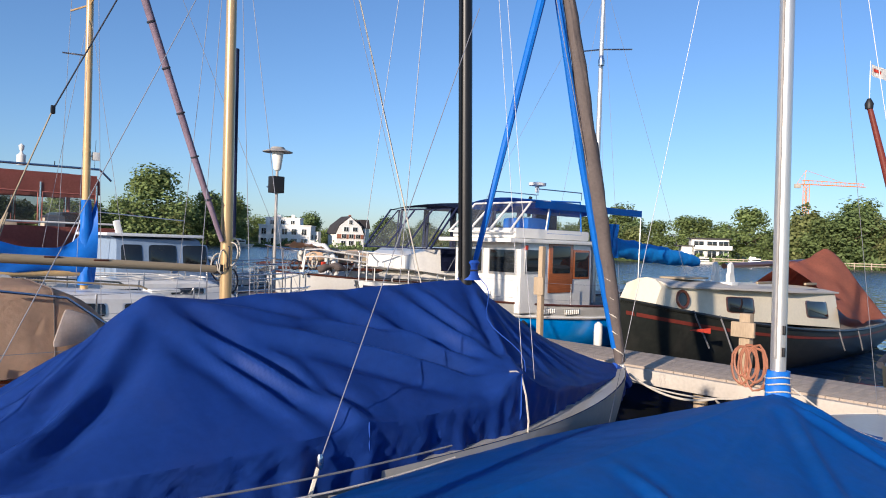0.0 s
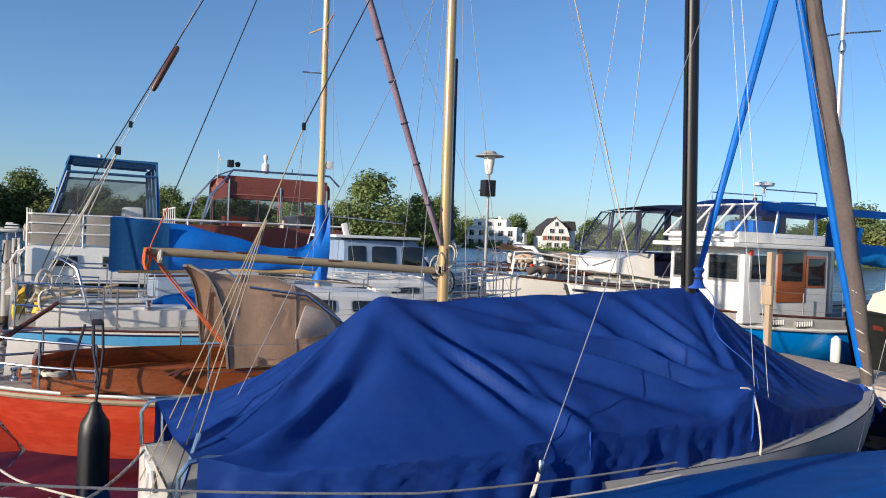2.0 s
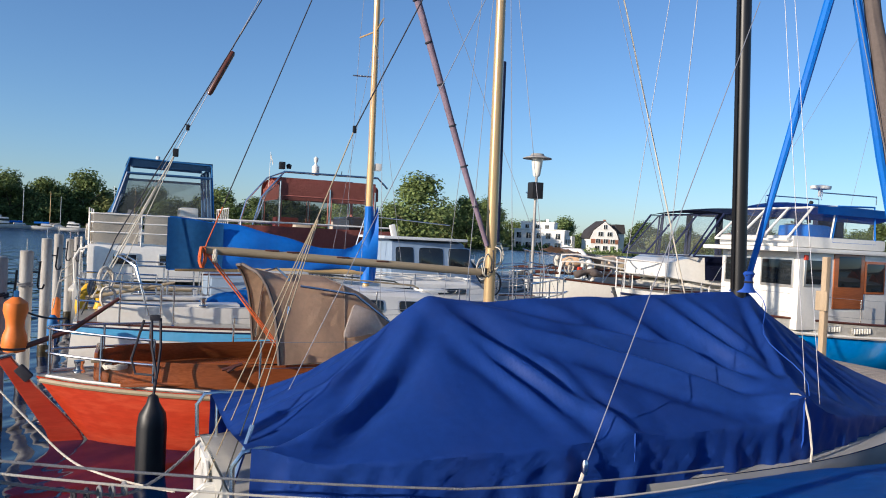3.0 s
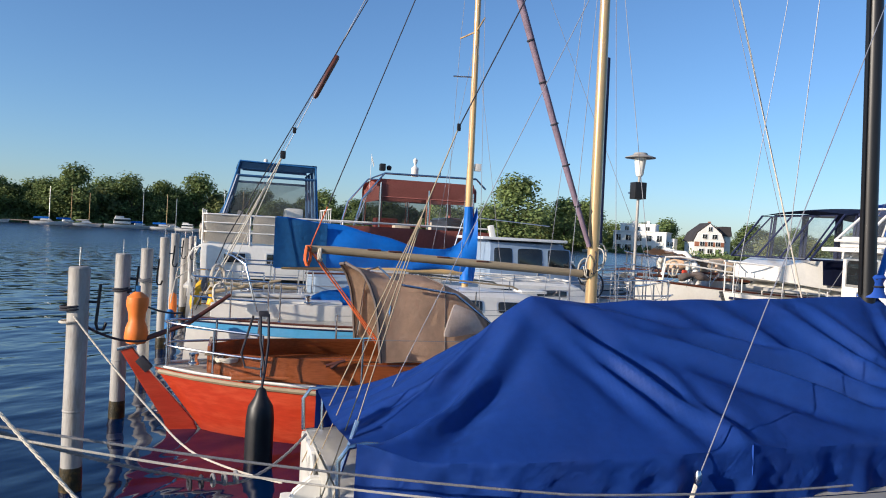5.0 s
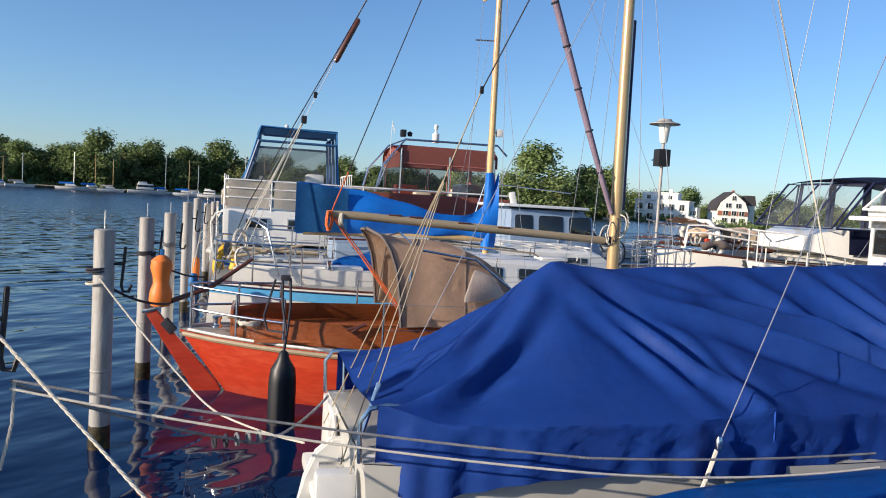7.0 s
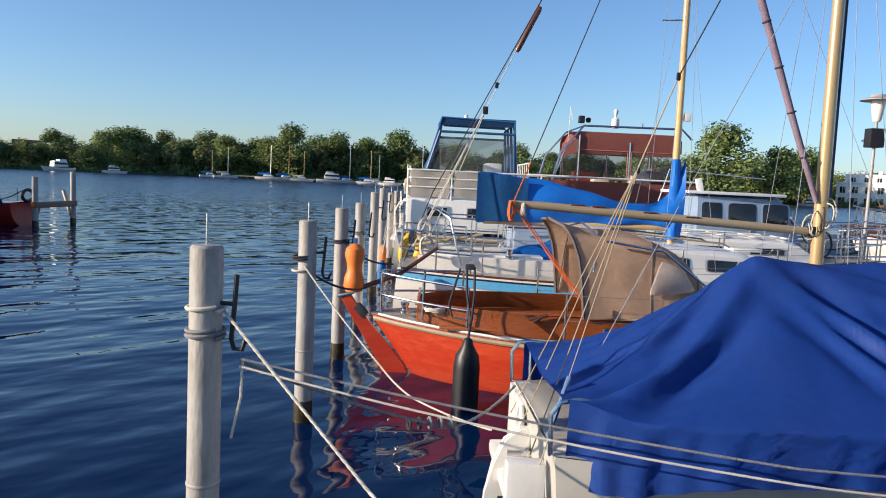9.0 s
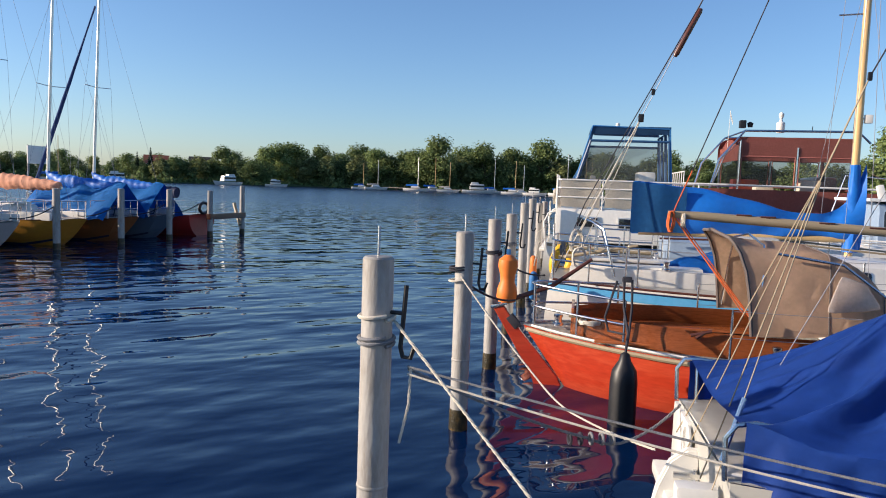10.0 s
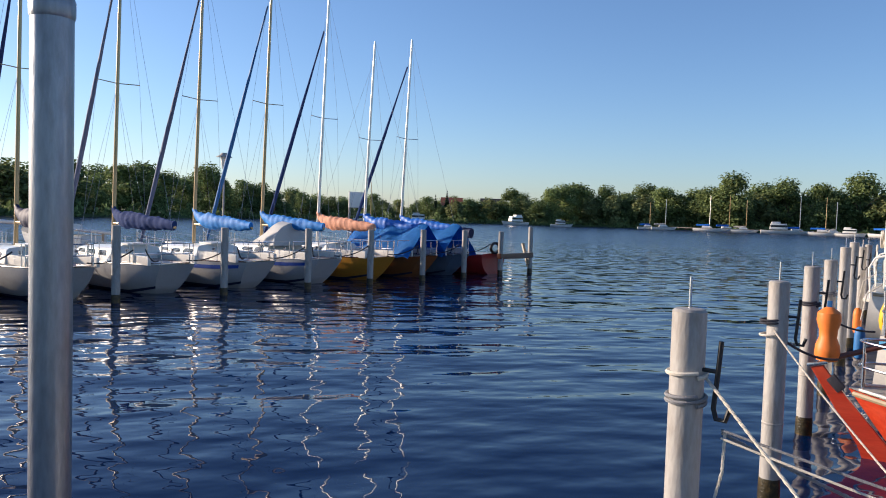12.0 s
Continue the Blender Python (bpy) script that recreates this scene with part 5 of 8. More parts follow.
part("boom_lashing", coil((1.72, -0.03, 2.0), 0.06, 6, Matrix.Rotation(1.4, 4, "Z"), 0.009, 1.3, 9), ROPE, boat)
# the long fender on its doubled rope
fender = thing("fender", berth(1.44, -1.2), "long black rubber fender hanging from a doubled rope", "fender")
part("body", Shape().lathe([(0.02, 0.72), (0.045, 0.70), (0.06, 0.64), (0.12, 0.54), (0.135, 0.42), (0.135, 0.0), (0.135, -0.1), (0.12, -0.2), (0.03, -0.26)], 24), RUBBER, fender)
part("rope", Shape().tube([(0, 0, 0.70), (0.02, 0.08, 0.9), (-0.02, 0.30, 1.12), (-0.03, 0.34, 1.40)], 0.014, 6).tube([(0, 0, 0.70), (0.03, 0.08, 0.9), (0.06, 0.30, 1.12), (0.05, 0.34, 1.40)], 0.014, 6).tube([(0, 0.2, 0.86), (-0.16, 0.32, 0.86), (-0.2, 0.34, 1.0), (-0.1, 0.34, 1.38)], 0.012, 6), DARKROPE, fender)
part("knot", Shape().box((0.0, 0.34, 1.40), (0.10, 0.05, 0.06), 0.02), DARKROPE, fender)
buoy = thing("pickup_buoy", berth(0.13, 0.1), "orange hourglass-shaped plastic fender on the stern rail", "fender")
part("body", Shape().lathe([(0.03, 0.92), (0.10, 0.94), (0.125, 1.0), (0.115, 1.1), (0.085, 1.18), (0.09, 1.26), (0.118, 1.36), (0.11, 1.44), (0.05, 1.49), (0.03, 1.50)], 24), ORANGEBUOY, buoy)
part("eye", Shape().box((0, 0, 1.53), (0.05, 0.03, 0.07), 0.012), TEAL, buoy, "blue plastic eye")


# ---- general sailing boat ----
def sailboat(m, label, L=7.2, B=2.3, hull=None, cov=None, mast=None, boom_z=1.75, mast_h=9.0, cabin_mat=None, fs=0.85, stripe=None, sail=True, jib=None, group="", seed=0, boom_turn=0.0, peaked=False, tarp=None, mast_x=0.56, detail=True, lab_cover="", tent=False, tw=0.66, srake=-0.1, ch=0.40, aft=0.06):
    H = Hull(L, B, fs, fs * 0.93, fs * 1.15, tw=tw, rake=0.75, srake=srake, draft=0.35)
    ob = thing("sailboat", m, label, "sailboat", group)
    part("hull", H.shell(26, 8), hull or WHITE, ob)
    if stripe:
        part("stripe", H.band(0.80, 0.90, 0.004, 0.03, 0.97), stripe, ob)
    part("boot_top", H.band(0.30, 0.37, 0.004, 0.0, 0.97), DARKNAVY, ob)
    part("deck", H.deck(camber=0.05), GREYDECK if seed % 3 == 1 else WHITE, ob)
    for side in (1, -1):
        part("toe_rail", H.rail(0.05, L * 0.985, 0.018, 0.01, 0.0, side), ALU if seed % 2 else DARKWOOD, ob)
    body, on = cabin(ob, L * 0.30, L * 0.72, B * 0.34, B * 0.22, H.top(0.3), H.top(0.7), ch, ch * 0.6, cabin_mat or WHITE)
    for side in (1, -1):
        for k in range(3):
            xa = L * (0.34 + 0.11 * k)
            window_on(body, on, xa, xa + L * 0.085, 0.35, 0.78, side)
    part("hatch", Shape().box((L * 0.34, 0, H.top(0.34) + ch + 0.07), (0.7, 0.62, 0.06), 0.02), WHITE, ob)
    part("fore_hatch", Shape().box((L * 0.66, 0, H.top(0.66) + ch * 0.7 + 0.05), (0.45, 0.45, 0.05), 0.02), SMOKE if seed % 2 else WHITE, ob)
    for side in (1, -1):
        part("coaming", Shape().box((L * 0.17, side * B * 0.29, H.top(0.15) + 0.12), (L * 0.27, 0.09, 0.24), 0.03), WHITE, ob)
        winch(ob, (L * 0.2, side * B * 0.29, H.top(0.15) + 0.24))
    part("cockpit_sole", Shape().box((L * 0.16, 0, H.top(0.15) + 0.045), (L * 0.24, B * 0.45, 0.03), 0.01), DARKWOOD, ob)
    hoop(ob, H, (L * 0.86, L * 0.985), 0.55, True, "pulpit"), hoop(ob, H, (0.05, L * 0.13), 0.55, False, "pushpit")
    for side in (1, -1):
        rails(ob, H, L * 0.15, L * 0.84, 5, 0.55, side)
    mx, base = L * mast_x, H.top(mast_x) + 0.3
    mm = mast or ALU
    part("mast", Shape().tube([(mx, 0, base), (mx - aft * 0.2, 0, base + 2), (mx - aft, 0, mast_h)], [0.055, 0.055, 0.042], 12), mm, ob)
    sp = base + (mast_h - base) * 0.52
    part("spreader", Shape().tube([(mx - 0.08 - aft / 2, -0.62, sp + 0.03), (mx - aft / 2, 0, sp), (mx - 0.08 - aft / 2, 0.62, sp + 0.03)], 0.014, 6), mm, ob)
    for side in (1, -1):
        y = B * 0.44 * side
        part("shroud", Shape().tube([(mx - 0.1, y, H.top(mast_x)), (mx - 0.08 - aft / 2, side * 0.62, sp + 0.03), (mx - aft, 0, mast_h - 0.1)], 0.004, 5), WIRE, ob)
        wire(ob, (mx - 0.45, y, H.top(mast_x)), (mx - aft / 2, 0, sp - 0.05), 0.0035, name="shroud")
        wire(ob, (mx + 0.35, y, H.top(mast_x)), (mx - aft / 2, 0, sp - 0.05), 0.0035, name="shroud")
    wire(ob, (L * 0.985, 0, H.top(1)), (mx - aft * 0.9, 0, mast_h * 0.92), 0.004, name="forestay"), wire(ob, (0.02, 0, H.top(0)), (mx - aft, 0, mast_h), 0.004, name="backstay")
    if jib:
        a, b = Vector((L * 0.97, 0, H.top(1) + 0.1)), Vector((mx + 0.09 - aft, 0, mast_h * 0.92))
        part("furled_jib", bundle([a, a.lerp(b, 0.4), a.lerp(b, 0.96)], lambda f: 0.03 + 0.045 * math.sin(math.pi * min(1, 0.15 + f)), seed, 10, 1.0, 30, 0.5), jib, ob, "furled jib in its cover")
    if sail:
        ln = mx * 0.86
        e = Vector((mx - ln * math.cos(boom_turn), -ln * math.sin(boom_turn), boom_z - 0.02))
        part("boom", Shape().tube([(mx - 0.06, 0, boom_z), e], 0.04, 10), mm, ob)
        c = part("sail_cover", bundle([(mx + 0.02, 0, boom_z + 0.50), (mx - 0.12, 0, boom_z + 0.30), Vector((mx - 0.6, 0, boom_z + 0.13)), e + Vector((0.05, 0, 0.05))], lambda f: 0.045 + 0.125 * min(1, f * 3.5) * (1 - 0.72 * f ** 2), seed + 20, 14, 1.5, 48, 1.1), cov or BLUE, ob, lab_cover)
    if tent:
        rows = []
        for i in range(19):
            x = 0.1 + mx * 1.05 * i / 18
            r = boom_z + 0.15 + 0.12 * math.sin(i * 0.9)
            w = B * 0.46
            rows.append([Vector((x, w * s, H.top(x / L) - 0.05 + (r - H.top(x / L)) * (1 - abs(s)) ** 0.8 + 0.03 * math.sin(7 * x + 5 * s) + 0.02 * math.sin(13 * x - 3 * s))) for s in [k / 8 - 1 for k in range(17)]])
        part("boat_tent", Shape().grid(rows, 0.008), tent, ob, "blue tarpaulin tent over the boom", 60)
    if detail:
        part("name_plate", Shape().box((L * 0.80, B * 0.27, H.top(0.8) - 0.28), (0.3, 0.01, 0.05), 0.002), DARKNAVY, ob)
    return ob, H


white3, H3 = sailboat(berth(0.55, 2.75), "white sailing boat with light blue stripe and blue sail cover", 8.0, 2.5, WHITE, None, SPRUCE, 1.75, 9.6, fs=1.02, sail=False, ch=0.58, mast_x=0.52, seed=2)
part("waist_band", H3.band(0.86, 0.965, 0.006, 0.0, 0.98), PALEBLUE, white3, "light blue painted band")
# mainsail under a blue cover, swept up to the wooden mast
rows = []
for i in range(31):
    u = i / 30
    x = 1.15 + 3.15 * u
    low = 1.66 + 0.10 * u - 0.05 * math.sin(math.pi * u)
    high = lerp([(0, 2.46), (0.3, 2.38), (0.5, 2.25), (0.7, 2.10), (0.82, 2.07), (0.9, 2.18), (0.96, 2.42), (1.0, 2.80)], u)
    if u > 0.45:
        low = lerp([(0.45, 1.72), (0.8, 1.74), (0.93, 1.70), (1.0, 1.56)], u)
    t = 0.03 + 0.07 * math.sin(math.pi * min(1, u * 1.15)) if u < 0.9 else 0.085
    ring = []
    for k in range(14):
        a = 2 * math.pi * k / 14
        w = 0.022 * math.sin(2.5 * a + 9 * u) + 0.012 * math.sin(31 * u + 2 * a)
        ring.append(Vector((x, math.cos(a) * t + w, (low + high) / 2 + math.sin(a) * (high - low) / 2 + 0.01 * math.sin(25 * u))))
    rows.append(ring)
sc = part("sail_cover", Shape().loft(rows), BLUE, white3, "blue canvas cover over the lowered mainsail", 60)
part("sail_cover_end", Shape().grid([[Vector((1.12 + 0.78 * k / 10, -0.11 + 0.012 * math.sin(0.9 * k), 2.44 - 0.07 * k / 10 - (0.75 - 0.1 * k / 10) * j / 6)) for k in range(11)] for j in range(7)], 0.008), TEAL, white3, "faded darker blue canvas flap", 60)
part("mast_wrap", bundle([(4.17, 0, 1.55), (4.17, 0, 2.0), (4.16, 0, 2.55), (4.155, 0, 2.78)], lambda f: 0.10 - 0.03 * f, 5, 12, 1.0, 14), BLUE, white3, "blue cloth wrapped round the mast foot")
part("boom", Shape().tube([(1.25, 0, 1.70), (4.1, 0, 1.72)], 0.045, 10), SPRUCE, white3)
part("mast_light", Shape().box((4.27, 0.0, 3.42), (0.10, 0.08, 0.12), 0.015).tube([(4.2, 0, 3.42), (4.24, 0, 3.42)], 0.015, 6), WHITE, white3, "white deck light on the mast")
part("crosstree", Shape().tube([(4.15, 0, 4.86), (3.78, 0.0, 4.84)], 0.012, 6), STEEL, white3)
part("tarp", Shape().grid([[Vector((1.6 + 1.3 * i / 10, -0.75 + 1.5 * j / 8, 1.0 + 0.62 * (1 - abs(j / 4 - 1)) * (0.4 + 0.6 * i / 10) + 0.02 * math.sin(i * 1.7 + j))) for j in range(9)] for i in range(11)], 0.01), BLUE, white3, "blue cockpit tent", 60)
part("rope_coil", coil((0.4, -0.9, 1.35), 0.09, 5, Matrix.Rotation(0.3, 4, "Z"), 0.014, 1.5, 3), ROPE, white3)
bs = part("backstay_rope", Shape().tube([(0.05, -0.3, 1.0), (0.45, -0.22, 2.1), (4.1, 0, 9.3)], 0.009, 6), DARKROPE, white3)
for side in (1, -1):
    part("dark_stripe", H3.rail(0.05, 7.85, 0.012, -0.006, -0.05, side), DARKNAVY, white3)
    part("stern_arch", Shape().tube([(0.9, side * 0.85, 1.1), (0.72, side * 0.80, 1.75), (0.55, side * 0.55, 1.85), (0.45, side * 0.2, 1.86)], 0.016, 8), STEEL, white3)
    part("cockpit_bench", Shape().box((1.25, side * 0.52, 1.22), (1.7, 0.34, 0.05), 0.015), WHITE, white3)
part("rope_hank", coil((0.35, -0.55, 1.55), 0.13, 7, Matrix.Rotation(0.9, 4, "Z"), 0.016, 1.25, 21), ROPE, white3, "pale rope hank on the stern rail")
part("rope_hank", coil((0.15, 0.35, 1.35), 0.10, 5, Matrix.Rotation(1.4, 4, "Z"), 0.014, 1.3, 22), GREYROPE, white3)
part("boarding_ladder", Shape().tube([(0.02, 0.1, 0.7), (0.0, 0.1, 1.75)], 0.013, 6).tube([(0.02, 0.38, 0.7), (0.0, 0.38, 1.75)], 0.013, 6).tube([(0.01, 0.1, 1.0), (0.01, 0.38, 1.0)], 0.012, 6).tube([(0.01, 0.1, 1.3), (0.01, 0.38, 1.3)], 0.012, 6).tube([(0.0, 0.1, 1.6), (0.0, 0.38, 1.6)], 0.012, 6), STEEL, white3)
part("tiller", Shape().tube([(0.1, 0.0, 1.25), (0.7, -0.1, 1.38), (1.25, -0.15, 1.50)], [0.03, 0.026, 0.018], 8), BOOM, white3, "pale wooden tiller")
part("hatch_slide", Shape().box((2.75, 0, 1.68), (0.8, 0.66, 0.05), 0.02), GREYDECK, white3)
for side in (1, -1):
    part("roof_rail", Shape().tube([(2.9, side * 0.55, 1.62), (3.0, side * 0.55, 1.68), (4.8, side * 0.45, 1.55), (4.9, side * 0.45, 1.50)], 0.016, 6), BOOM, white3)
yb = thing("horseshoe_buoy", berth(0.70, 3.35, 1.02, -35), "yellow horseshoe lifebuoy on the stern rail", "lifebuoy")
part("ring", Shape().tube([(0.02 * math.sin(a), 0.22 * math.cos(a), 0.24 * math.sin(a) + 0.1) for a in [radians(-60 + 25 * k) for k in range(13)]], 0.085, 10), YELLOW, yb)
part("strap", Shape().tube([(0.0, -0.08, 0.12), (0, 0.0, 0.36), (0, 0.08, 0.12)], 0.012, 5), DARKROPE, yb)

# ---- motor boats ----
def pane_frame(parent, a, b, c, d, glass, frame_mat, r=0.02, name="window"):
    """A pane of clear sheet within a piped edge."""
    a, b, c, d = Vector(a), Vector(b), Vector(c), Vector(d)
    f = part(name, Shape().grid([[a, b], [d, c]], 0.006), glass, parent)
    part("edge", Shape().tube([a, b, c, d, a], r, 6), frame_mat, f)
    return f


# low white yacht without a mast, lying beside the cabin cruiser
HW = Hull(8.2, 2.1, 1.05, 1.05, 1.2, tw=0.7, rake=0.7, draft=0.35)
boat = thing("low_white_yacht", berth(1.2, 4.85), "low white yacht with ribbed coachroof and open rails", "sailboat")
part("hull", HW.shell(26, 8), WHITE, boat)
part("deck", HW.deck(), GREYDECK, boat)
body, on = cabin(boat, 2.6, 6.8, 0.74, 0.5, 1.08, 1.12, 0.44, 0.34, WHITE, crown=0.05)
for side in (1, -1):
    part("toe_rail", HW.rail(0.05, 8.0, 0.018, 0.01, 0.0, side), DARKWOOD, boat)
    part("roof_rail", Shape().tube([(3.3, side * 0.5, 1.55), (3.4, side * 0.5, 1.62), (6.0, side * 0.4, 1.56), (6.1, side * 0.4, 1.50)], 0.016, 6), WHITE, boat)
    rails(boat, HW, 1.2, 7.2, 6, 0.58, side)
    for xa in (3.4, 4.4, 5.4):
        window_on(body, on, xa, xa + 0.7, 0.35, 0.70, side)
for k in range(6):
    part("roof_rib", Shape().box((3.2 + 0.6 * k, 0, 1.60 - 0.012 * k), (0.06, 0.9 - 0.05 * k, 0.03), 0.01), WHITE, body)
hoop(boat, HW, (7.0, 8.1), 0.6, True, "pulpit"), hoop(boat, HW, (0.05, 1.1), 0.6, False, "pushpit")
board = part("name_board", Shape().box((3.0, -0.80, 1.56), (1.0, 0.03, 0.22), 0.01), WHITE, boat, "white board with dark lettering")
word = bpy.data.curves.new("lettering", "FONT")
word.body, word.size, word.extrude = "Berlin", 0.19, 0.003
word.materials.append(DARKNAVY)
lettering = new("lettering", word)
lettering.parent = board
lettering.matrix_local = Matrix.Translation((2.85, -0.822, 1.50)) @ Matrix.Rotation(radians(90), 4, "X")
part("mark_bar", Shape().box((2.68, -0.818, 1.56), (0.26, 0.008, 0.09), 0.002), DARKNAVY, board)
part("winch_bag", bundle([(2.2, -0.5, 1.25), (2.3, -0.52, 1.45)], 0.12, 6, 10, 1.0, 8), TAUPE, boat)

# grey-blue cabin cruiser
H = Hull(8.6, 2.7, 0.95, 0.95, 1.25, tw=0.85, rake=0.6, draft=0.4)
boat = thing("grey_cabin_cruiser", berth(1.4, 6.55), "grey-blue cabin cruiser with slanting dark windows", "motorboat")
part("hull", H.shell(), GREYBLUE, boat)
part("deck", H.deck(), GREYDECK, boat)
for side in (1, -1):
    part("rub_rail", H.rail(0.05, 8.45, 0.03, -0.01, 0.0, side), BLACK, boat)
    rails(boat, H, 5.0, 8.0, 4, 0.6, side)
hoop(boat, H, (7.2, 8.5), 0.6, True, "pulpit")
body, on = cabin(boat, 4.7, 7.0, 1.05, 0.85, 1.0, 1.1, 1.22, 1.12, GREYBLUE, lean=0.16, slope0=0.05, slope1=0.75, crown=0.08, label="grey-blue cabin house")
for side in (1, -1):
    for xa, xb in ((4.8, 5.25), (5.32, 5.95), (6.02, 6.6)):
        window_on(body, on, xa, xb, 0.55, 0.93, side, frame_mat=GREYBLUE)
for y0, y1 in ((-0.72, -0.06), (0.06, 0.72)):
    q = [Vector((6.93, y0, 1.62)), Vector((6.93, y1, 1.62)), Vector((6.36, y1, 2.12)), Vector((6.36, y0, 2.12))]
    rim = part("windscreen", plate(*q, 0.0, 0.02), ALU, body)
    part("pane", plate(*q, 0.08, 0.03), WINDOW, rim)
part("roof", Shape().box((5.5, 0, 2.30), (1.9, 1.85, 0.06), 0.025), material("pale_roof", (0.6, 0.63, 0.64), 0.5), boat)
part("roof_rail", Shape().tube([(4.0, -0.7, 2.0), (4.2, -0.7, 2.72), (6.2, -0.5, 2.62)], 0.012, 6), STEEL, boat)
part("horn", Shape().box((5.0, -0.2, 2.42), (0.12, 0.1, 0.32), 0.03, Matrix.Rotation(radians(-15), 4, "Y")), WHITE, boat)
part("aft_cabin", Shape().box((2.6, 0, 1.15), (2.8, 1.9, 0.5), 0.08), GREYBLUE, boat)
part("boat_pole", Shape().tube([(1.0, -1.1, 1.45), (4.0, -1.0, 1.5)], 0.02, 6), DARKWOOD, boat)

# motor yacht with the tall blue canopy
H = Hull(10.0, 3.1, 1.1, 1.0, 1.3, tw=0.92, rake=0.7, srake=-0.1, draft=0.4)
boat = thing("motor_yacht", berth(0.2, 9.25), "white motor yacht with tall blue wheelhouse canopy and railed aft deck", "motorboat")
part("hull", H.shell(), WHITE, boat)
part("deck", H.deck(), WHITE, boat)
part("aft_house", Shape().box((1.7, 0, 1.5), (3.0, 2.7, 0.75), 0.08), WHITE, boat)
for y in (-0.8, 0.0, 0.8):
    f = part("stern_window", Shape().box((0.19, y, 1.58), (0.03, 0.42, 0.26), 0.05), ALU, boat)
    part("pane", Shape().box((0.175, y, 1.58), (0.02, 0.36, 0.2), 0.03), WINDOW, f)
for x in (0.9, 1.8, 2.7):
    f = part("side_window", Shape().box((x, -1.36, 1.58), (0.5, 0.03, 0.26), 0.05), ALU, boat)
    part("pane", Shape().box((x, -1.375, 1.58), (0.44, 0.02, 0.2), 0.03), WINDOW, f)
RAIL_W = material("white_rail", (0.75, 0.73, 0.68), 0.4, var=0.05)
for z in (2.12, 2.32, 2.5):
    part("aft_rail", Shape().tube([(3.2, -1.34, z), (0.3, -1.34, z), (0.22, -1.26, z), (0.22, 1.26, z), (0.3, 1.34, z), (3.2, 1.34, z)], 0.016, 8), RAIL_W, boat)
for x, y in ((0.22, -1.28), (0.22, -0.4), (0.22, 0.4), (0.22, 1.28), (1.2, -1.34), (2.2, -1.34), (3.2, -1.34), (1.2, 1.34), (2.2, 1.34)):
    part("rail_post", Shape().tube([(x, y, 1.85), (x, y, 2.5)], 0.016, 8), RAIL_W, boat)
for i, (a, b) in enumerate((((0.28, -1.33), (1.15, -1.34)), ((1.25, -1.34), (2.15, -1.34)), ((0.20, -1.22), (0.20, -0.30)), ((0.20, -0.2), (0.20, 1.22)))):
    part("dodger_cloth", Shape().grid([[Vector((a[0] + (b[0] - a[0]) * k / 8, a[1] + (b[1] - a[1]) * k / 8 - 0.012 * math.sin(k), 1.9 + (0.62 if i < 3 else 0.30) * j / 4 + 0.012 * math.sin(k * 1.3 + j))) for k in range(9)] for j in range(5)], 0.01), material("pale_cloth", (0.66, 0.60, 0.50), 0.8, var=0.1, scale=4) if i == 0 else bpy.data.materials["pale_cloth"], boat, "cloth dodger on the aft rail", 60)
part("wheelhouse", Shape().box((4.9, 0, 1.45), (3.2, 2.4, 0.7), 0.1), WHITE, boat)
c = part("canopy_top", Shape().grid([[Vector((0.98 + 1.55 * i / 8, -1.15 + 2.3 * j / 8, 3.66 + 0.07 * (1 - (j / 4 - 1) ** 2) - 0.02 * i / 8)) for j in range(9)] for i in range(9)], 0.02), material("blue_vinyl", (0.03, 0.09, 0.20), 0.45, var=0.12, scale=3), boat, "blue canvas wheelhouse top", 60)
vin = bpy.data.materials["blue_vinyl"]
part("valance", Shape().grid([[Vector((0.90 - 0.02 * j, -1.16 + 2.32 * k / 10, 3.70 - 0.17 * j / 3)) for k in range(11)] for j in range(4)], 0.012), vin, c)
part("valance", Shape().grid([[Vector((0.90 + 1.68 * k / 10, -1.17, 3.70 - 0.17 * j / 3)) for k in range(11)] for j in range(4)], 0.012), vin, c)
for y0, y1 in ((-1.12, -0.42), (-0.36, 0.36), (0.42, 1.12)):
    pane_frame(c, (0.80, y0, 3.05), (0.80, y1, 3.05), (0.90, y1, 3.55), (0.90, y0, 3.55), CLEAR, vin, 0.035)
    for k in (0.2, 0.8):
        part("strap", Shape().box((0.885, y0 + (y1 - y0) * k, 3.44), (0.012, 0.035, 0.20), 0.004), vin, c)
    pane_frame(c, (2.62, y0, 2.5), (2.62, y1, 2.5), (2.55, y1, 3.6), (2.55, y0, 3.6), CLEAR, vin, 0.03)
pane_frame(c, (0.55, -1.16, 2.5), (0.55, 1.16, 2.5), (0.80, 1.14, 3.02), (0.80, -1.14, 3.02), SMOKE, vin, 0.03)
for side in (-1.17, 1.17):
    pane_frame(c, (0.62, side, 2.5), (2.6, side, 2.5), (2.55, side, 3.38), (0.88, side, 3.38), SMOKE if side > 0 else CLEAR, vin, 0.035)
for y in (-1.17, 1.17):
    part("canopy_frame", Shape().tube([(0.5, y, 2.3), (0.62, y, 2.6), (0.92, y, 3.7), (2.56, y, 3.66), (2.66, y, 2.3)], 0.022, 8), TEAL if y < 0 else STEEL, boat)
part("cabin_light", Shape().lathe([(0.05, 3.75), (0.05, 3.86), (0.02, 3.88)], 12, Matrix.Translation((1.5, 0, 0))), WHITE, boat)
part("helm", Shape().box((2.2, 0.2, 2.3), (0.4, 1.0, 0.9), 0.08), WHITE, boat)
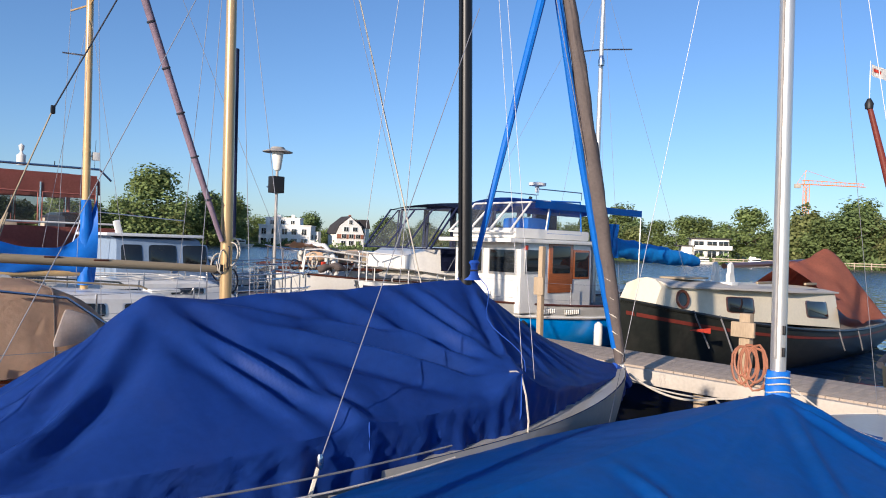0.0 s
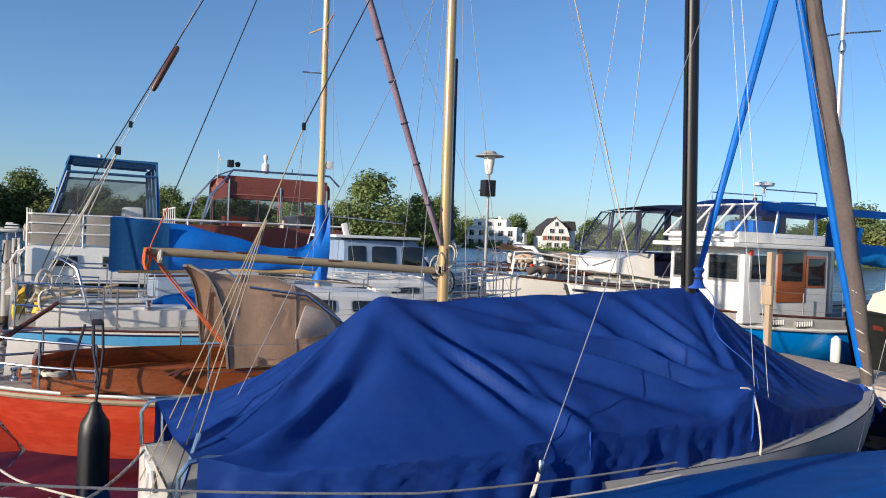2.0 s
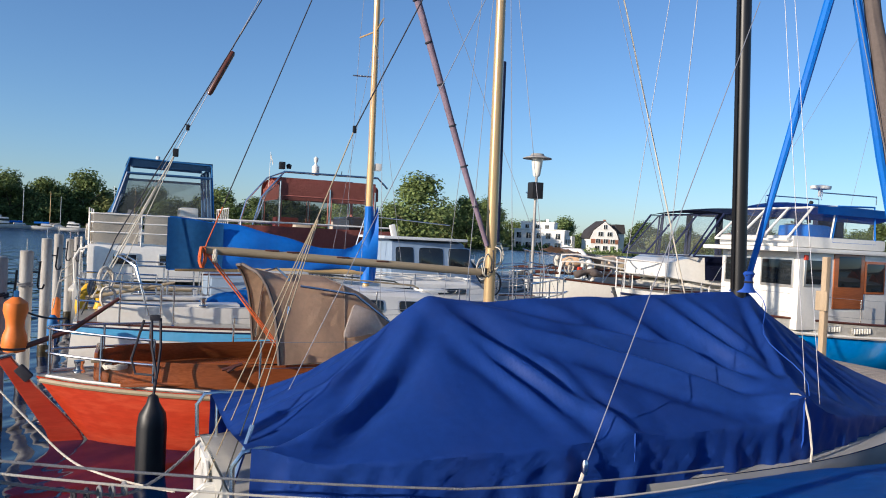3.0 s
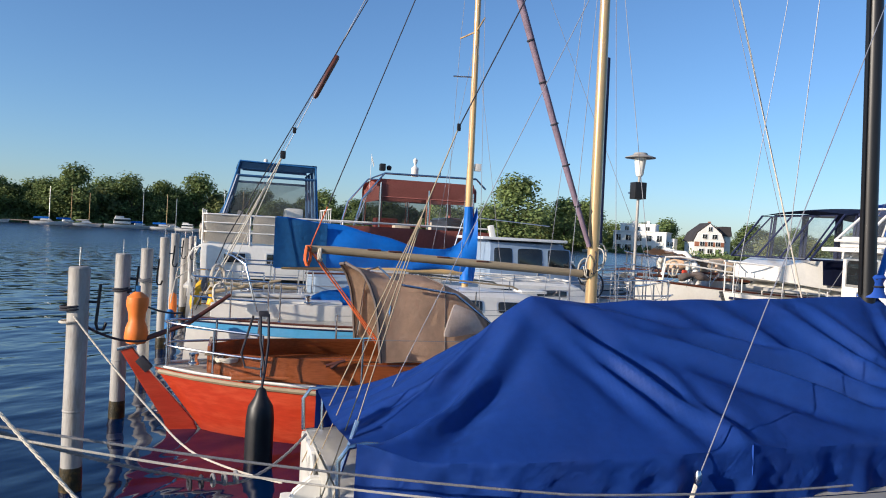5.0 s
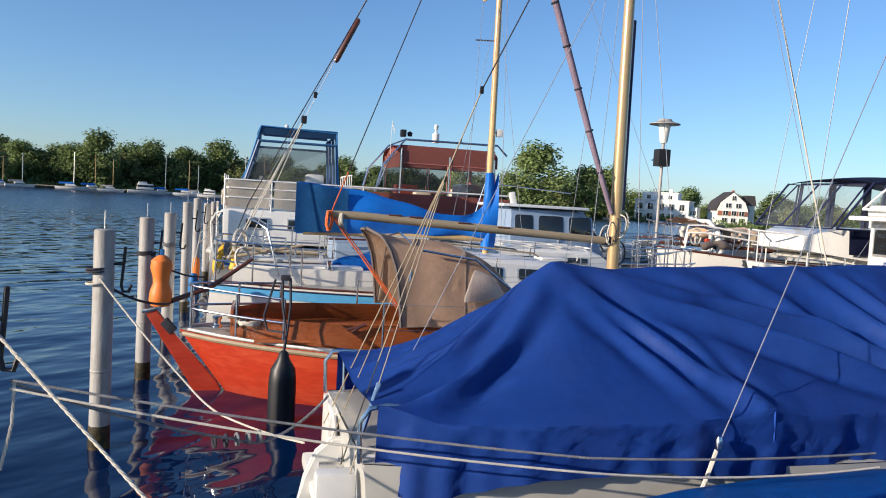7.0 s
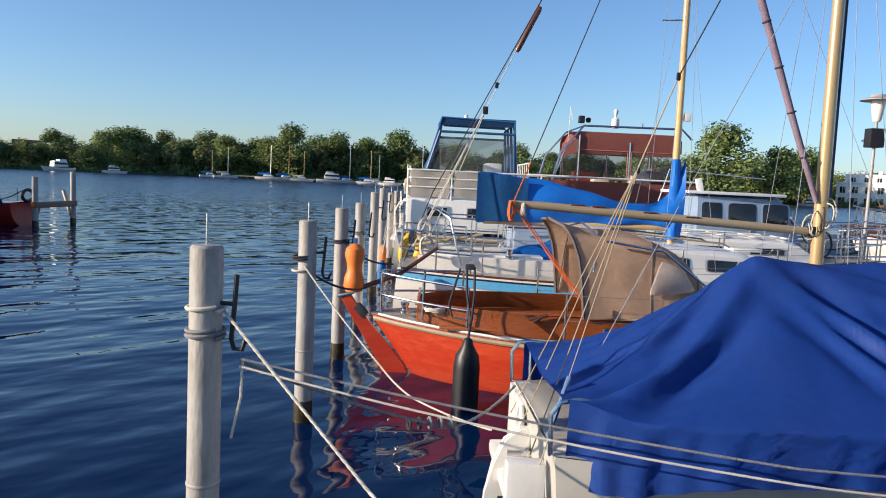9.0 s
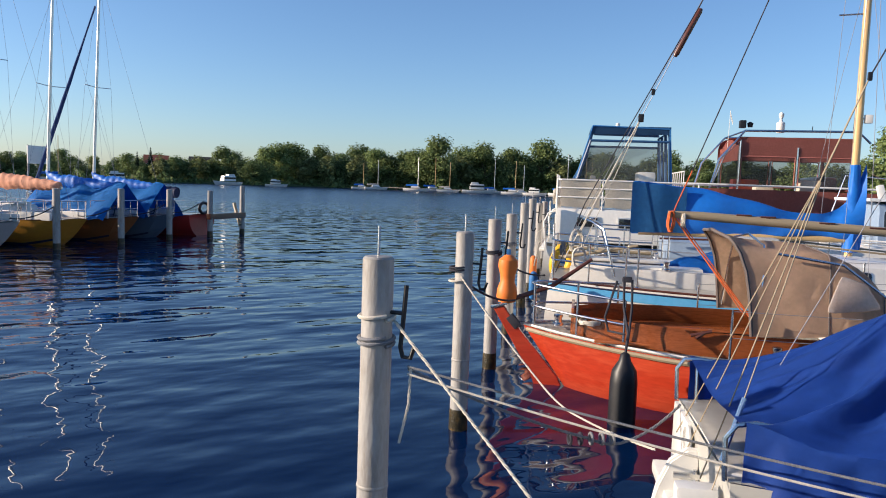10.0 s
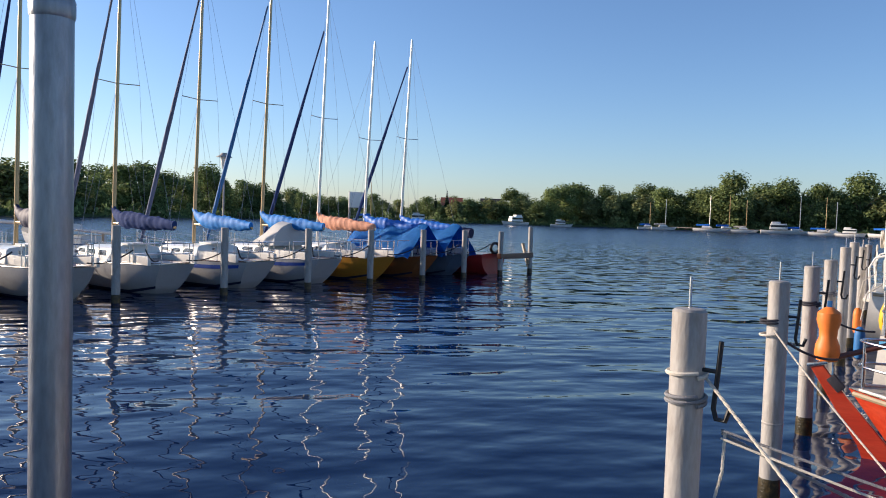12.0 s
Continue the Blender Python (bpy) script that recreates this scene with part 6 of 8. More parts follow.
for side in (1, -1):
    rails(boat, H, 4.0, 9.4, 5, 0.7, side)
part("stern_shelf", Shape().box((0.02, 0, 0.92), (0.30, 2.5, 0.07), 0.03), WHITE, boat, "white bathing shelf at the stern")
part("quarter_rail", Shape().tube([(0.0, 1.2, 0.95), (-0.05, 1.22, 1.55), (0.05, 1.25, 1.75), (0.2, 1.27, 1.8)], 0.02, 8), RAIL_W, boat)
part("quarter_rail", Shape().tube([(0.0, -1.2, 0.95), (-0.05, -1.22, 1.55), (0.05, -1.25, 1.75), (0.2, -1.27, 1.8)], 0.02, 8), RAIL_W, boat)
for y in (-0.9, 0.05, 0.95):
    part("rail_post", Shape().tube([(0.19, y, 1.85), (0.19, y, 2.62)], 0.014, 8), RAIL_W, boat)
part("folded_chair", Shape().box((0.9, -0.7, 2.25), (0.12, 0.5, 0.75), 0.03, Matrix.Rotation(radians(14), 4, "Y")), BEIGE, boat)
part("stern_rope", coil((0.10, 0.65, 2.1), 0.14, 5, Matrix.Rotation(1.5, 4, "Z"), 0.016, 1.3, 33), ROPE, boat)
part("name_bars", Shape().box((0.165, 0.2, 1.28), (0.02, 0.9, 0.07), 0.004), DARKNAVY, boat)

HY = Hull(10.0, 3.1, 1.1, 1.0, 1.3, tw=0.92, rake=0.7, srake=-0.1, draft=0.4)
for side in (1, -1):
    part("rub_rail", HY.rail(0.05, 9.8, 0.035, -0.01, -0.04, side), BOOM, boat, "worn wooden rubbing strake")
    part("hull_stripe", HY.band(0.66, 0.70, 0.006, 0.02, 0.97), TEAL, boat, "thin blue stripe") if side > 0 else None
for k in range(4):
    part("side_fender", Shape().lathe([(0.02, 0.34), (0.08, 0.28), (0.1, 0.15), (0.1, -0.2), (0.03, -0.3)], 14, Matrix.Translation(HY.edge(1.2 + 1.6 * k, -1, -0.11, -0.5))), WHITE if k % 2 else TEAL, boat)
part("ladder", Shape().tube([(0.05, -0.9, 0.6), (0.05, -0.9, 2.0)], 0.014, 6).tube([(0.05, -0.6, 0.6), (0.05, -0.6, 2.0)], 0.014, 6).tube([(0.05, -0.9, 1.0), (0.05, -0.6, 1.0)], 0.012, 6).tube([(0.05, -0.9, 1.35), (0.05, -0.6, 1.35)], 0.012, 6).tube([(0.05, -0.9, 1.7), (0.05, -0.6, 1.7)], 0.012, 6), STEEL, boat)

# motor yacht with maroon canopy
H = Hull(11.0, 3.4, 1.3, 1.15, 1.4, tw=0.9, rake=0.8, draft=0.4)
boat = thing("maroon_motor_yacht", berth(2.9, 12.9), "steel motor yacht with wine-red bulwark and maroon canopy", "motorboat")
part("hull", H.shell(), WHITE, boat)
part("deck", H.deck(), WHITE, boat)
for side in (1, -1):
    part("bulwark", Shape().grid([[Vector((0.7 + 4.6 * k / 12, side * 1.52, 1.45 + 1.0 * j / 3)) for k in range(13)] for j in range(4)], 0.05), MAROON, boat, "wine-red bulwark")
part("stern_board", Shape().box((0.7, 0, 1.95), (0.06, 3.0, 1.0), 0.02), MAROON, boat)
part("rail", Shape().tube([(5.3, -1.5, 2.55), (0.7, -1.5, 2.55), (0.66, -1.4, 2.55), (0.66, 1.4, 2.55), (5.3, 1.5, 2.55)], 0.025, 8), RAIL_W, boat)
part("house", Shape().box((6.6, 0, 1.4), (3.0, 2.5, 0.7), 0.1), WHITE, boat)
rows = []
for i in range(11):
    x = 2.0 + 2.75 * i / 10
    rows.append([Vector((x + 0.08 * math.cos(a), -1.32 * math.cos(a) if abs(math.cos(a)) < 0.98 else -1.32 * math.cos(a), 3.42 + 0.42 * max(0, math.sin(a)) ** 0.45 + (0 if 0.05 < a < 3.09 else -0.12))) for a in [math.pi * j / 16 for j in range(17)]])
top = part("canopy", Shape().grid(rows, 0.02), MAROON, boat, "maroon canvas canopy", 60)
part("valance", Shape().grid([[Vector((1.98, -1.32 + 2.64 * k / 10, 3.80 - 0.60 * j / 3 - 0.35 * (k / 5 - 1) ** 2 * (j < 1))) for k in range(11)] for j in range(4)], 0.014), MAROON, top)
part("valance", Shape().grid([[Vector((1.98 + 2.75 * k / 10, -1.34, 3.80 - 0.60 * j / 3)) for k in range(11)] for j in range(4)], 0.014), MAROON, top)
for y in (-1.34, 1.34):
    for x in (2.0, 3.4, 4.72):
        part("canopy_pole", Shape().tube([(x, y, 2.2), (x, y, 3.55)], 0.025, 8), STEEL, boat)
    pane_frame(top, (2.05, y, 2.55), (3.35, y, 2.55), (3.35, y, 3.3), (2.05, y, 3.3), SMOKE, MAROON, 0.02)
    pane_frame(top, (3.45, y, 2.55), (4.7, y, 2.55), (4.7, y, 3.3), (3.45, y, 3.3), CLEAR, MAROON, 0.02)
part("windscreen_post", Shape().tube([(4.8, -1.2, 2.5), (4.75, -1.2, 3.5)], 0.05, 8).tube([(4.8, 1.2, 2.5), (4.75, 1.2, 3.5)], 0.05, 8), MAROON, boat)
pane_frame(top, (4.8, -1.2, 2.5), (4.8, 1.2, 2.5), (4.76, 1.2, 3.45), (4.76, -1.2, 3.45), SMOKE, MAROON, 0.03)
part("arch", Shape().tube([(1.3, -1.4, 2.4), (1.5, -1.4, 3.2), (2.1, -1.35, 3.95), (4.8, -1.3, 3.98), (5.1, -1.3, 3.7)], 0.03, 8).tube([(1.3, 1.4, 2.4), (1.5, 1.4, 3.2), (2.1, 1.35, 3.95), (4.8, 1.3, 3.98), (5.1, 1.3, 3.7)], 0.03, 8).tube([(2.1, -1.35, 3.95), (2.1, 1.35, 3.95)], 0.025, 8), STEEL, boat, "steel tube arch over the canopy")
pane_frame(top, (1.35, -1.4, 2.5), (2.0, -1.38, 2.5), (2.0, -1.38, 3.7), (1.62, -1.4, 3.3), SMOKE, STEEL, 0.02)
part("lantern", Shape().lathe([(0.10, 4.0), (0.11, 4.06), (0.11, 4.26), (0.05, 4.30), (0.03, 4.36), (0.06, 4.42), (0.07, 4.5), (0.02, 4.55)], 14, Matrix.Translation((3.2, -0.3, 0))), WHITE, boat, "white ring-shaped mast lantern")
part("searchlight", Shape().lathe([(0.06, 0), (0.08, 0.1), (0.02, 0.14)], 12, Matrix.Translation((2.3, -0.9, 4.08))).box((2.1, -0.95, 4.15), (0.16, 0.2, 0.2), 0.03), BLACK, boat)
part("aerial", Shape().tube([(4.7, -1.2, 3.98), (4.72, -1.2, 4.75)], 0.006, 5).tube([(3.8, -1.0, 3.98), (3.8, -1.0, 4.12)], 0.012, 5), BLACK, boat)
part("flag", Shape().grid([[Vector((1.7 + 0.02 * j, -1.4 + 0.10 * k / 5 + 0.02 * math.sin(k), 4.42 - 0.28 * j / 4 - 0.05 * k / 5)) for k in range(6)] for j in range(5)], 0.004).tube([(1.68, -1.4, 3.5), (1.7, -1.4, 4.46)], 0.007, 5), WHITE, boat, "small white flag on a staff")
part("awning_hoop", Shape().tube([(3.4, -1.34, 3.4), (3.4, -1.2, 3.74), (3.4, 0, 3.86), (3.4, 1.2, 3.74), (3.4, 1.34, 3.4)], 0.02, 8), STEEL, boat)
for k in range(7):
    part("rail_baluster", Shape().tube([(0.66, -1.35 + 0.45 * k, 2.42), (0.66, -1.35 + 0.45 * k, 2.86)], 0.013, 6), RAIL_W, boat)
part("top_rail", Shape().tube([(0.66, -1.4, 2.86), (0.66, 1.4, 2.86)], 0.018, 8), RAIL_W, boat)
part("chart_table", Shape().box((2.6, 0.8, 2.5), (0.7, 0.5, 0.5), 0.05), OXBLOOD, boat)
part("seat", Shape().box((3.0, 0.3, 2.1), (0.5, 0.5, 0.9), 0.1), BEIGE, boat), part("seat", Shape().box((3.9, -0.6, 2.2), (0.5, 0.5, 1.1), 0.1), BEIGE, boat)
part("helm", Shape().box((4.4, 0.3, 2.3), (0.5, 1.6, 1.1), 0.08), DARKWOOD, boat)

# dark-hulled flat-bottomed boat behind the jetty
H = Hull(11.6, 3.0, 0.80, 0.74, 1.5, tw=0.8, rake=0.5, draft=0.4, full=0.62, mid=0.45)
boat = thing("dark_hulled_boat", berth(23.2, -1.55, 0, 180), "black-green flat-bottomed boat with cream cabin and rust-red tarpaulin", "boat")
part("hull", H.shell(36), BLACKHULL, boat)
part("strake", H.band(0.86, 0.90, 0.010, 0.0, 0.985), OXBLOOD, boat, "dark red painted line along the hull")
part("deck", H.deck(), GREYDECK, boat)
for side in (1, -1):
    part("gunwale", H.rail(0.05, 11.5, 0.035, -0.01, 0.01, side), BLACKHULL, boat)
body, on = cabin(boat, 4.4, 10.85, 1.22, 0.38, 0.74, 1.24, 0.80, 0.50, CREAM, lean=0.10, slope0=0.05, slope1=0.35, crown=0.10, label="cream painted cabin trunk")
part("cabin_roof", Shape().loft([[Vector((x, y * w, z + 0.11 * (1 - y * y))) for y in [k / 5 - 1 for k in range(11)]] + [Vector((x, -y * w, z - 0.03 + 0.11 * (1 - y * y))) for y in [k / 5 - 1 for k in range(11)]] for x, w, z in ((4.3, 1.14, 1.52), (6.6, 1.10, 1.58), (8.9, 0.82, 1.67), (10.4, 0.44, 1.71))]), material("pale_cabin_roof", (0.50, 0.47, 0.42), 0.75, var=0.1, scale=4), body)
for side in (1, -1):
    for x, f in ((10.05, 0.55), (6.9, 0.55)):
        p = on(x, f, side)
        m = Matrix.Translation(p) @ Vector((0.22 if x > 9 else 0.12, side, 0.14)).to_track_quat("Z", "Y").to_matrix().to_4x4()
        pr = part("porthole", Shape().lathe([(0.17, -0.02), (0.17, 0.02), (0.15, 0.035), (0.12, 0.03), (0.12, -0.02)], 20, m), DARKWOOD, body, "round wooden-framed porthole")
        part("pane", Shape().lathe([(0.122, -0.01), (0.122, 0.012), (0.01, 0.014)], 20, m), WINDOW, pr)
    for xa, xb in ((7.9, 8.8), (4.95, 5.95)):
        window_on(body, on, xa, xb, 0.22, 0.72, side, frame_mat=DARKWOOD)
part("bollard", Shape().prism([(-0.17, 0), (0.15, 0), (0.10, 0.12), (0.13, 0.22), (0.06, 0.30), (0.08, 0.44), (0.0, 0.48), (-0.07, 0.42), (-0.05, 0.28), (-0.12, 0.18)], 0.07, Matrix.Translation((8.3, 0.52, 1.66)), 0.012).prism([(-0.17, 0), (0.15, 0), (0.10, 0.12), (0.13, 0.22), (0.06, 0.30), (0.08, 0.44), (0.0, 0.48), (-0.07, 0.42), (-0.05, 0.28), (-0.12, 0.18)], 0.07, Matrix.Translation((8.3, 0.22, 1.66)), 0.012).box((8.3, 0.37, 1.72), (0.3, 0.5, 0.08), 0.03), WHITE, boat, "white wooden mast step posts")
part("hatch_board", Shape().box((9.3, 0.1, 1.83), (0.9, 0.5, 0.035), 0.01).box((8.9, -0.2, 1.81), (0.7, 0.4, 0.03), 0.01), BOOM, boat)
part("boom", Shape().tube([(7.3, -0.1, 2.05), (4.6, -0.1, 2.12), (1.8, -0.1, 2.22)], 0.06, 10), DARKWOOD, boat)
rows = []
for i in range(19):
    u = i / 18
    x = 4.5 - 3.4 * u
    apex = lerp([(0, 2.10), (0.3, 2.20), (0.72, 2.46), (0.84, 2.50), (1.0, 1.25)], u)
    w, low = 1.38 + 0.04 * math.sin(9 * u), lerp([(0, 1.02), (0.2, 0.88), (0.5, 0.84), (1, 0.84)], u)
    rows.append([Vector((x + 0.04 * math.sin(7 * s + 3 * u) + 0.5 * u * abs(s), w * s, low + (apex - low) * (1 - abs(s) ** 1.25) + 0.03 * math.sin(11 * u + 6 * s) + 0.02 * math.sin(19 * u - 9 * s))) for s in [k / 12 - 1 for k in range(25)]])
part("tarpaulin", Shape().grid(rows, 0.01), RUST, boat, "rust-red tarpaulin over the cockpit", 60)
part("marker", Shape().loft([[(10.75, 1.02, 1.02), (10.75, 1.03, 1.02), (10.75, 1.03, 1.03), (10.75, 1.02, 1.03)], [(10.35, 1.16, 0.96), (10.35, 1.18, 0.96), (10.35, 1.18, 1.05), (10.35, 1.16, 1.05)]]), REDPAINT, boat, "small bright red arrow-shaped marker")
part("handrail", Shape().box((7.6, 0.88, 1.76), (0.7, 0.05, 0.05), 0.012), BOOM, body)
part("handrail", Shape().box((5.6, 1.0, 1.72), (0.6, 0.05, 0.05), 0.012), BOOM, body)
for x, d in ((10.2, 0.55), (9.6, 0.6), (5.4, 0.4), (4.2, 0.45)):
    part("rope", Shape().tube([H.edge(x, 1, -0.02, 0.05), H.edge(x - 0.1, 1, -0.06, -0.2), H.edge(x - 0.35, 1, -0.04, -d)], 0.016, 6), GREYROPE, boat)

# blue-hulled motor sailer
H = Hull(9.4, 2.5, 0.82, 0.72, 0.98, tw=0.85, rake=0.6, draft=0.4, full=0.65)
boat = thing("blue_hulled_motor_sailer", berth(20.65, 2.5, 0, 180), "bright blue hulled motor sailer with white wheelhouse and blue canopy", "motorboat")
part("hull", H.shell(34), AQUA, boat)
part("bulwark", Shape().grid([[H.edge(9.3 - 9.2 * k / 30, 1, -0.015, 0.0 + 0.26 * j) for k in range(31)] for j in (0, 1)], 0.04).grid([[H.edge(9.3 - 9.2 * k / 30, -1, -0.015, 0.26 * j) for k in range(31)] for j in (0, 1)], 0.04), WHITE, boat, "white bulwark above the blue hull")
part("deck", H.deck(lift=0.18), GREYDECK, boat)
for side in (1, -1):
    part("rub_rail", H.rail(0.05, 9.3, 0.035, -0.03, 0.0, side), WHITE, boat)
    part("cap_rail", H.rail(0.05, 9.3, 0.025, -0.02, 0.27, side), DARKWOOD, boat)
    rails(boat, H, 1.0, 8.8, 7, 0.75, side, 0.0)
    for x in (6.2, 6.9):
        p = H.edge(x, side, -0.04, 0.13)
        part("vent", Shape().box(p, (0.55, 0.03, 0.13), 0.05), ALU, boat, "slotted deck vent")
        for k in range(7):
            part("slat", Shape().box(p + Vector((-0.22 + 0.073 * k, 0.02 * side, 0)), (0.025, 0.02, 0.1), 0.004), WHITE, boat)
body, on = cabin(boat, 8.3, 9.1, 0.80, 0.45, 0.95, 1.05, 0.36, 0.26, WHITE, lean=0.12, slope0=0.0, slope1=0.35, label="white forward cabin")
for side in (1, -1):
    window_on(body, on, 8.4, 8.8, 0.35, 0.75, side)
wh = part("wheelhouse", Shape().box((6.2, 0, 1.65), (2.5, 2.3, 1.50), 0.05), WHITE, boat)
part("wheelhouse_roof", Shape().box((6.35, 0, 2.44), (3.1, 2.55, 0.09), 0.04), WHITE, boat)
for side in (1, -1):
    y = 1.155 * side
    f = part("wheelhouse_window", Shape().box((6.98, y, 2.02), (0.70, 0.03, 0.55), 0.06), ALU, wh)
    part("pane", Shape().box((6.98, y + 0.012 * side, 2.02), (0.60, 0.03, 0.46), 0.05), WINDOW, f)
    d = part("door", Shape().box((6.1, y, 1.86), (0.86, 0.04, 1.08), 0.015), MAHOGANY, wh, "varnished wooden sliding door")
    part("pane", Shape().box((6.1, y + 0.012 * side, 2.05), (0.62, 0.04, 0.60), 0.03), WINDOW, d)
    f = part("after_window", Shape().box((5.35, y, 1.95), (0.6, 0.03, 0.66), 0.04), MAHOGANY, wh)
    part("pane", Shape().box((5.35, y + 0.012 * side, 1.95), (0.5, 0.03, 0.56), 0.03), WINDOW, f)
for y in (-0.56, 0.56):
    f = part("front_window", Shape().box((7.46, y, 2.0), (0.03, 0.92, 0.58), 0.06), ALU, wh)
    part("pane", Shape().box((7.472, y, 2.0), (0.03, 0.82, 0.48), 0.05), WINDOW, f)
part("name_lamp", Shape().box((7.3, 1.17, 2.30), (0.09, 0.05, 0.10), 0.015), REDPAINT, wh, "red side lamp")
part("fore_hatch", Shape().box((8.75, 0, 1.36), (0.4, 0.5, 0.10), 0.03), MAHOGANY, boat)
# flying bridge with clear screens under a blue top
fb = part("bridge_coaming", Shape().box((6.3, 0, 2.60), (2.6, 2.2, 0.22), 0.06), WHITE, boat)
for y0, y1 in ((-1.05, -0.36), (-0.34, 0.34), (0.36, 1.05)):
    pane_frame(fb, (7.75, y0, 2.62), (7.75, y1, 2.62), (7.0, y1 * 0.92, 3.28), (7.0, y0 * 0.92, 3.28), CLEAR, RAIL_W, 0.025)
for side in (1, -1):
    pane_frame(fb, (7.75, side * 1.06, 2.62), (6.6, side * 1.08, 2.62), (6.4, side * 1.02, 3.34), (7.0, side * 0.98, 3.28), CLEAR, RAIL_W, 0.022)
    pane_frame(fb, (6.55, side * 1.08, 2.62), (5.3, side * 1.08, 2.62), (5.3, side * 1.02, 3.38), (6.35, side * 1.02, 3.34), CLEAR, BLUE, 0.022)
tp = part("bridge_top", Shape().grid([[Vector((7.05 - 4.3 * i / 12, -1.1 + 2.2 * j / 8, 3.30 + 0.10 * (1 - (j / 4 - 1) ** 2) + 0.06 * math.sin(math.pi * i / 12) - 0.01 * i)) for j in range(9)] for i in range(13)], 0.02), BLUE, boat, "blue canvas bimini top", 60)
for side in (1, -1):
    part("valance", Shape().grid([[Vector((7.0 - 4.2 * k / 12, side * 1.11, 3.32 - 0.16 * j / 2)) for k in range(13)] for j in range(3)], 0.012), BLUE, tp)
    part("bimini_pole", Shape().tube([(2.85, side * 1.08, 0.9), (2.8, side * 1.08, 3.22)], 0.02, 8), STEEL, boat)
part("radar_rail", Shape().tube([(6.6, -0.8, 3.45), (6.6, -0.8, 3.6), (5.0, -0.8, 3.62), (5.0, -0.8, 3.45)], 0.014, 6).tube([(6.6, 0.8, 3.45), (6.6, 0.8, 3.6), (5.0, 0.8, 3.62), (5.0, 0.8, 3.45)], 0.014, 6), STEEL, boat)
part("radar", Shape().lathe([(0.05, 3.6), (0.05, 3.74), (0.22, 3.76), (0.23, 3.82), (0.05, 3.85)], 18, Matrix.Translation((5.8, 0, 0))), WHITE, boat)
part("bridge_seat", Shape().box((6.3, 0.1, 2.8), (0.7, 0.9, 0.35), 0.12), BLUE, boat)
part("mast", Shape().tube([(3.75, 0, 0.9), (3.75, 0, 3.0), (3.70, 0, 9.5)], [0.075, 0.075, 0.05], 14), ALU, boat)
part("spreader", Shape().tube([(3.70, -1.0, 7.55), (3.72, 0, 7.45), (3.70, 0.9, 7.3)], 0.02, 6).lathe([(0.08, 7.0), (0.09, 7.1), (0.05, 7.25)], 10, Matrix.Translation((3.85, 0.1, 0))), STEEL, boat)
part("boom", Shape().tube([(3.65, 0.05, 2.28), (-1.4, 0.2, 1.95)], 0.05, 10), ALU, boat)
part("sail_cover", bundle([(3.75, 0.05, 2.80), (3.5, 0.05, 2.45), (1.7, 0.1, 2.28), (-1.3, 0.2, 2.05)], lambda f: 0.10 + 0.11 * math.sin(math.pi * min(1, 0.15 + 0.85 * f)) ** 0.6, 31, 14, 1.2, 50), SKYBLUE, boat, "blue sail cover over the boom")
part("hanging_cloth", Shape().grid([[Vector((5.0 - 0.5 * k / 6 + 0.03 * math.sin(j), 1.2 + 0.03 * math.sin(2.2 * k + j), 2.92 - 0.8 * j / 7)) for k in range(7)] for j in range(8)], 0.01), BLUE, boat, "blue cloth hung over the side", 60)
part("mast_cloth", Shape().lathe([(0.085, 2.45), (0.12, 2.5), (0.13, 3.0), (0.085, 3.1)], 12, Matrix.Translation((3.75, 0, 0))), BLUE, boat)
for a, b in (((9.3, 0, 1.2), (3.75, 0, 9.2)), ((0.1, 0.8, 1.0), (3.7, 0, 9.3)), ((4.3, 1.2, 0.9), (3.7, 0, 9.0)), ((5.0, 1.2, 0.9), (3.72, 0, 7.4)), ((4.3, -1.2, 0.9), (3.7, 0, 9.0))):
    wire(boat, a, b, 0.004)
for k in range(3):
    part("bottle_fender", Shape().lathe([(0.02, 0.42), (0.09, 0.36), (0.1, 0.2), (0.1, -0.1), (0.03, -0.2)], 14, Matrix.Translation(H.edge(7.6 - 2.2 * k, 1, -0.12, -0.5))), WHITE if k % 2 else RUBBER, boat)
part("anchor_chain", Shape().tube(sag((9.4, 0.25, 1.2), (9.95, 1.9, 0.75), 0.15, 8), 0.014, 6), DARKROPE, boat)
# wheelhouse and bridge stand well forward on a narrow hull
for ob in boat.children:
    if ob.name.split(".")[0] in ("wheelhouse", "wheelhouse_roof", "bridge_coaming", "bridge_top", "bimini_pole", "radar_rail", "radar", "bridge_seat"):
        ob.location.x, ob.scale.y = 0.3, 0.86

# white cruiser with dark navy canopy
H = Hull(10.2, 3.3, 1.15, 1.1, 1.38, tw=0.9, rake=0.9, draft=0.4, full=0.7)
boat = thing("white_cruiser", berth(21.9, 5.65, 0, 180), "white motor cruiser with a dark navy cockpit canopy", "motorboat")
part("hull", H.shell(34), WHITE, boat)
part("deck", H.deck(), WHITE, boat)
for side in (1, -1):
    part("rub_rail", H.rail(0.05, 10.1, 0.03, -0.01, -0.12, side), DARKNAVY, boat)
    part("bow_rail", Shape().tube([H.edge(5.0 + 5.1 * k / 14, side, 0.08, 0.35 + 0.35 * min(1, k / 4)) for k in range(15)], 0.018, 8), RAIL_W, boat)
    part("bow_rail", Shape().tube([H.edge(5.4 + 4.7 * k / 14, side, 0.08, 0.38) for k in range(15)], 0.014, 8), RAIL_W, boat)
    for k in range(6):
        p = H.edge(5.6 + 0.88 * k, side, 0.08)
        part("rail_post", Shape().tube([p, p + Vector((0, 0, 0.68))], 0.015, 8), RAIL_W, boat)
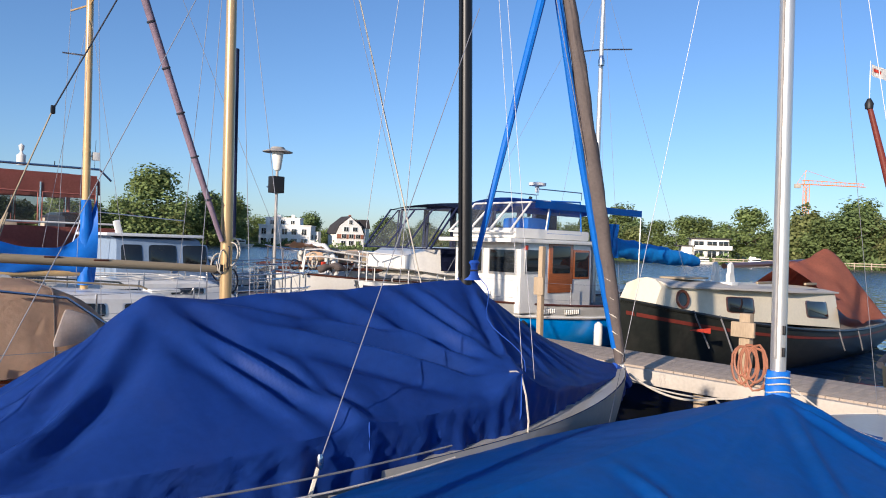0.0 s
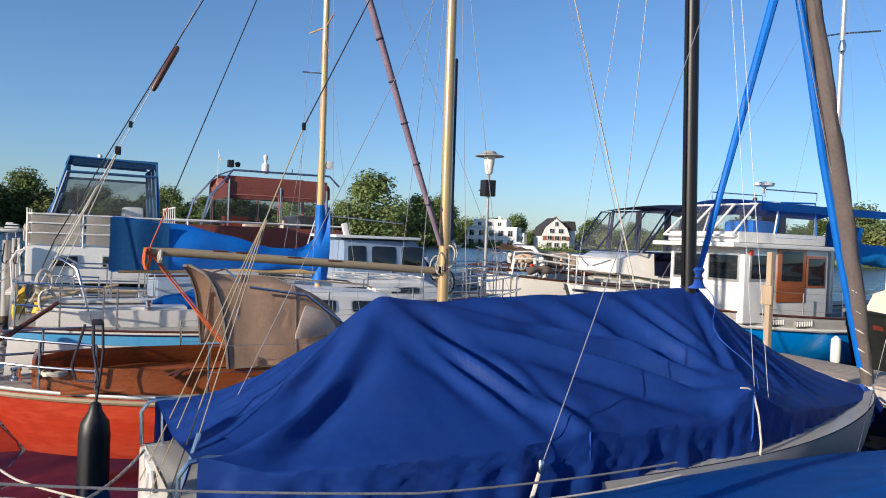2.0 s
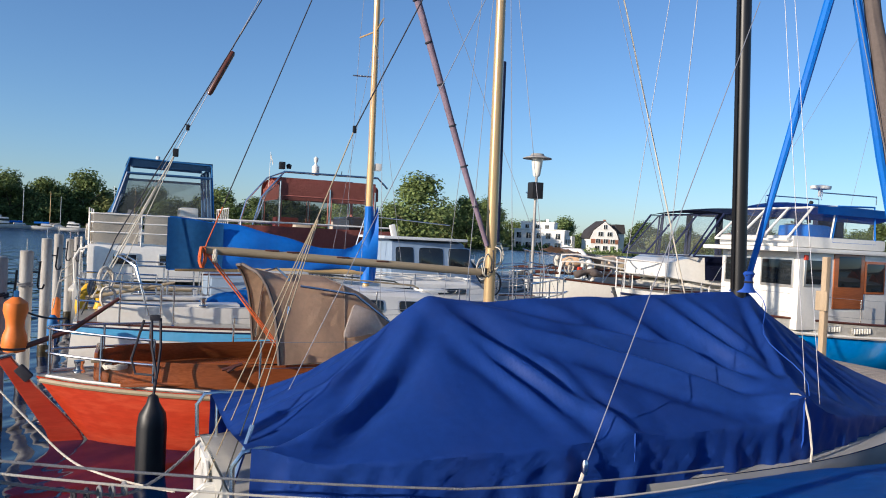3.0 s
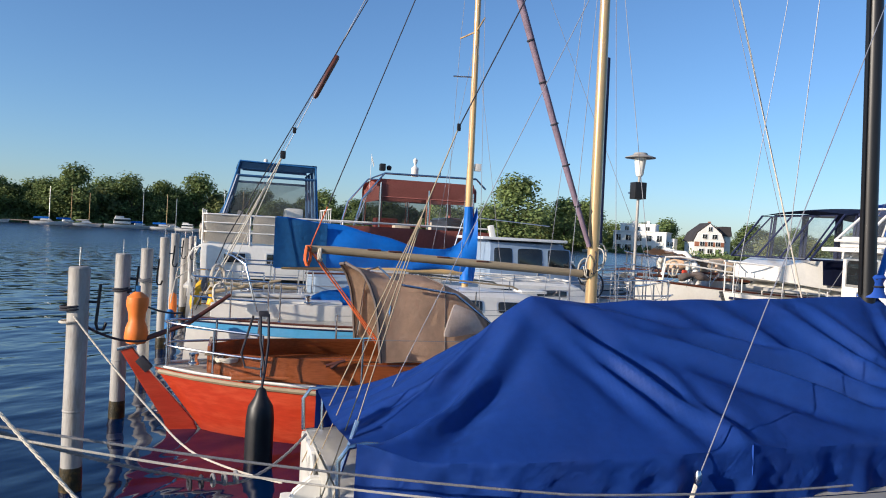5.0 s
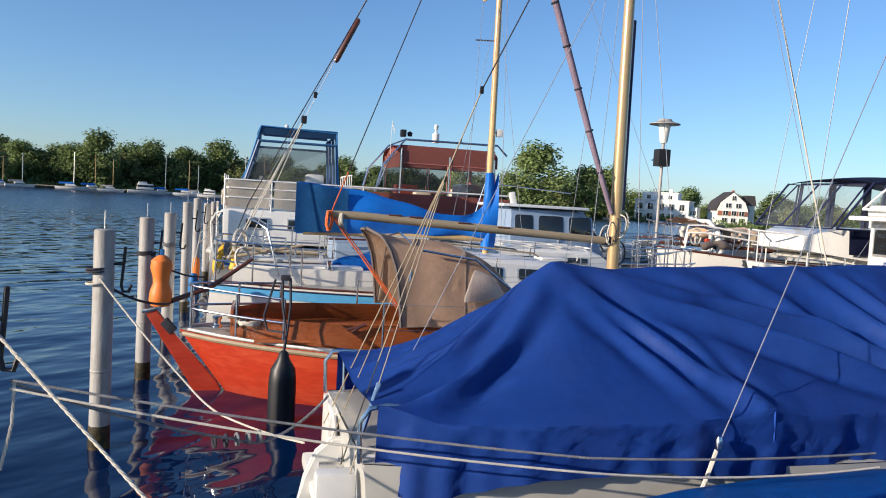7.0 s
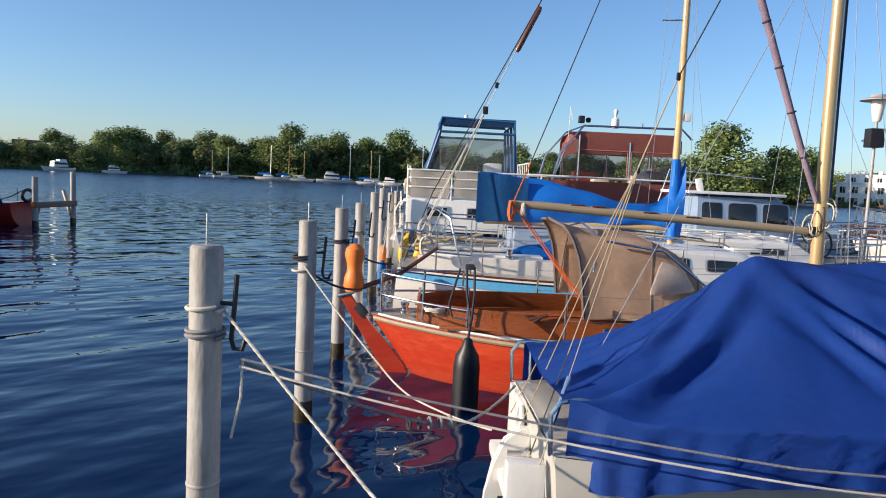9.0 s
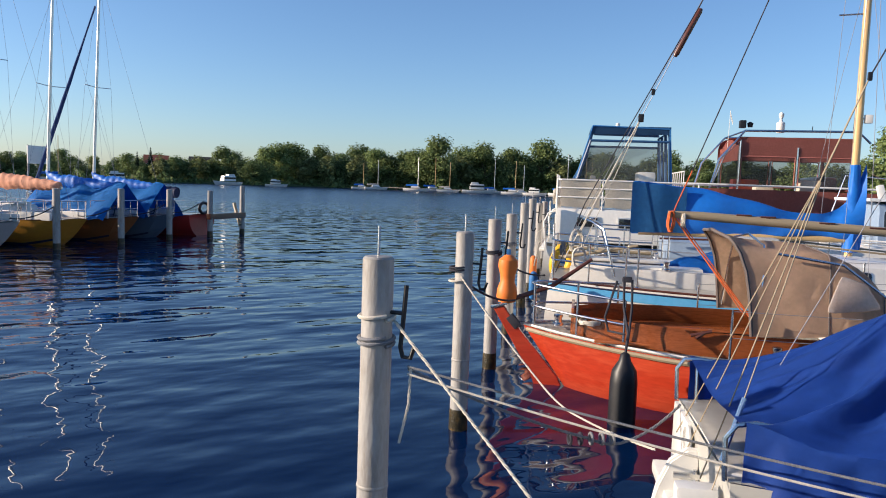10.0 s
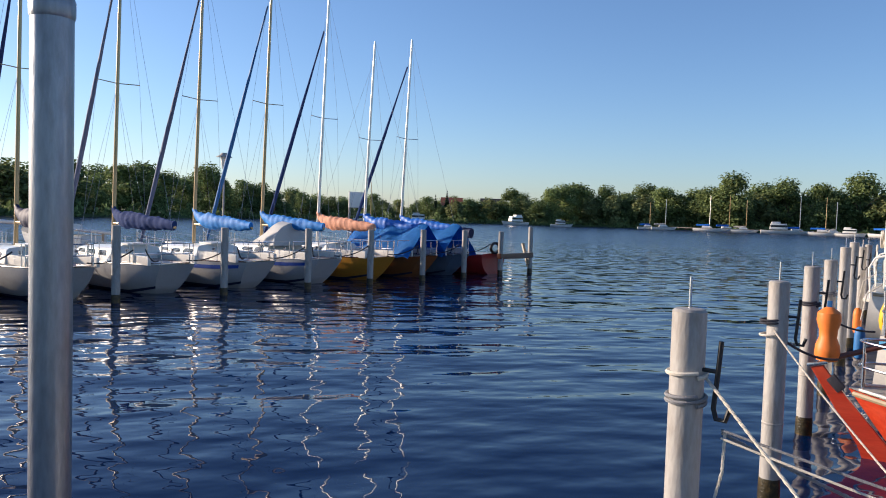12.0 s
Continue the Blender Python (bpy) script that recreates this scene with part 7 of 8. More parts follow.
body, on = cabin(boat, 4.6, 8.9, 1.45, 0.85, 1.2, 1.5, 0.62, 0.22, WHITE, lean=0.12, slope1=0.6, label="white cabin with long tinted windows")
for side in (1, -1):
    for xa, xb in ((5.0, 5.9), (6.05, 6.9), (7.05, 7.7)):
        window_on(body, on, xa, xb, 0.25, 0.75, side)
part("superstructure", Shape().loft([[Vector((x, y * w, z)) for y, z in ((-1, z0), (-0.94, z1), (0.94, z1), (1, z0))] for x, w, z0, z1 in ((2.5, 1.40, 1.3, 2.2), (5.5, 1.40, 1.3, 2.25), (8.6, 1.10, 1.6, 2.2), (9.3, 0.75, 1.7, 2.0))]), WHITE, boat)
for y0, y1 in ((-1.15, -0.4), (-0.38, 0.38), (0.4, 1.15)):
    pane_frame(body, (9.0, y0, 2.2), (9.0, y1, 2.2), (8.1, y1 * 0.9, 3.2), (8.1, y0 * 0.9, 3.2), CLEAR, DARKNAVY, 0.02)
cp = part("canopy_top", Shape().grid([[Vector((8.15 - 3.6 * i / 12, -1.28 + 2.56 * j / 8, 3.22 + 0.10 * (1 - (j / 4 - 1) ** 2) + 0.12 * math.sin(math.pi * min(1, i / 9)))) for j in range(9)] for i in range(13)], 0.02), DARKNAVY, boat, "dark navy canopy top", 60)
for side in (1, -1):
    y = 1.29 * side
    pane_frame(cp, (9.0, y, 2.2), (7.95, y, 2.2), (7.85, y, 3.22), (8.15, y, 3.22), CLEAR, DARKNAVY, 0.025)
    pane_frame(cp, (7.85, y, 2.2), (6.95, y, 2.2), (6.9, y, 3.3), (7.75, y, 3.24), CLEAR, DARKNAVY, 0.045)
    pane_frame(cp, (6.85, y, 2.2), (5.85, y, 2.2), (5.85, y, 3.32), (6.8, y, 3.30), CLEAR, DARKNAVY, 0.06)
    pane_frame(cp, (5.75, y, 2.2), (5.2, y, 2.2), (5.2, y, 3.3), (5.75, y, 3.32), CLEAR, DARKNAVY, 0.07)
    part("side_curtain", Shape().grid([[Vector((5.2 - 1.0 * k / 8, y, 2.0 + 1.25 * j / 6 + 0.02 * math.sin(k))) for k in range(9)] for j in range(7)], 0.012), DARKNAVY, cp, "", 60)
    part("dodger", Shape().grid([[Vector((8.5 - 3.3 * k / 16, side * (1.16 + 0.30 * min(1, k / 14) - 0.012 * j + 0.012 * math.sin(2.3 * k)), 1.66 + 0.52 * j / 4 + 0.03 * abs(math.sin(k * math.pi / 4)) * (j > 3))) for k in range(17)] for j in range(5)], 0.014), DARKNAVY, boat, "dark navy rail dodger", 60)
part("spotlight", Shape().lathe([(0.04, 0), (0.10, 0.02), (0.10, 0.08), (0.03, 0.12)], 14, Matrix.Translation((5.9, 1.3, 2.6)) @ Matrix.Rotation(radians(90), 4, "Y")), WHITE, boat)
part("exhaust", Shape().tube([(4.6, 0.6, 3.2), (4.7, 0.6, 3.5), (4.55, 0.6, 3.75)], 0.05, 8), BLACK, boat)
part("flag_staff", Shape().tube([(5.0, 1.1, 2.2), (4.4, 1.1, 3.4)], 0.02, 8), DARKWOOD, boat)
part("deck_cover", Shape().grid([[Vector((6.6 - 1.5 * i / 8, 1.5 + 0.9 * (j / 6 - 0.5), 1.85 + 0.45 * (1 - abs(j / 3 - 1)) * (0.5 + 0.5 * math.sin(math.pi * i / 8)))) for j in range(7)] for i in range(9)], 0.01), BLUE, boat, "bright blue tarpaulin tied over a box", 60)
for k in range(4):
    part("side_fender", Shape().lathe([(0.02, 0.42), (0.1, 0.36), (0.12, 0.2), (0.12, -0.2), (0.03, -0.3)], 14, Matrix.Translation(H.edge(9.0 - 1.3 * k, 1, -0.12, -0.55))), WHITE, boat)


# white yacht across the jetty, its bow rails and covered deck gear crowding the view
H = Hull(9.4, 3.0, 1.15, 1.12, 1.45, tw=0.75, rake=0.8, draft=0.4)
boat = thing("cluttered_yacht", berth(20.9, 9.7, 0, 180), "white yacht with tan covers, bow rails and much loose gear", "sailboat")
part("hull", H.shell(28), WHITE, boat)
part("deck", H.deck(), GREYDECK, boat)
for side in (1, -1):
    part("toe_rail", H.rail(0.05, 9.3, 0.025, 0.0, 0.0, side), DARKWOOD, boat)
    rails(boat, H, 1.5, 7.8, 6, 0.65, side, 0.05)
hoop(boat, H, (7.7, 9.25), 0.68, True, "pulpit", 0.018)
body, on = cabin(boat, 3.0, 7.2, 1.05, 0.7, 1.14, 1.28, 0.55, 0.36, WHITE)
for side in (1, -1):
    for xa in (3.5, 4.6, 5.7):
        window_on(body, on, xa, xa + 0.8, 0.35, 0.78, side)
part("gear_arch", Shape().tube([(7.6, -0.9, 1.35), (7.7, -0.88, 1.85), (7.75, -0.5, 2.15), (7.75, 0.5, 2.15), (7.7, 0.88, 1.85), (7.6, 0.9, 1.35)], 0.09, 10), WHITE, boat, "rounded white moulded arch")
part("rolled_cover", bundle([(7.9, -0.3, 1.75), (7.0, 0.1, 1.95), (6.0, 0.2, 1.85)], lambda f: 0.13 + 0.05 * math.sin(9 * f), 71, 12, 1.0, 20), TAN, boat, "rolled tan canvas")
part("rolled_cover", bundle([(6.6, 0.7, 1.7), (5.8, 0.8, 1.9), (5.0, 0.8, 1.75)], lambda f: 0.10 + 0.05 * math.sin(7 * f), 72, 12, 1.0, 20), BOOM, boat, "bundled brown canvas")
for k in range(4):
    part("rope_coil", coil((8.3 - 0.7 * k, 0.75, 1.75 - 0.02 * k), 0.16, 4, Matrix.Rotation(0.4 * k, 4, "Z"), 0.02, 1.3, 80 + k), (ROPE, GREYROPE, TAN, DARKROPE)[k], boat)
part("anchor", Shape().tube([(9.5, 0, 1.5), (8.9, 0, 1.62)], 0.04, 8).prism([(9.35, 1.30), (9.62, 1.48), (9.40, 1.56), (9.25, 1.46)], 0.28, None, 0.01), STEEL, boat)
part("arch_cover", Shape().grid([[Vector((8.35 - 1.3 * i / 12, -0.75 + 1.5 * j / 10, 2.24 - 0.10 * (j / 5 - 1) ** 2 - 0.22 * (i / 12) + 0.035 * math.sin(1.9 * i + 2.1 * j) + 0.02 * math.sin(4.1 * i - j))) for j in range(11)] for i in range(13)], 0.012), TAN, boat, "crumpled tan cover over the arch", 60)
part("windscreen", plate((7.55, -0.55, 1.6), (7.55, 0.55, 1.6), (7.2, 0.5, 2.1), (7.2, -0.5, 2.1)), SMOKE, boat)
for y, z0, z1 in ((1.28, 2.05, 1.62), (1.32, 1.85, 1.50)):
    part("grab_rail", Shape().tube([(8.6, y * 0.55, z0 - 0.5), (8.55, y * 0.6, z0), (8.2, y * 0.75, z0 + 0.02), (4.6, y, z1), (4.3, y, z1 - 0.3)], 0.026, 8), RAIL_W, boat, "white tubular grab rail")
part("spar", Shape().tube([(9.2, -0.8, 1.62), (7.0, 1.0, 1.66)], 0.04, 8), DARKWOOD, boat)
part("spar", Shape().tube([(9.0, 0.1, 1.52), (6.2, 1.25, 1.50)], 0.045, 8), DARKWOOD, boat)
for k in range(5):
    part("cable_coil", coil((8.75 - 0.55 * k, 0.55 + 0.12 * k, 1.62 + 0.03 * (k % 2)), 0.15, 5, Matrix.Rotation(0.7 * k, 4, "Z"), 0.016, 0.9 + 0.2 * (k % 3), 90 + k), (DARKROPE, ROPE, DARKROPE, GREYROPE, BOOM)[k], boat)
for x, y in ((8.9, 0.35), (8.5, 0.6), (7.9, 0.85), (7.3, 1.0), (6.7, 1.1)):
    part("rail_leg", Shape().tube([(x, y, 1.25), (x - 0.06, y, 1.95)], 0.014, 6).tube([(x, y, 1.3), (x - 0.35, y + 0.05, 1.8)], 0.011, 6), STEEL, boat)
part("deck_box", Shape().box((6.9, 0.5, 1.85), (0.5, 0.4, 0.35), 0.05), BEIGE, boat)
part("vent_cowl", Shape().lathe([(0.06, 0), (0.06, 0.3), (0.10, 0.36), (0.12, 0.46), (0.09, 0.47)], 14, Matrix.Translation((7.8, 0.7, 1.5))), WHITE, boat)
part("rope_bundle", bundle([(8.2, 0.9, 1.5), (7.8, 1.05, 1.62), (7.4, 1.1, 1.5)], lambda f: 0.09 + 0.03 * math.sin(11 * f), 77, 10, 1.0, 16), TAUPE, boat)
part("red_light", Shape().box((8.0, 0.85, 1.65), (0.12, 0.08, 0.14), 0.03), REDPAINT, boat)

# ---- the neighbouring row of boats across the open water ----
FD, FN = Vector((-0.5742, 0.8187, 0)), Vector((0.8187, 0.5742, 0))
F1 = Vector((-18.9, -3.6, 0))


def far_spot(s, back, z=0.0):
    p = F1 + FD * s - FN * back
    return Vector((p.x, p.y, z))


for s, top in ((-2.9, 1.82), (0.03, 1.83), (2.94, 1.80), (5.76, 1.79), (8.29, 1.77), (10.8, 1.78), (13.08, 1.77), (15.36, 1.73), (17.44, 1.93)):
    pile_at(pose(*far_spot(s, 0), 0, 0, 35 + 90), top, 0.10, rod=False, hook=False, group="mooring piles of the neighbouring row", label="weathered steel mooring pile of the neighbouring row")
GOLDM = GOLDSPAR
# the white hulls take the darkened gelcoat in place of shade
for i, (s, L, hull, cov, mast, mh, jib, stripe, tent, lab, boom_turn) in enumerate((
        (-3.6, 7.6, GREYDECK, DARKNAVY, GOLDM, 9.8, None, None, None, "grey-white sailing boat with dark sail cover", 0.1),
        (-0.95, 7.4, SHADEWHITE, DARKNAVY, GOLDM, 10.2, OLDNAVY, None, None, "white sailing boat with dark navy sail cover", 0.0),
        (1.65, 7.4, SHADEWHITE, OLDNAVY, GOLDM, 10.2, material("grey_furl", (0.16, 0.18, 0.26), 0.7), None, None, "white sailing boat with navy sail cover and furled jib", 0.06),
        (4.24, 7.4, SHADEWHITE, SKYBLUE, GOLDM, 10.0, material("slate_furl", (0.10, 0.13, 0.22), 0.7), NAVY, None, "white sailing boat with blue stripe and light blue sail cover", 0.0),
        (6.80, 7.4, SHADEWHITE, SKYBLUE, GOLDM, 10.4, TEAL, NAVY, None, "white sailing boat with sprayhood and light blue sail cover", 0.05),
        (9.2, 7.2, AMBER, PEACH, ALU, 10.0, OLDNAVY, None, None, "amber-hulled sailing boat with peach sail cover", 0.0),
        (11.45, 7.0, RUSTBROWN, BLUE, ALU, 8.9, None, None, SKYBLUE, "brown-hulled sailing boat under a blue boat tent", 0.0),
        (13.3, 6.6, SLATE, BLUE, ALU, 9.3, OLDNAVY, None, SKYBLUE, "slate blue sailing boat under a blue tarpaulin", 0.0),
        (15.3, 6.4, REDHULL, DARKNAVY, None, 0, None, None, None, "red-hulled boat with open white deck", 0.0))):
    stern = far_spot(s + 0.25, 0.5)
    if mast:
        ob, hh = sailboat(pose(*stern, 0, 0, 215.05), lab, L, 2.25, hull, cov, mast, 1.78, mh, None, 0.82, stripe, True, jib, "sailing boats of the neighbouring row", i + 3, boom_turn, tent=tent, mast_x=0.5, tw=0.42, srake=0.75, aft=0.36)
        part("bow_rope", Shape().tube(sag((0.3, 0.4, 0.9), (-0.5, 1.15, 1.25), 0.12, 8), 0.018, 6), DARKROPE, ob)
        part("bow_rope", Shape().tube(sag((0.3, -0.4, 0.9), (-0.5, -1.15, 1.25), 0.12, 8), 0.018, 6), DARKROPE, ob)
    else:
        hh = Hull(L, 2.2, 0.8, 0.78, 0.95, tw=0.7, rake=0.6, draft=0.3)
        ob = thing("motor_sailer", pose(*stern, 0, 0, 215.05), lab, "boat")
        part("hull", hh.shell(24, 8), hull, ob), part("deck", hh.deck(), WHITE, ob)
        cabin(ob, 2.0, 4.4, 0.75, 0.5, 0.8, 0.85, 0.45, 0.3, WHITE)
        hoop(ob, hh, (L * 0.84, L * 0.985), 0.55, True, "pulpit")
        part("sail_bag", bundle([(3.4, 0, 1.9), (3.0, 0, 1.7), (1.0, 0.2, 1.6)], lambda f: 0.16, 3, 12, 1.3, 20), DARKNAVY, ob)
        part("rubber_ring", Shape().tube([(-0.08, 0.28 * math.cos(a), 1.05 + 0.2 * math.sin(a)) for a in [k * 0.45 for k in range(15)]], 0.06, 8), RUBBER, ob)
        for side in (1, -1):
            rails(ob, hh, 1.0, L * 0.8, 4, 0.5, side)
    if i == 4:
        part("sprayhood", Shape().loft([[Vector((x, 0.8 * math.cos(a), 1.15 + h * math.sin(a))) for a in [math.pi * k / 10 for k in range(11)]] for x, h in ((1.9, 0.75), (2.4, 0.8), (3.1, 0.25))]), GREYDECK, ob, "pale grey sprayhood")
beam = thing("floating_beam", pose(*far_spot(16.4, 0.0, 0.75), 0, 0, 35.05 + 90), "dark horizontal beam between two piles", "beam")
part("beam_body", Shape().box((0, 0, 0), (2.3, 0.2, 0.22), 0.02), DARKWOOD, beam)
part("brace", Shape().tube([(1.2, 0.5, 0.45), (0.9, 0.0, -0.4)], 0.07, 8), BOOM, beam)
far_jetty = thing("far_jetty", pose(*far_spot(6, 9.2), 0, 0, 35.05), "low wooden jetty behind the neighbouring boats", "jetty", kind="structure")
part("deck_boards", Shape().box((0, 0, 0.55), (1.4, 34, 0.12), 0.02), PLANK, far_jetty)
for k in range(9):
    part("leg", Shape().lathe([(0.09, -1), (0.09, 0.5), (0.01, 0.51)], 10, Matrix.Translation((0, -16 + 4 * k, 0))), OLDPOST, far_jetty)
fl = thing("lamp_post", pose(*far_spot(8.72, 9.2, 0.6), 0, 0, 0), "slim lamp post with white lantern on the far jetty", "street lamp")
part("post", Shape().lathe([(0.05, 0), (0.05, 0.9), (0.036, 0.95), (0.034, 3.3), (0.03, 3.35)], 14), GALV, fl)
part("globe", Shape().lathe([(0.06, 3.3), (0.09, 3.34), (0.15, 3.72), (0.15, 3.80), (0.05, 3.81)], 18), LAMPGLASS, fl)
part("hat", Shape().lathe([(0.32, 3.78), (0.31, 3.80), (0.17, 3.87), (0.12, 3.95), (0.02, 3.96)], 24), GALV, fl)
board = thing("notice_board", pose(*far_spot(15.9, 9.0, 0.4), 0, 0, 35.05 + 90), "blank white board on two thin legs", "sign")
part("panel", Shape().box((0, 0, 2.5), (1.1, 0.05, 0.75), 0.01), PLASTER, board)
for x in (-0.5, 0.5):
    part("leg", Shape().tube([(x, 0.04, 0), (x, 0.04, 2.9)], 0.03, 8), GALV, board)
# brown hulls and spars lying behind the row
for s, back, L, hull, lab in ((1.2, 15.0, 7.5, DARKWOOD, "old brown wooden boat on the far jetty"), (6.5, 16.0, 8.0, WHITE, "white boat behind the neighbouring row"), (-4.0, 14.5, 8.0, DARKWOOD, "dark wooden yacht behind the neighbouring row")):
    hh = Hull(L, 2.3, 0.9, 0.8, 1.1, tw=0.5, rake=0.8)
    ob = thing("wooden_boat", pose(*far_spot(s, back), 0, 0, 215), lab, "boat")
    part("hull", hh.shell(20, 7), hull, ob), part("deck", hh.deck(), CREAM, ob)
    cabin(ob, 2.6, 5.0, 0.7, 0.5, 0.85, 0.9, 0.45, 0.3, WHITE)
    part("mast", Shape().tube([(4.6, 0, 1.0), (4.5, 0, 9.2)], [0.06, 0.045], 10), GOLDSPAR, ob)
spar = thing("stowed_mast", pose(*far_spot(1.5, 10.5), 0, 0, 128), "long white spar resting on trestles", "spar")
part("tube", Shape().tube([(-3, 0, 1.9), (3.5, 0, 1.2)], 0.07, 10), WHITE, spar)
part("trestle", Shape().tube([(-2.4, 0, 0.5), (-2.4, 0, 1.85)], 0.05, 8).tube([(3.0, 0, 0.5), (3.0, 0, 1.25)], 0.05, 8), OLDPOST, spar)
jib_sail = thing("rust_sail", pose(*far_spot(-0.6, 10.5, 0), 0, 0, 35), "furled rust-red sail standing upright", "sail")
part("sail", bundle([(0, 0, 0.9), (0, 0, 2.0), (0.02, 0, 3.1)], lambda f: 0.24 - 0.2 * f, 8, 12, 1.0, 16), RUST, jib_sail)

# ---- small craft along the far bank ----
def bank_boat(yaw, d, L, kind, turn, hull=None):
    ob = thing("moored_yacht" if kind == "sail" else "moored_cruiser", pose(*polar(yaw, d), 0, 0, yaw + turn - 82), "small white sailing boat moored off the far bank" if kind == "sail" else "white motor cruiser moored off the far bank", "sailboat" if kind == "sail" else "motorboat", "boats moored along the far bank")
    L *= 0.85
    hh = Hull(L, L * 0.3, L * 0.10, L * 0.09, L * 0.13, tw=0.7, rake=L * 0.1)
    part("hull", hh.shell(12, 5), hull or WHITE, ob), part("deck", hh.deck(n=8, m=4), WHITE, ob)
    if kind == "sail":
        cabin(ob, L * 0.3, L * 0.65, L * 0.1, L * 0.07, L * 0.12, L * 0.13, 0.5, 0.3, WHITE)
        part("mast", Shape().tube([(L * 0.55, 0, 1), (L * 0.55, 0, L * 1.25)], [0.09, 0.07], 6), SPRUCE if int(yaw * 10) % 3 else ALU, ob)
        part("boom", bundle([(L * 0.54, 0, L * 0.22), (L * 0.1, 0, L * 0.21)], lambda f: 0.2, 2, 8, 1.2, 8), BLUE if int(yaw) % 2 else BEIGE, ob)
    else:
        part("house", Shape().box((L * 0.45, 0, L * 0.2), (L * 0.45, L * 0.2, L * 0.16), 0.15, taper=0.9), WHITE, ob)
        f = part("window_band", Shape().box((L * 0.45, 0, L * 0.215), (L * 0.42, L * 0.202, L * 0.06), 0.08), WINDOW, ob)
        part("bridge", Shape().box((L * 0.38, 0, L * 0.30), (L * 0.22, L * 0.16, L * 0.06), 0.1), WHITE, ob)
    return ob


for yaw, d, L, kind, turn in ((69.4, 198, 10, "cruiser", -60), (67.6, 196, 7, "cruiser", 80), (57.0, 208, 9, "sail", 70), (55.6, 210, 9, "sail", 100), (54.4, 208, 8, "sail", 80), (52.4, 206, 11, "cruiser", 85), (51.0, 207, 9, "sail", 95),
                              (49.4, 207, 9, "sail", 75), (48.6, 208, 8, "sail", 95), (47.6, 206, 8, "cruiser", 70), (45.6, 203, 11, "sail", 60), (44.3, 204, 11, "sail", 75), (43.6, 205, 9, "sail", 85), (60.0, 209, 8, "sail", 90), (61.0, 210, 7, "sail", 90), (35.0, 206, 9, "cruiser", 80), (28.0, 206, 9, "cruiser", 70), (79.0, 186, 9, "cruiser", 80), (83, 176, 9, "sail", 70), (11.0, 222, 9, "cruiser", 80), (16.5, 222, 9, "cruiser", 70), (-22.3, 168, 7, "cruiser", 80), (-19.0, 170, 6, "cruiser", 100), (-4.5, 190, 9, "cruiser", 90)):
    bank_boat(yaw, d, L, kind, turn)
pier = thing("landing_stage", pose(*polar(50, 212), 0, 0, 50), "long low wooden landing stage at the far bank", "jetty", kind="structure")
part("deck_boards", Shape().box((0, 0, 0.7), (64, 1.6, 0.2), 0.03), PLANK, pier)
for k in range(22):
    part("leg", Shape().box((-31 + 3 * k, 0, 0.2), (0.25, 1.2, 1.2), 0.02), DARKWOOD, pier)
fence = thing("bank_fence", pose(*polar(-28, 170), 0, 0, -28), "long low wooden rail fence on the bank", "fence")
part("rail", Shape().box((0, 0, 1.3), (46, 0.08, 0.14), 0.01).box((0, 0, 0.8), (46, 0.08, 0.14), 0.01), PLANK, fence)
for k in range(16):
    part("post", Shape().box((-22.5 + 3 * k, 0, 0.8), (0.16, 0.16, 1.4), 0.01), PLANK, fence)


# ---- mooring ropes ----
def mooring(pts, r, mat, label, drop=0.1, n=14):
    path = []
    for a, b in zip(pts, pts[1:]):
        path += sag(a, b, drop, n)[(1 if path else 0):]
    if r >= 0.008 and drop <= 0.05:
        # laid rope: three strands twisted round each other
        pts = [Vector(q) for q in path]
        ends = [0.0]
        for a, b in zip(pts, pts[1:]):
            ends.append(ends[-1] + (b - a).length)
        s, steps = Shape(), max(20, int(ends[-1] / 0.011))
        steps = min(steps, 420)
        for strand in range(3):
            line = []
            for i in range(steps + 1):
                d = ends[-1] * i / steps
                q = Vector([np.interp(d, ends, [w[k] for w in pts]) for k in range(3)])
                j = min(len(pts) - 2, max(k for k in range(len(pts)) if ends[k] <= d + 1e-6))
                way = (pts[j + 1] - pts[j]).normalized()
                side = way.cross(Vector((0, 0, 1))).normalized()
                up = side.cross(way)
                a = d / (r * 7) * 2 * math.pi * 0.5 + strand * 2.094
                line.append(q + (side * math.cos(a) + up * math.sin(a)) * r * 0.5)
            s.tube(line, r * 0.56, 5)
        return single("mooring_rope", s, mat, label, "rope", group="mooring ropes")
    return single("mooring_rope", Shape().tube(path, r, 7), mat, label, "rope", group="mooring ropes")


PILE1, PILE2 = spot(-0.1, -4.76), spot(-0.14, -1.81)
HOOK1 = Vector((-3.42, 1.88, 1.34))


def wrap(pile, z, mat, r=0.012, turns=2, pr=0.083):
    pts = [Vector((pile.x + (pr + r) * math.cos(a), pile.y + (pr + r) * math.sin(a), z + 0.012 * a / 3 + 0.008 * math.sin(a))) for a in [k * math.pi / 9 for k in range(18 * turns + 1)]]
    return single("rope_coil", Shape().tube(pts, r, 6), mat, "rope wound round a mooring pile", "rope", group="mooring ropes")


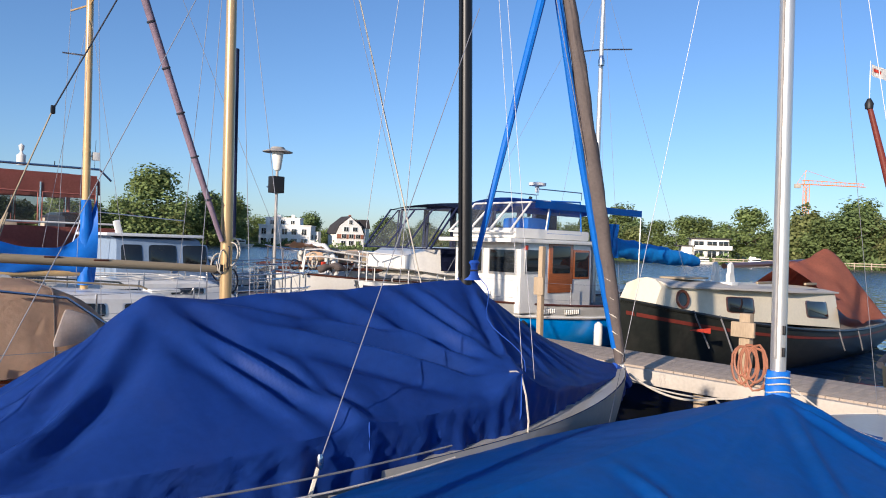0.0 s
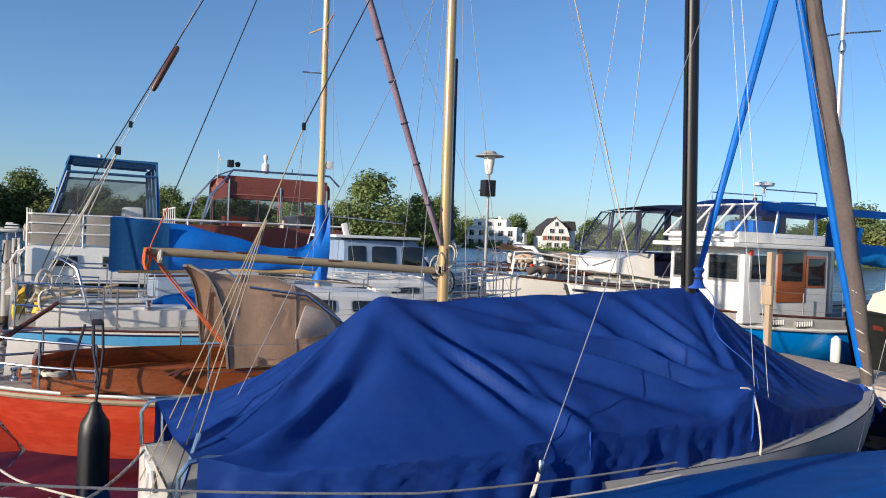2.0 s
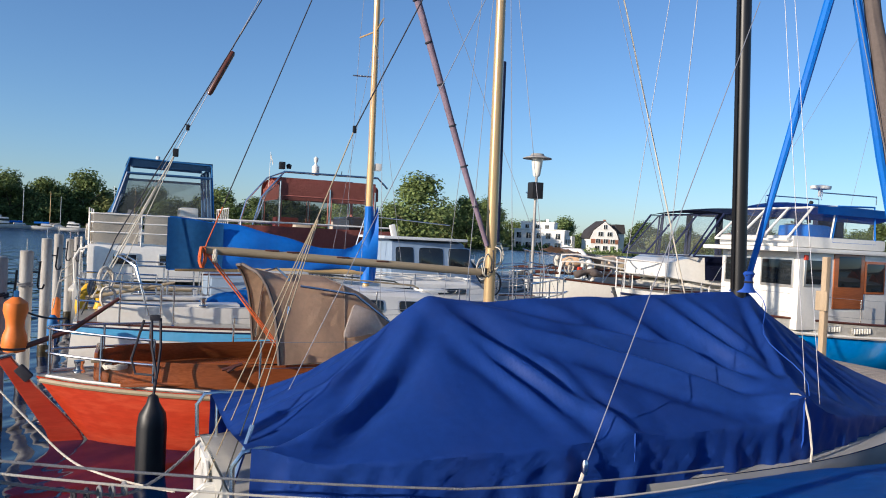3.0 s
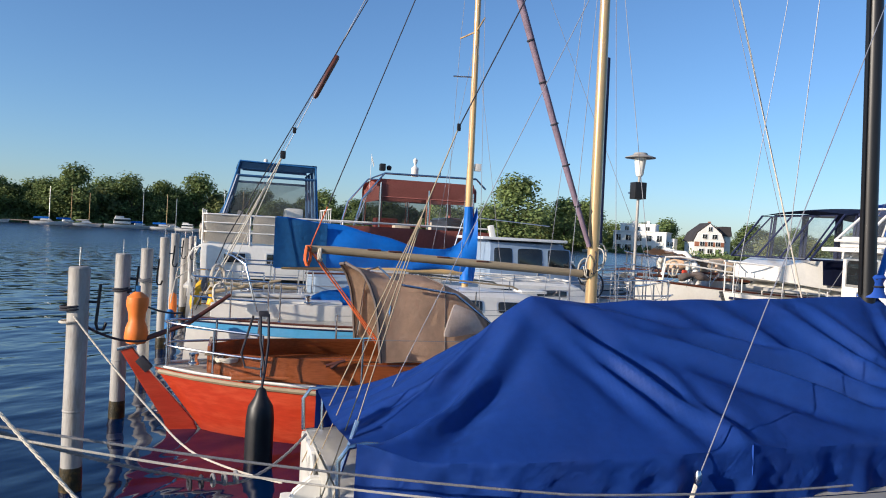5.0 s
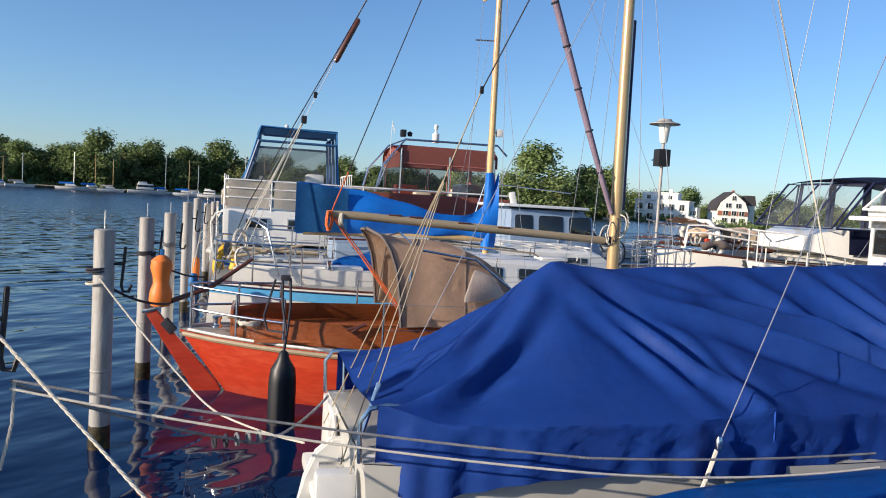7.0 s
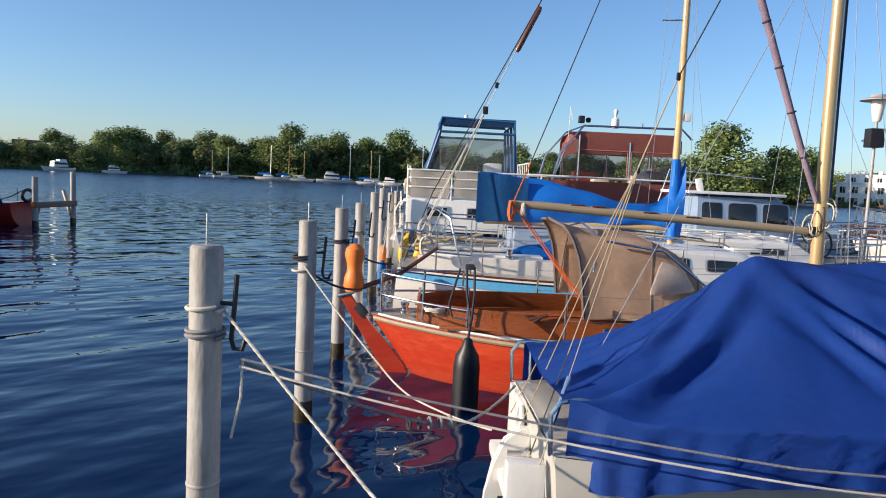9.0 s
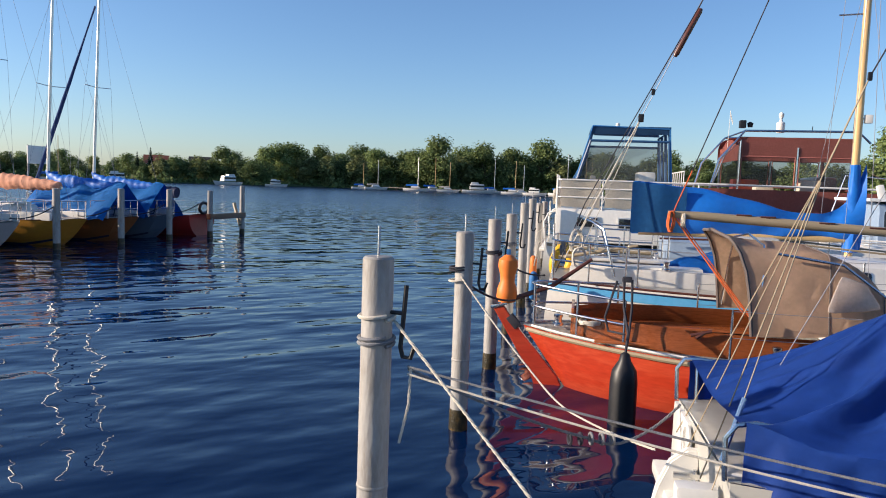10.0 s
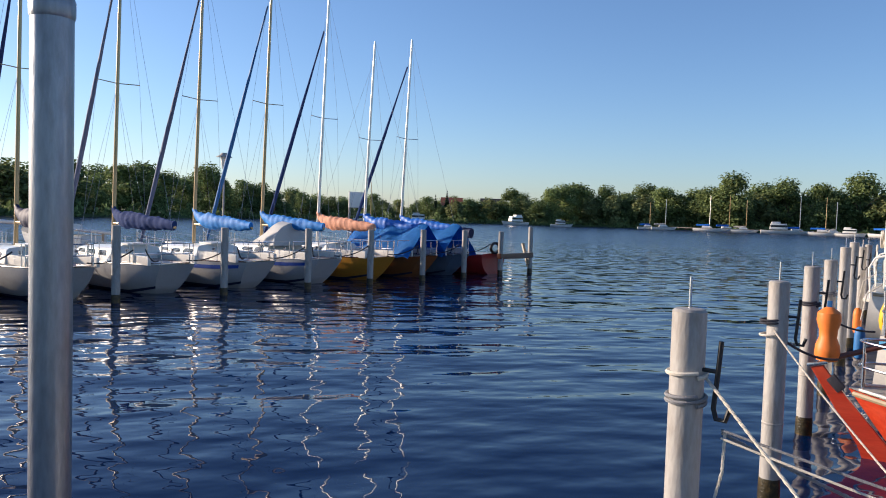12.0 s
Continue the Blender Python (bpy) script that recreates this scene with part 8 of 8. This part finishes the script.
wrap(PILE1, 1.58, ROPE, 0.011, 1), wrap(PILE1, 1.44, GREYROPE, 0.011, 2), wrap(PILE2, 1.50, DARKROPE, 0.010, 2), wrap(PILE2, 1.40, ROPE, 0.010, 1)
wrap(spot(-0.1, 0.58), 1.45, DARKROPE, 0.012, 2), wrap(spot(-0.1, 2.75), 1.4, GREYROPE, 0.012, 2)
mooring([PILE1 + Vector((0.07, 0.05, 1.59)), (-2.53, 1.99, 0.9), (-1.9, 1.9, 0.75)], 0.0085, ROPE, "white mooring rope from pile to boat", 0.0)
mooring([HOOK1, (-1.19, 3.49, 1.02)], 0.0065, GREYROPE, "grey braided mooring rope running to the boat", 0.03)
mooring([(-1.19, 3.49, 1.02), (0.1, 4.75, 0.98)], 0.0065, GREYROPE, "grey braided mooring rope along the boat", 0.02)
mooring([HOOK1 + Vector((0.0, 0.0, -0.04)), (-1.17, 3.42, 0.97), (0.12, 4.66, 0.93)], 0.006, ROPE, "pale mooring rope running to the boat", 0.04)
mooring([HOOK1 + Vector((-0.02, 0.02, -0.02)), (-3.35, 3.25, 0.72), (-3.24, 3.5, 0.70), (-3.19, 3.95, 0.88)], 0.010, GREYROPE, "grey mooring rope with a knot to the stern", 0.03)
mooring([PILE2 + Vector((0.06, -0.04, 1.47)), (-4.62, 4.0, 0.70), (-4.2, 3.95, 0.55), (-3.3, 3.85, 0.55)], 0.008, ROPE, "white mooring rope from pile to stern", 0.02)
mooring([PILE2 + Vector((0.06, 0.0, 1.42)), spot(0.25, -0.15, 1.0)], 0.012, DARKROPE, "dark mooring rope to the orange rudder", 0.06)
mooring([spot(-0.1, 0.58, 1.46), spot(0.5, 1.6, 1.1)], 0.012, DARKROPE, "dark mooring rope to a white boat", 0.08)
mooring([HOOK1 + Vector((0.0, 0.02, 0.0)), HOOK1 + Vector((0.02, 0.0, -0.2)), HOOK1 + Vector((-0.03, -0.02, -0.42))], 0.008, ROPE, "short loose rope tail", 0.0)
knot = thing("rope_knot", pose(-3.36, 3.24, 0.72, 0, 0, 60), "knotted loops in the mooring rope", "rope")
for k in range(5):
    part("loop", Shape().tube([(-0.12 + 0.07 * k, 0.035 * math.cos(a), 0.035 * math.sin(a)) for a in [j * math.pi / 6 for j in range(13)]], 0.010, 6), DARKROPE if k < 2 else GREYROPE, knot)
mooring([Matrix(B1) @ Vector((7.05, -0.1, 0.85)), Matrix(B1) @ Vector((7.6, -0.9, 0.62)), spot(9.9, -4.6, 0.62)], 0.014, ROPE, "white bow rope to the jetty", 0.12)
mooring([Matrix(B1) @ Vector((7.05, -0.05, 0.8)), spot(9.9, -4.75, 0.60)], 0.010, ROPE, "thin bow rope to the jetty", 0.1)
mooring([spot(8.0, -6.1, 0.75), spot(9.9, -4.7, 0.62)], 0.012, GREYROPE, "grey rope to the jetty", 0.08)
mooring([Matrix(B1) @ Vector((3.0, -1.15, 0.62)), spot(8.4, -5.9, 0.72)], 0.007, ROPE, "thin taut line between the boats", 0.02)

# backstay bridle of the covered boat, with block and lower tackle
bridle = thing("backstay", B1, "double backstay rope with a block", "rigging")
BL = Vector((0.78, 0, 2.99))
part("rope", Shape().tube([(-0.06, 0.42, 0.72), (0.57, 0.02, 2.41), BL], 0.0042, 6).tube([(-0.06, -0.36, 0.72), (0.56, -0.02, 2.41), BL], 0.0042, 6).tube([(-0.05, -0.60, 0.75), (0.57, 0, 2.40)], 0.004, 6).tube([(-0.12, 0.15, 0.5), (0.57, 0.01, 2.42)], 0.0038, 6), BOOM, bridle)
part("upper_rope", Shape().tube([BL, (2.2, 0, 6.0), (3.9, 0, 9.0)], 0.0045, 6), DARKROPE, bridle)
part("block", Shape().box(BL, (0.024, 0.02, 0.05), 0.008), BLACK, bridle)
part("lower_block", Shape().box((0.57, 0, 2.41), (0.024, 0.02, 0.04), 0.008), BLACK, bridle)
part("rigging_screw", Shape().tube([(0.0, -0.55, 0.9), (0.12, -0.45, 1.22)], 0.014, 8), STEEL, bridle)

# the furling stay with a wooden roller on the white boat
fs = thing("furling_stay", berth(0, 2.7), "stay with a wooden roller and blocks", "rigging")
part("wire", Shape().tube([(1.74, 0, 3.37), (2.81, 0, 5.74), (4.3, 0, 9.2)], 0.006, 6), WIRE, fs)
part("roller", Shape().tube([(2.16, 0, 4.26), (2.18, 0, 4.30), (2.46, 0, 4.89), (2.48, 0, 4.93)], [0.028, 0.042, 0.042, 0.028], 10), DARKWOOD, fs, "varnished wooden roller")
part("block", Shape().box((1.89, 0, 3.75), (0.05, 0.035, 0.09), 0.012), BLACK, fs)
part("block", Shape().box((1.74, 0, 3.37), (0.08, 0.055, 0.12), 0.02), BLACK, fs)
part("bridle_line", Shape().tube([(0.85, 0.5, 1.4), (1.74, 0, 3.37)], 0.010, 6).tube([(0.75, -0.5, 1.3), (1.74, 0, 3.37)], 0.010, 6).tube([(1.0, -0.2, 1.45), (1.72, 0, 3.3)], 0.007, 6), ROPE, fs)

# ---- jetty furniture ----
post = thing("mooring_post", berth(9.92, -4.64, 0.70), "weathered wooden post with a box and a coiled hose", "post")
part("timber", Shape().box((0, 0, 0.42), (0.11, 0.13, 0.94), 0.012), OLDPOST, post)
part("cap_board", Shape().box((-0.09, 0.0, 0.70), (0.05, 0.28, 0.18), 0.012), OLDPOST, post, "nailed wooden board")
hose = thing("hose_coil", berth(9.86, -4.72, 1.0), "coil of orange-brown hose hung on a post", "hose")
HOSE = material("rust_hose", (0.34, 0.14, 0.08), 0.6, var=0.2, scale=8)
for k in range(6):
    part("loop", coil((0.0, 0.10 - 0.09 * (k % 3), 0.02 - 0.012 * k), 0.085 + 0.010 * k, 1, Matrix.Rotation(radians(90), 4, "Z"), 0.015, 2.0, 60 + k), HOSE, hose)
post2 = thing("mooring_post", berth(11.0, -0.6, 0.5), "slim pale wooden post on the jetty", "post")
part("timber", Shape().box((0, 0, 0.9), (0.09, 0.09, 1.85), 0.012), OLDPOST, post2)
part("board", Shape().box((-0.06, 0, 1.15), (0.04, 0.2, 0.3), 0.01), OLDPOST, post2)
tiller_boat = thing("rust_spar", berth(0, 0, 0), "rust-red spar with a small pennant", "spar")
part("tube", Shape().tube([(17.7, -4.65, 0.9), (17.25, -4.2, 3.2), (16.8, -3.8, 5.25)], [0.09, 0.075, 0.05], 10), OXBLOOD, tiller_boat)
part("tip_fitting", Shape().lathe([(0.07, 4.7), (0.08, 4.8), (0.03, 4.9)], 10, Matrix.Translation((16.8, -3.8, 0.48))), BLACK, tiller_boat)
part("pennant", Shape().grid([[Vector((16.8 + 0.2 * k / 6, -3.82 - 0.2 * k / 6 + 0.02 * math.sin(k), 6.05 - 0.22 * j / 3 - 0.12 * k / 6)) for k in range(7)] for j in range(4)], 0.004).tube([(16.8, -3.8, 5.2), (16.8, -3.8, 6.1)], 0.008, 5), WHITE, tiller_boat, "white and red pennant")
part("pennant_stripe", Shape().grid([[Vector((16.82 + 0.12 * k / 4, -3.85 - 0.12 * k / 4, 5.96 - 0.06 * j - 0.1 * k / 6)) for k in range(5)] for j in range(2)], 0.012), REDPAINT, tiller_boat)
HD = Hull(9.0, 2.6, 0.9, 0.9, 1.1, tw=0.6, rake=0.4)
dk = thing("black_boat", berth(12.0, -6.3, 0, 0), "black hulled boat with rope fenders beside the jetty", "boat")
part("hull", HD.shell(24, 8), BLACKHULL, dk), part("deck", HD.deck(), DARKWOOD, dk)
for side in (1, -1):
    part("rub_rail", HD.rail(0.05, 8.8, 0.05, -0.02, 0.0, side), DARKROPE, dk)

# deck grating and boards of the jetty, piece by piece
plank_data = Shape().box((0, 0, 0), (1.22, 0.135, 0.035), 0.006).data("plank", GRATE)
for k in range(280):
    pl = new("plank", plank_data)
    pl.parent = jetty
    pl.location = (0.70, -12.0 + 0.142 * k, 0.575)
    pl.rotation_euler = (0, 0, 0.004 * math.sin(k * 2.3))

# blue fenders and loops hung about the nearer piles
for a, p, z, mat in ((0.35, 1.55, 0.95, TEAL), (0.2, 3.9, 0.95, ORANGEBUOY)):
    fd = thing("fender", berth(a, p, z), "small fender hung at the stern rail", "fender", "small fenders at the sterns")
    part("body", Shape().lathe([(0.02, 0.20), (0.05, 0.17), (0.06, 0.10), (0.06, -0.10), (0.045, -0.17), (0.02, -0.19)], 16), mat, fd)
    part("rope", Shape().tube([(0, 0, 0.28), (0.05, 0.0, 0.6), (0.2, 0.05, 0.72)], 0.008, 5), ROPE, fd)
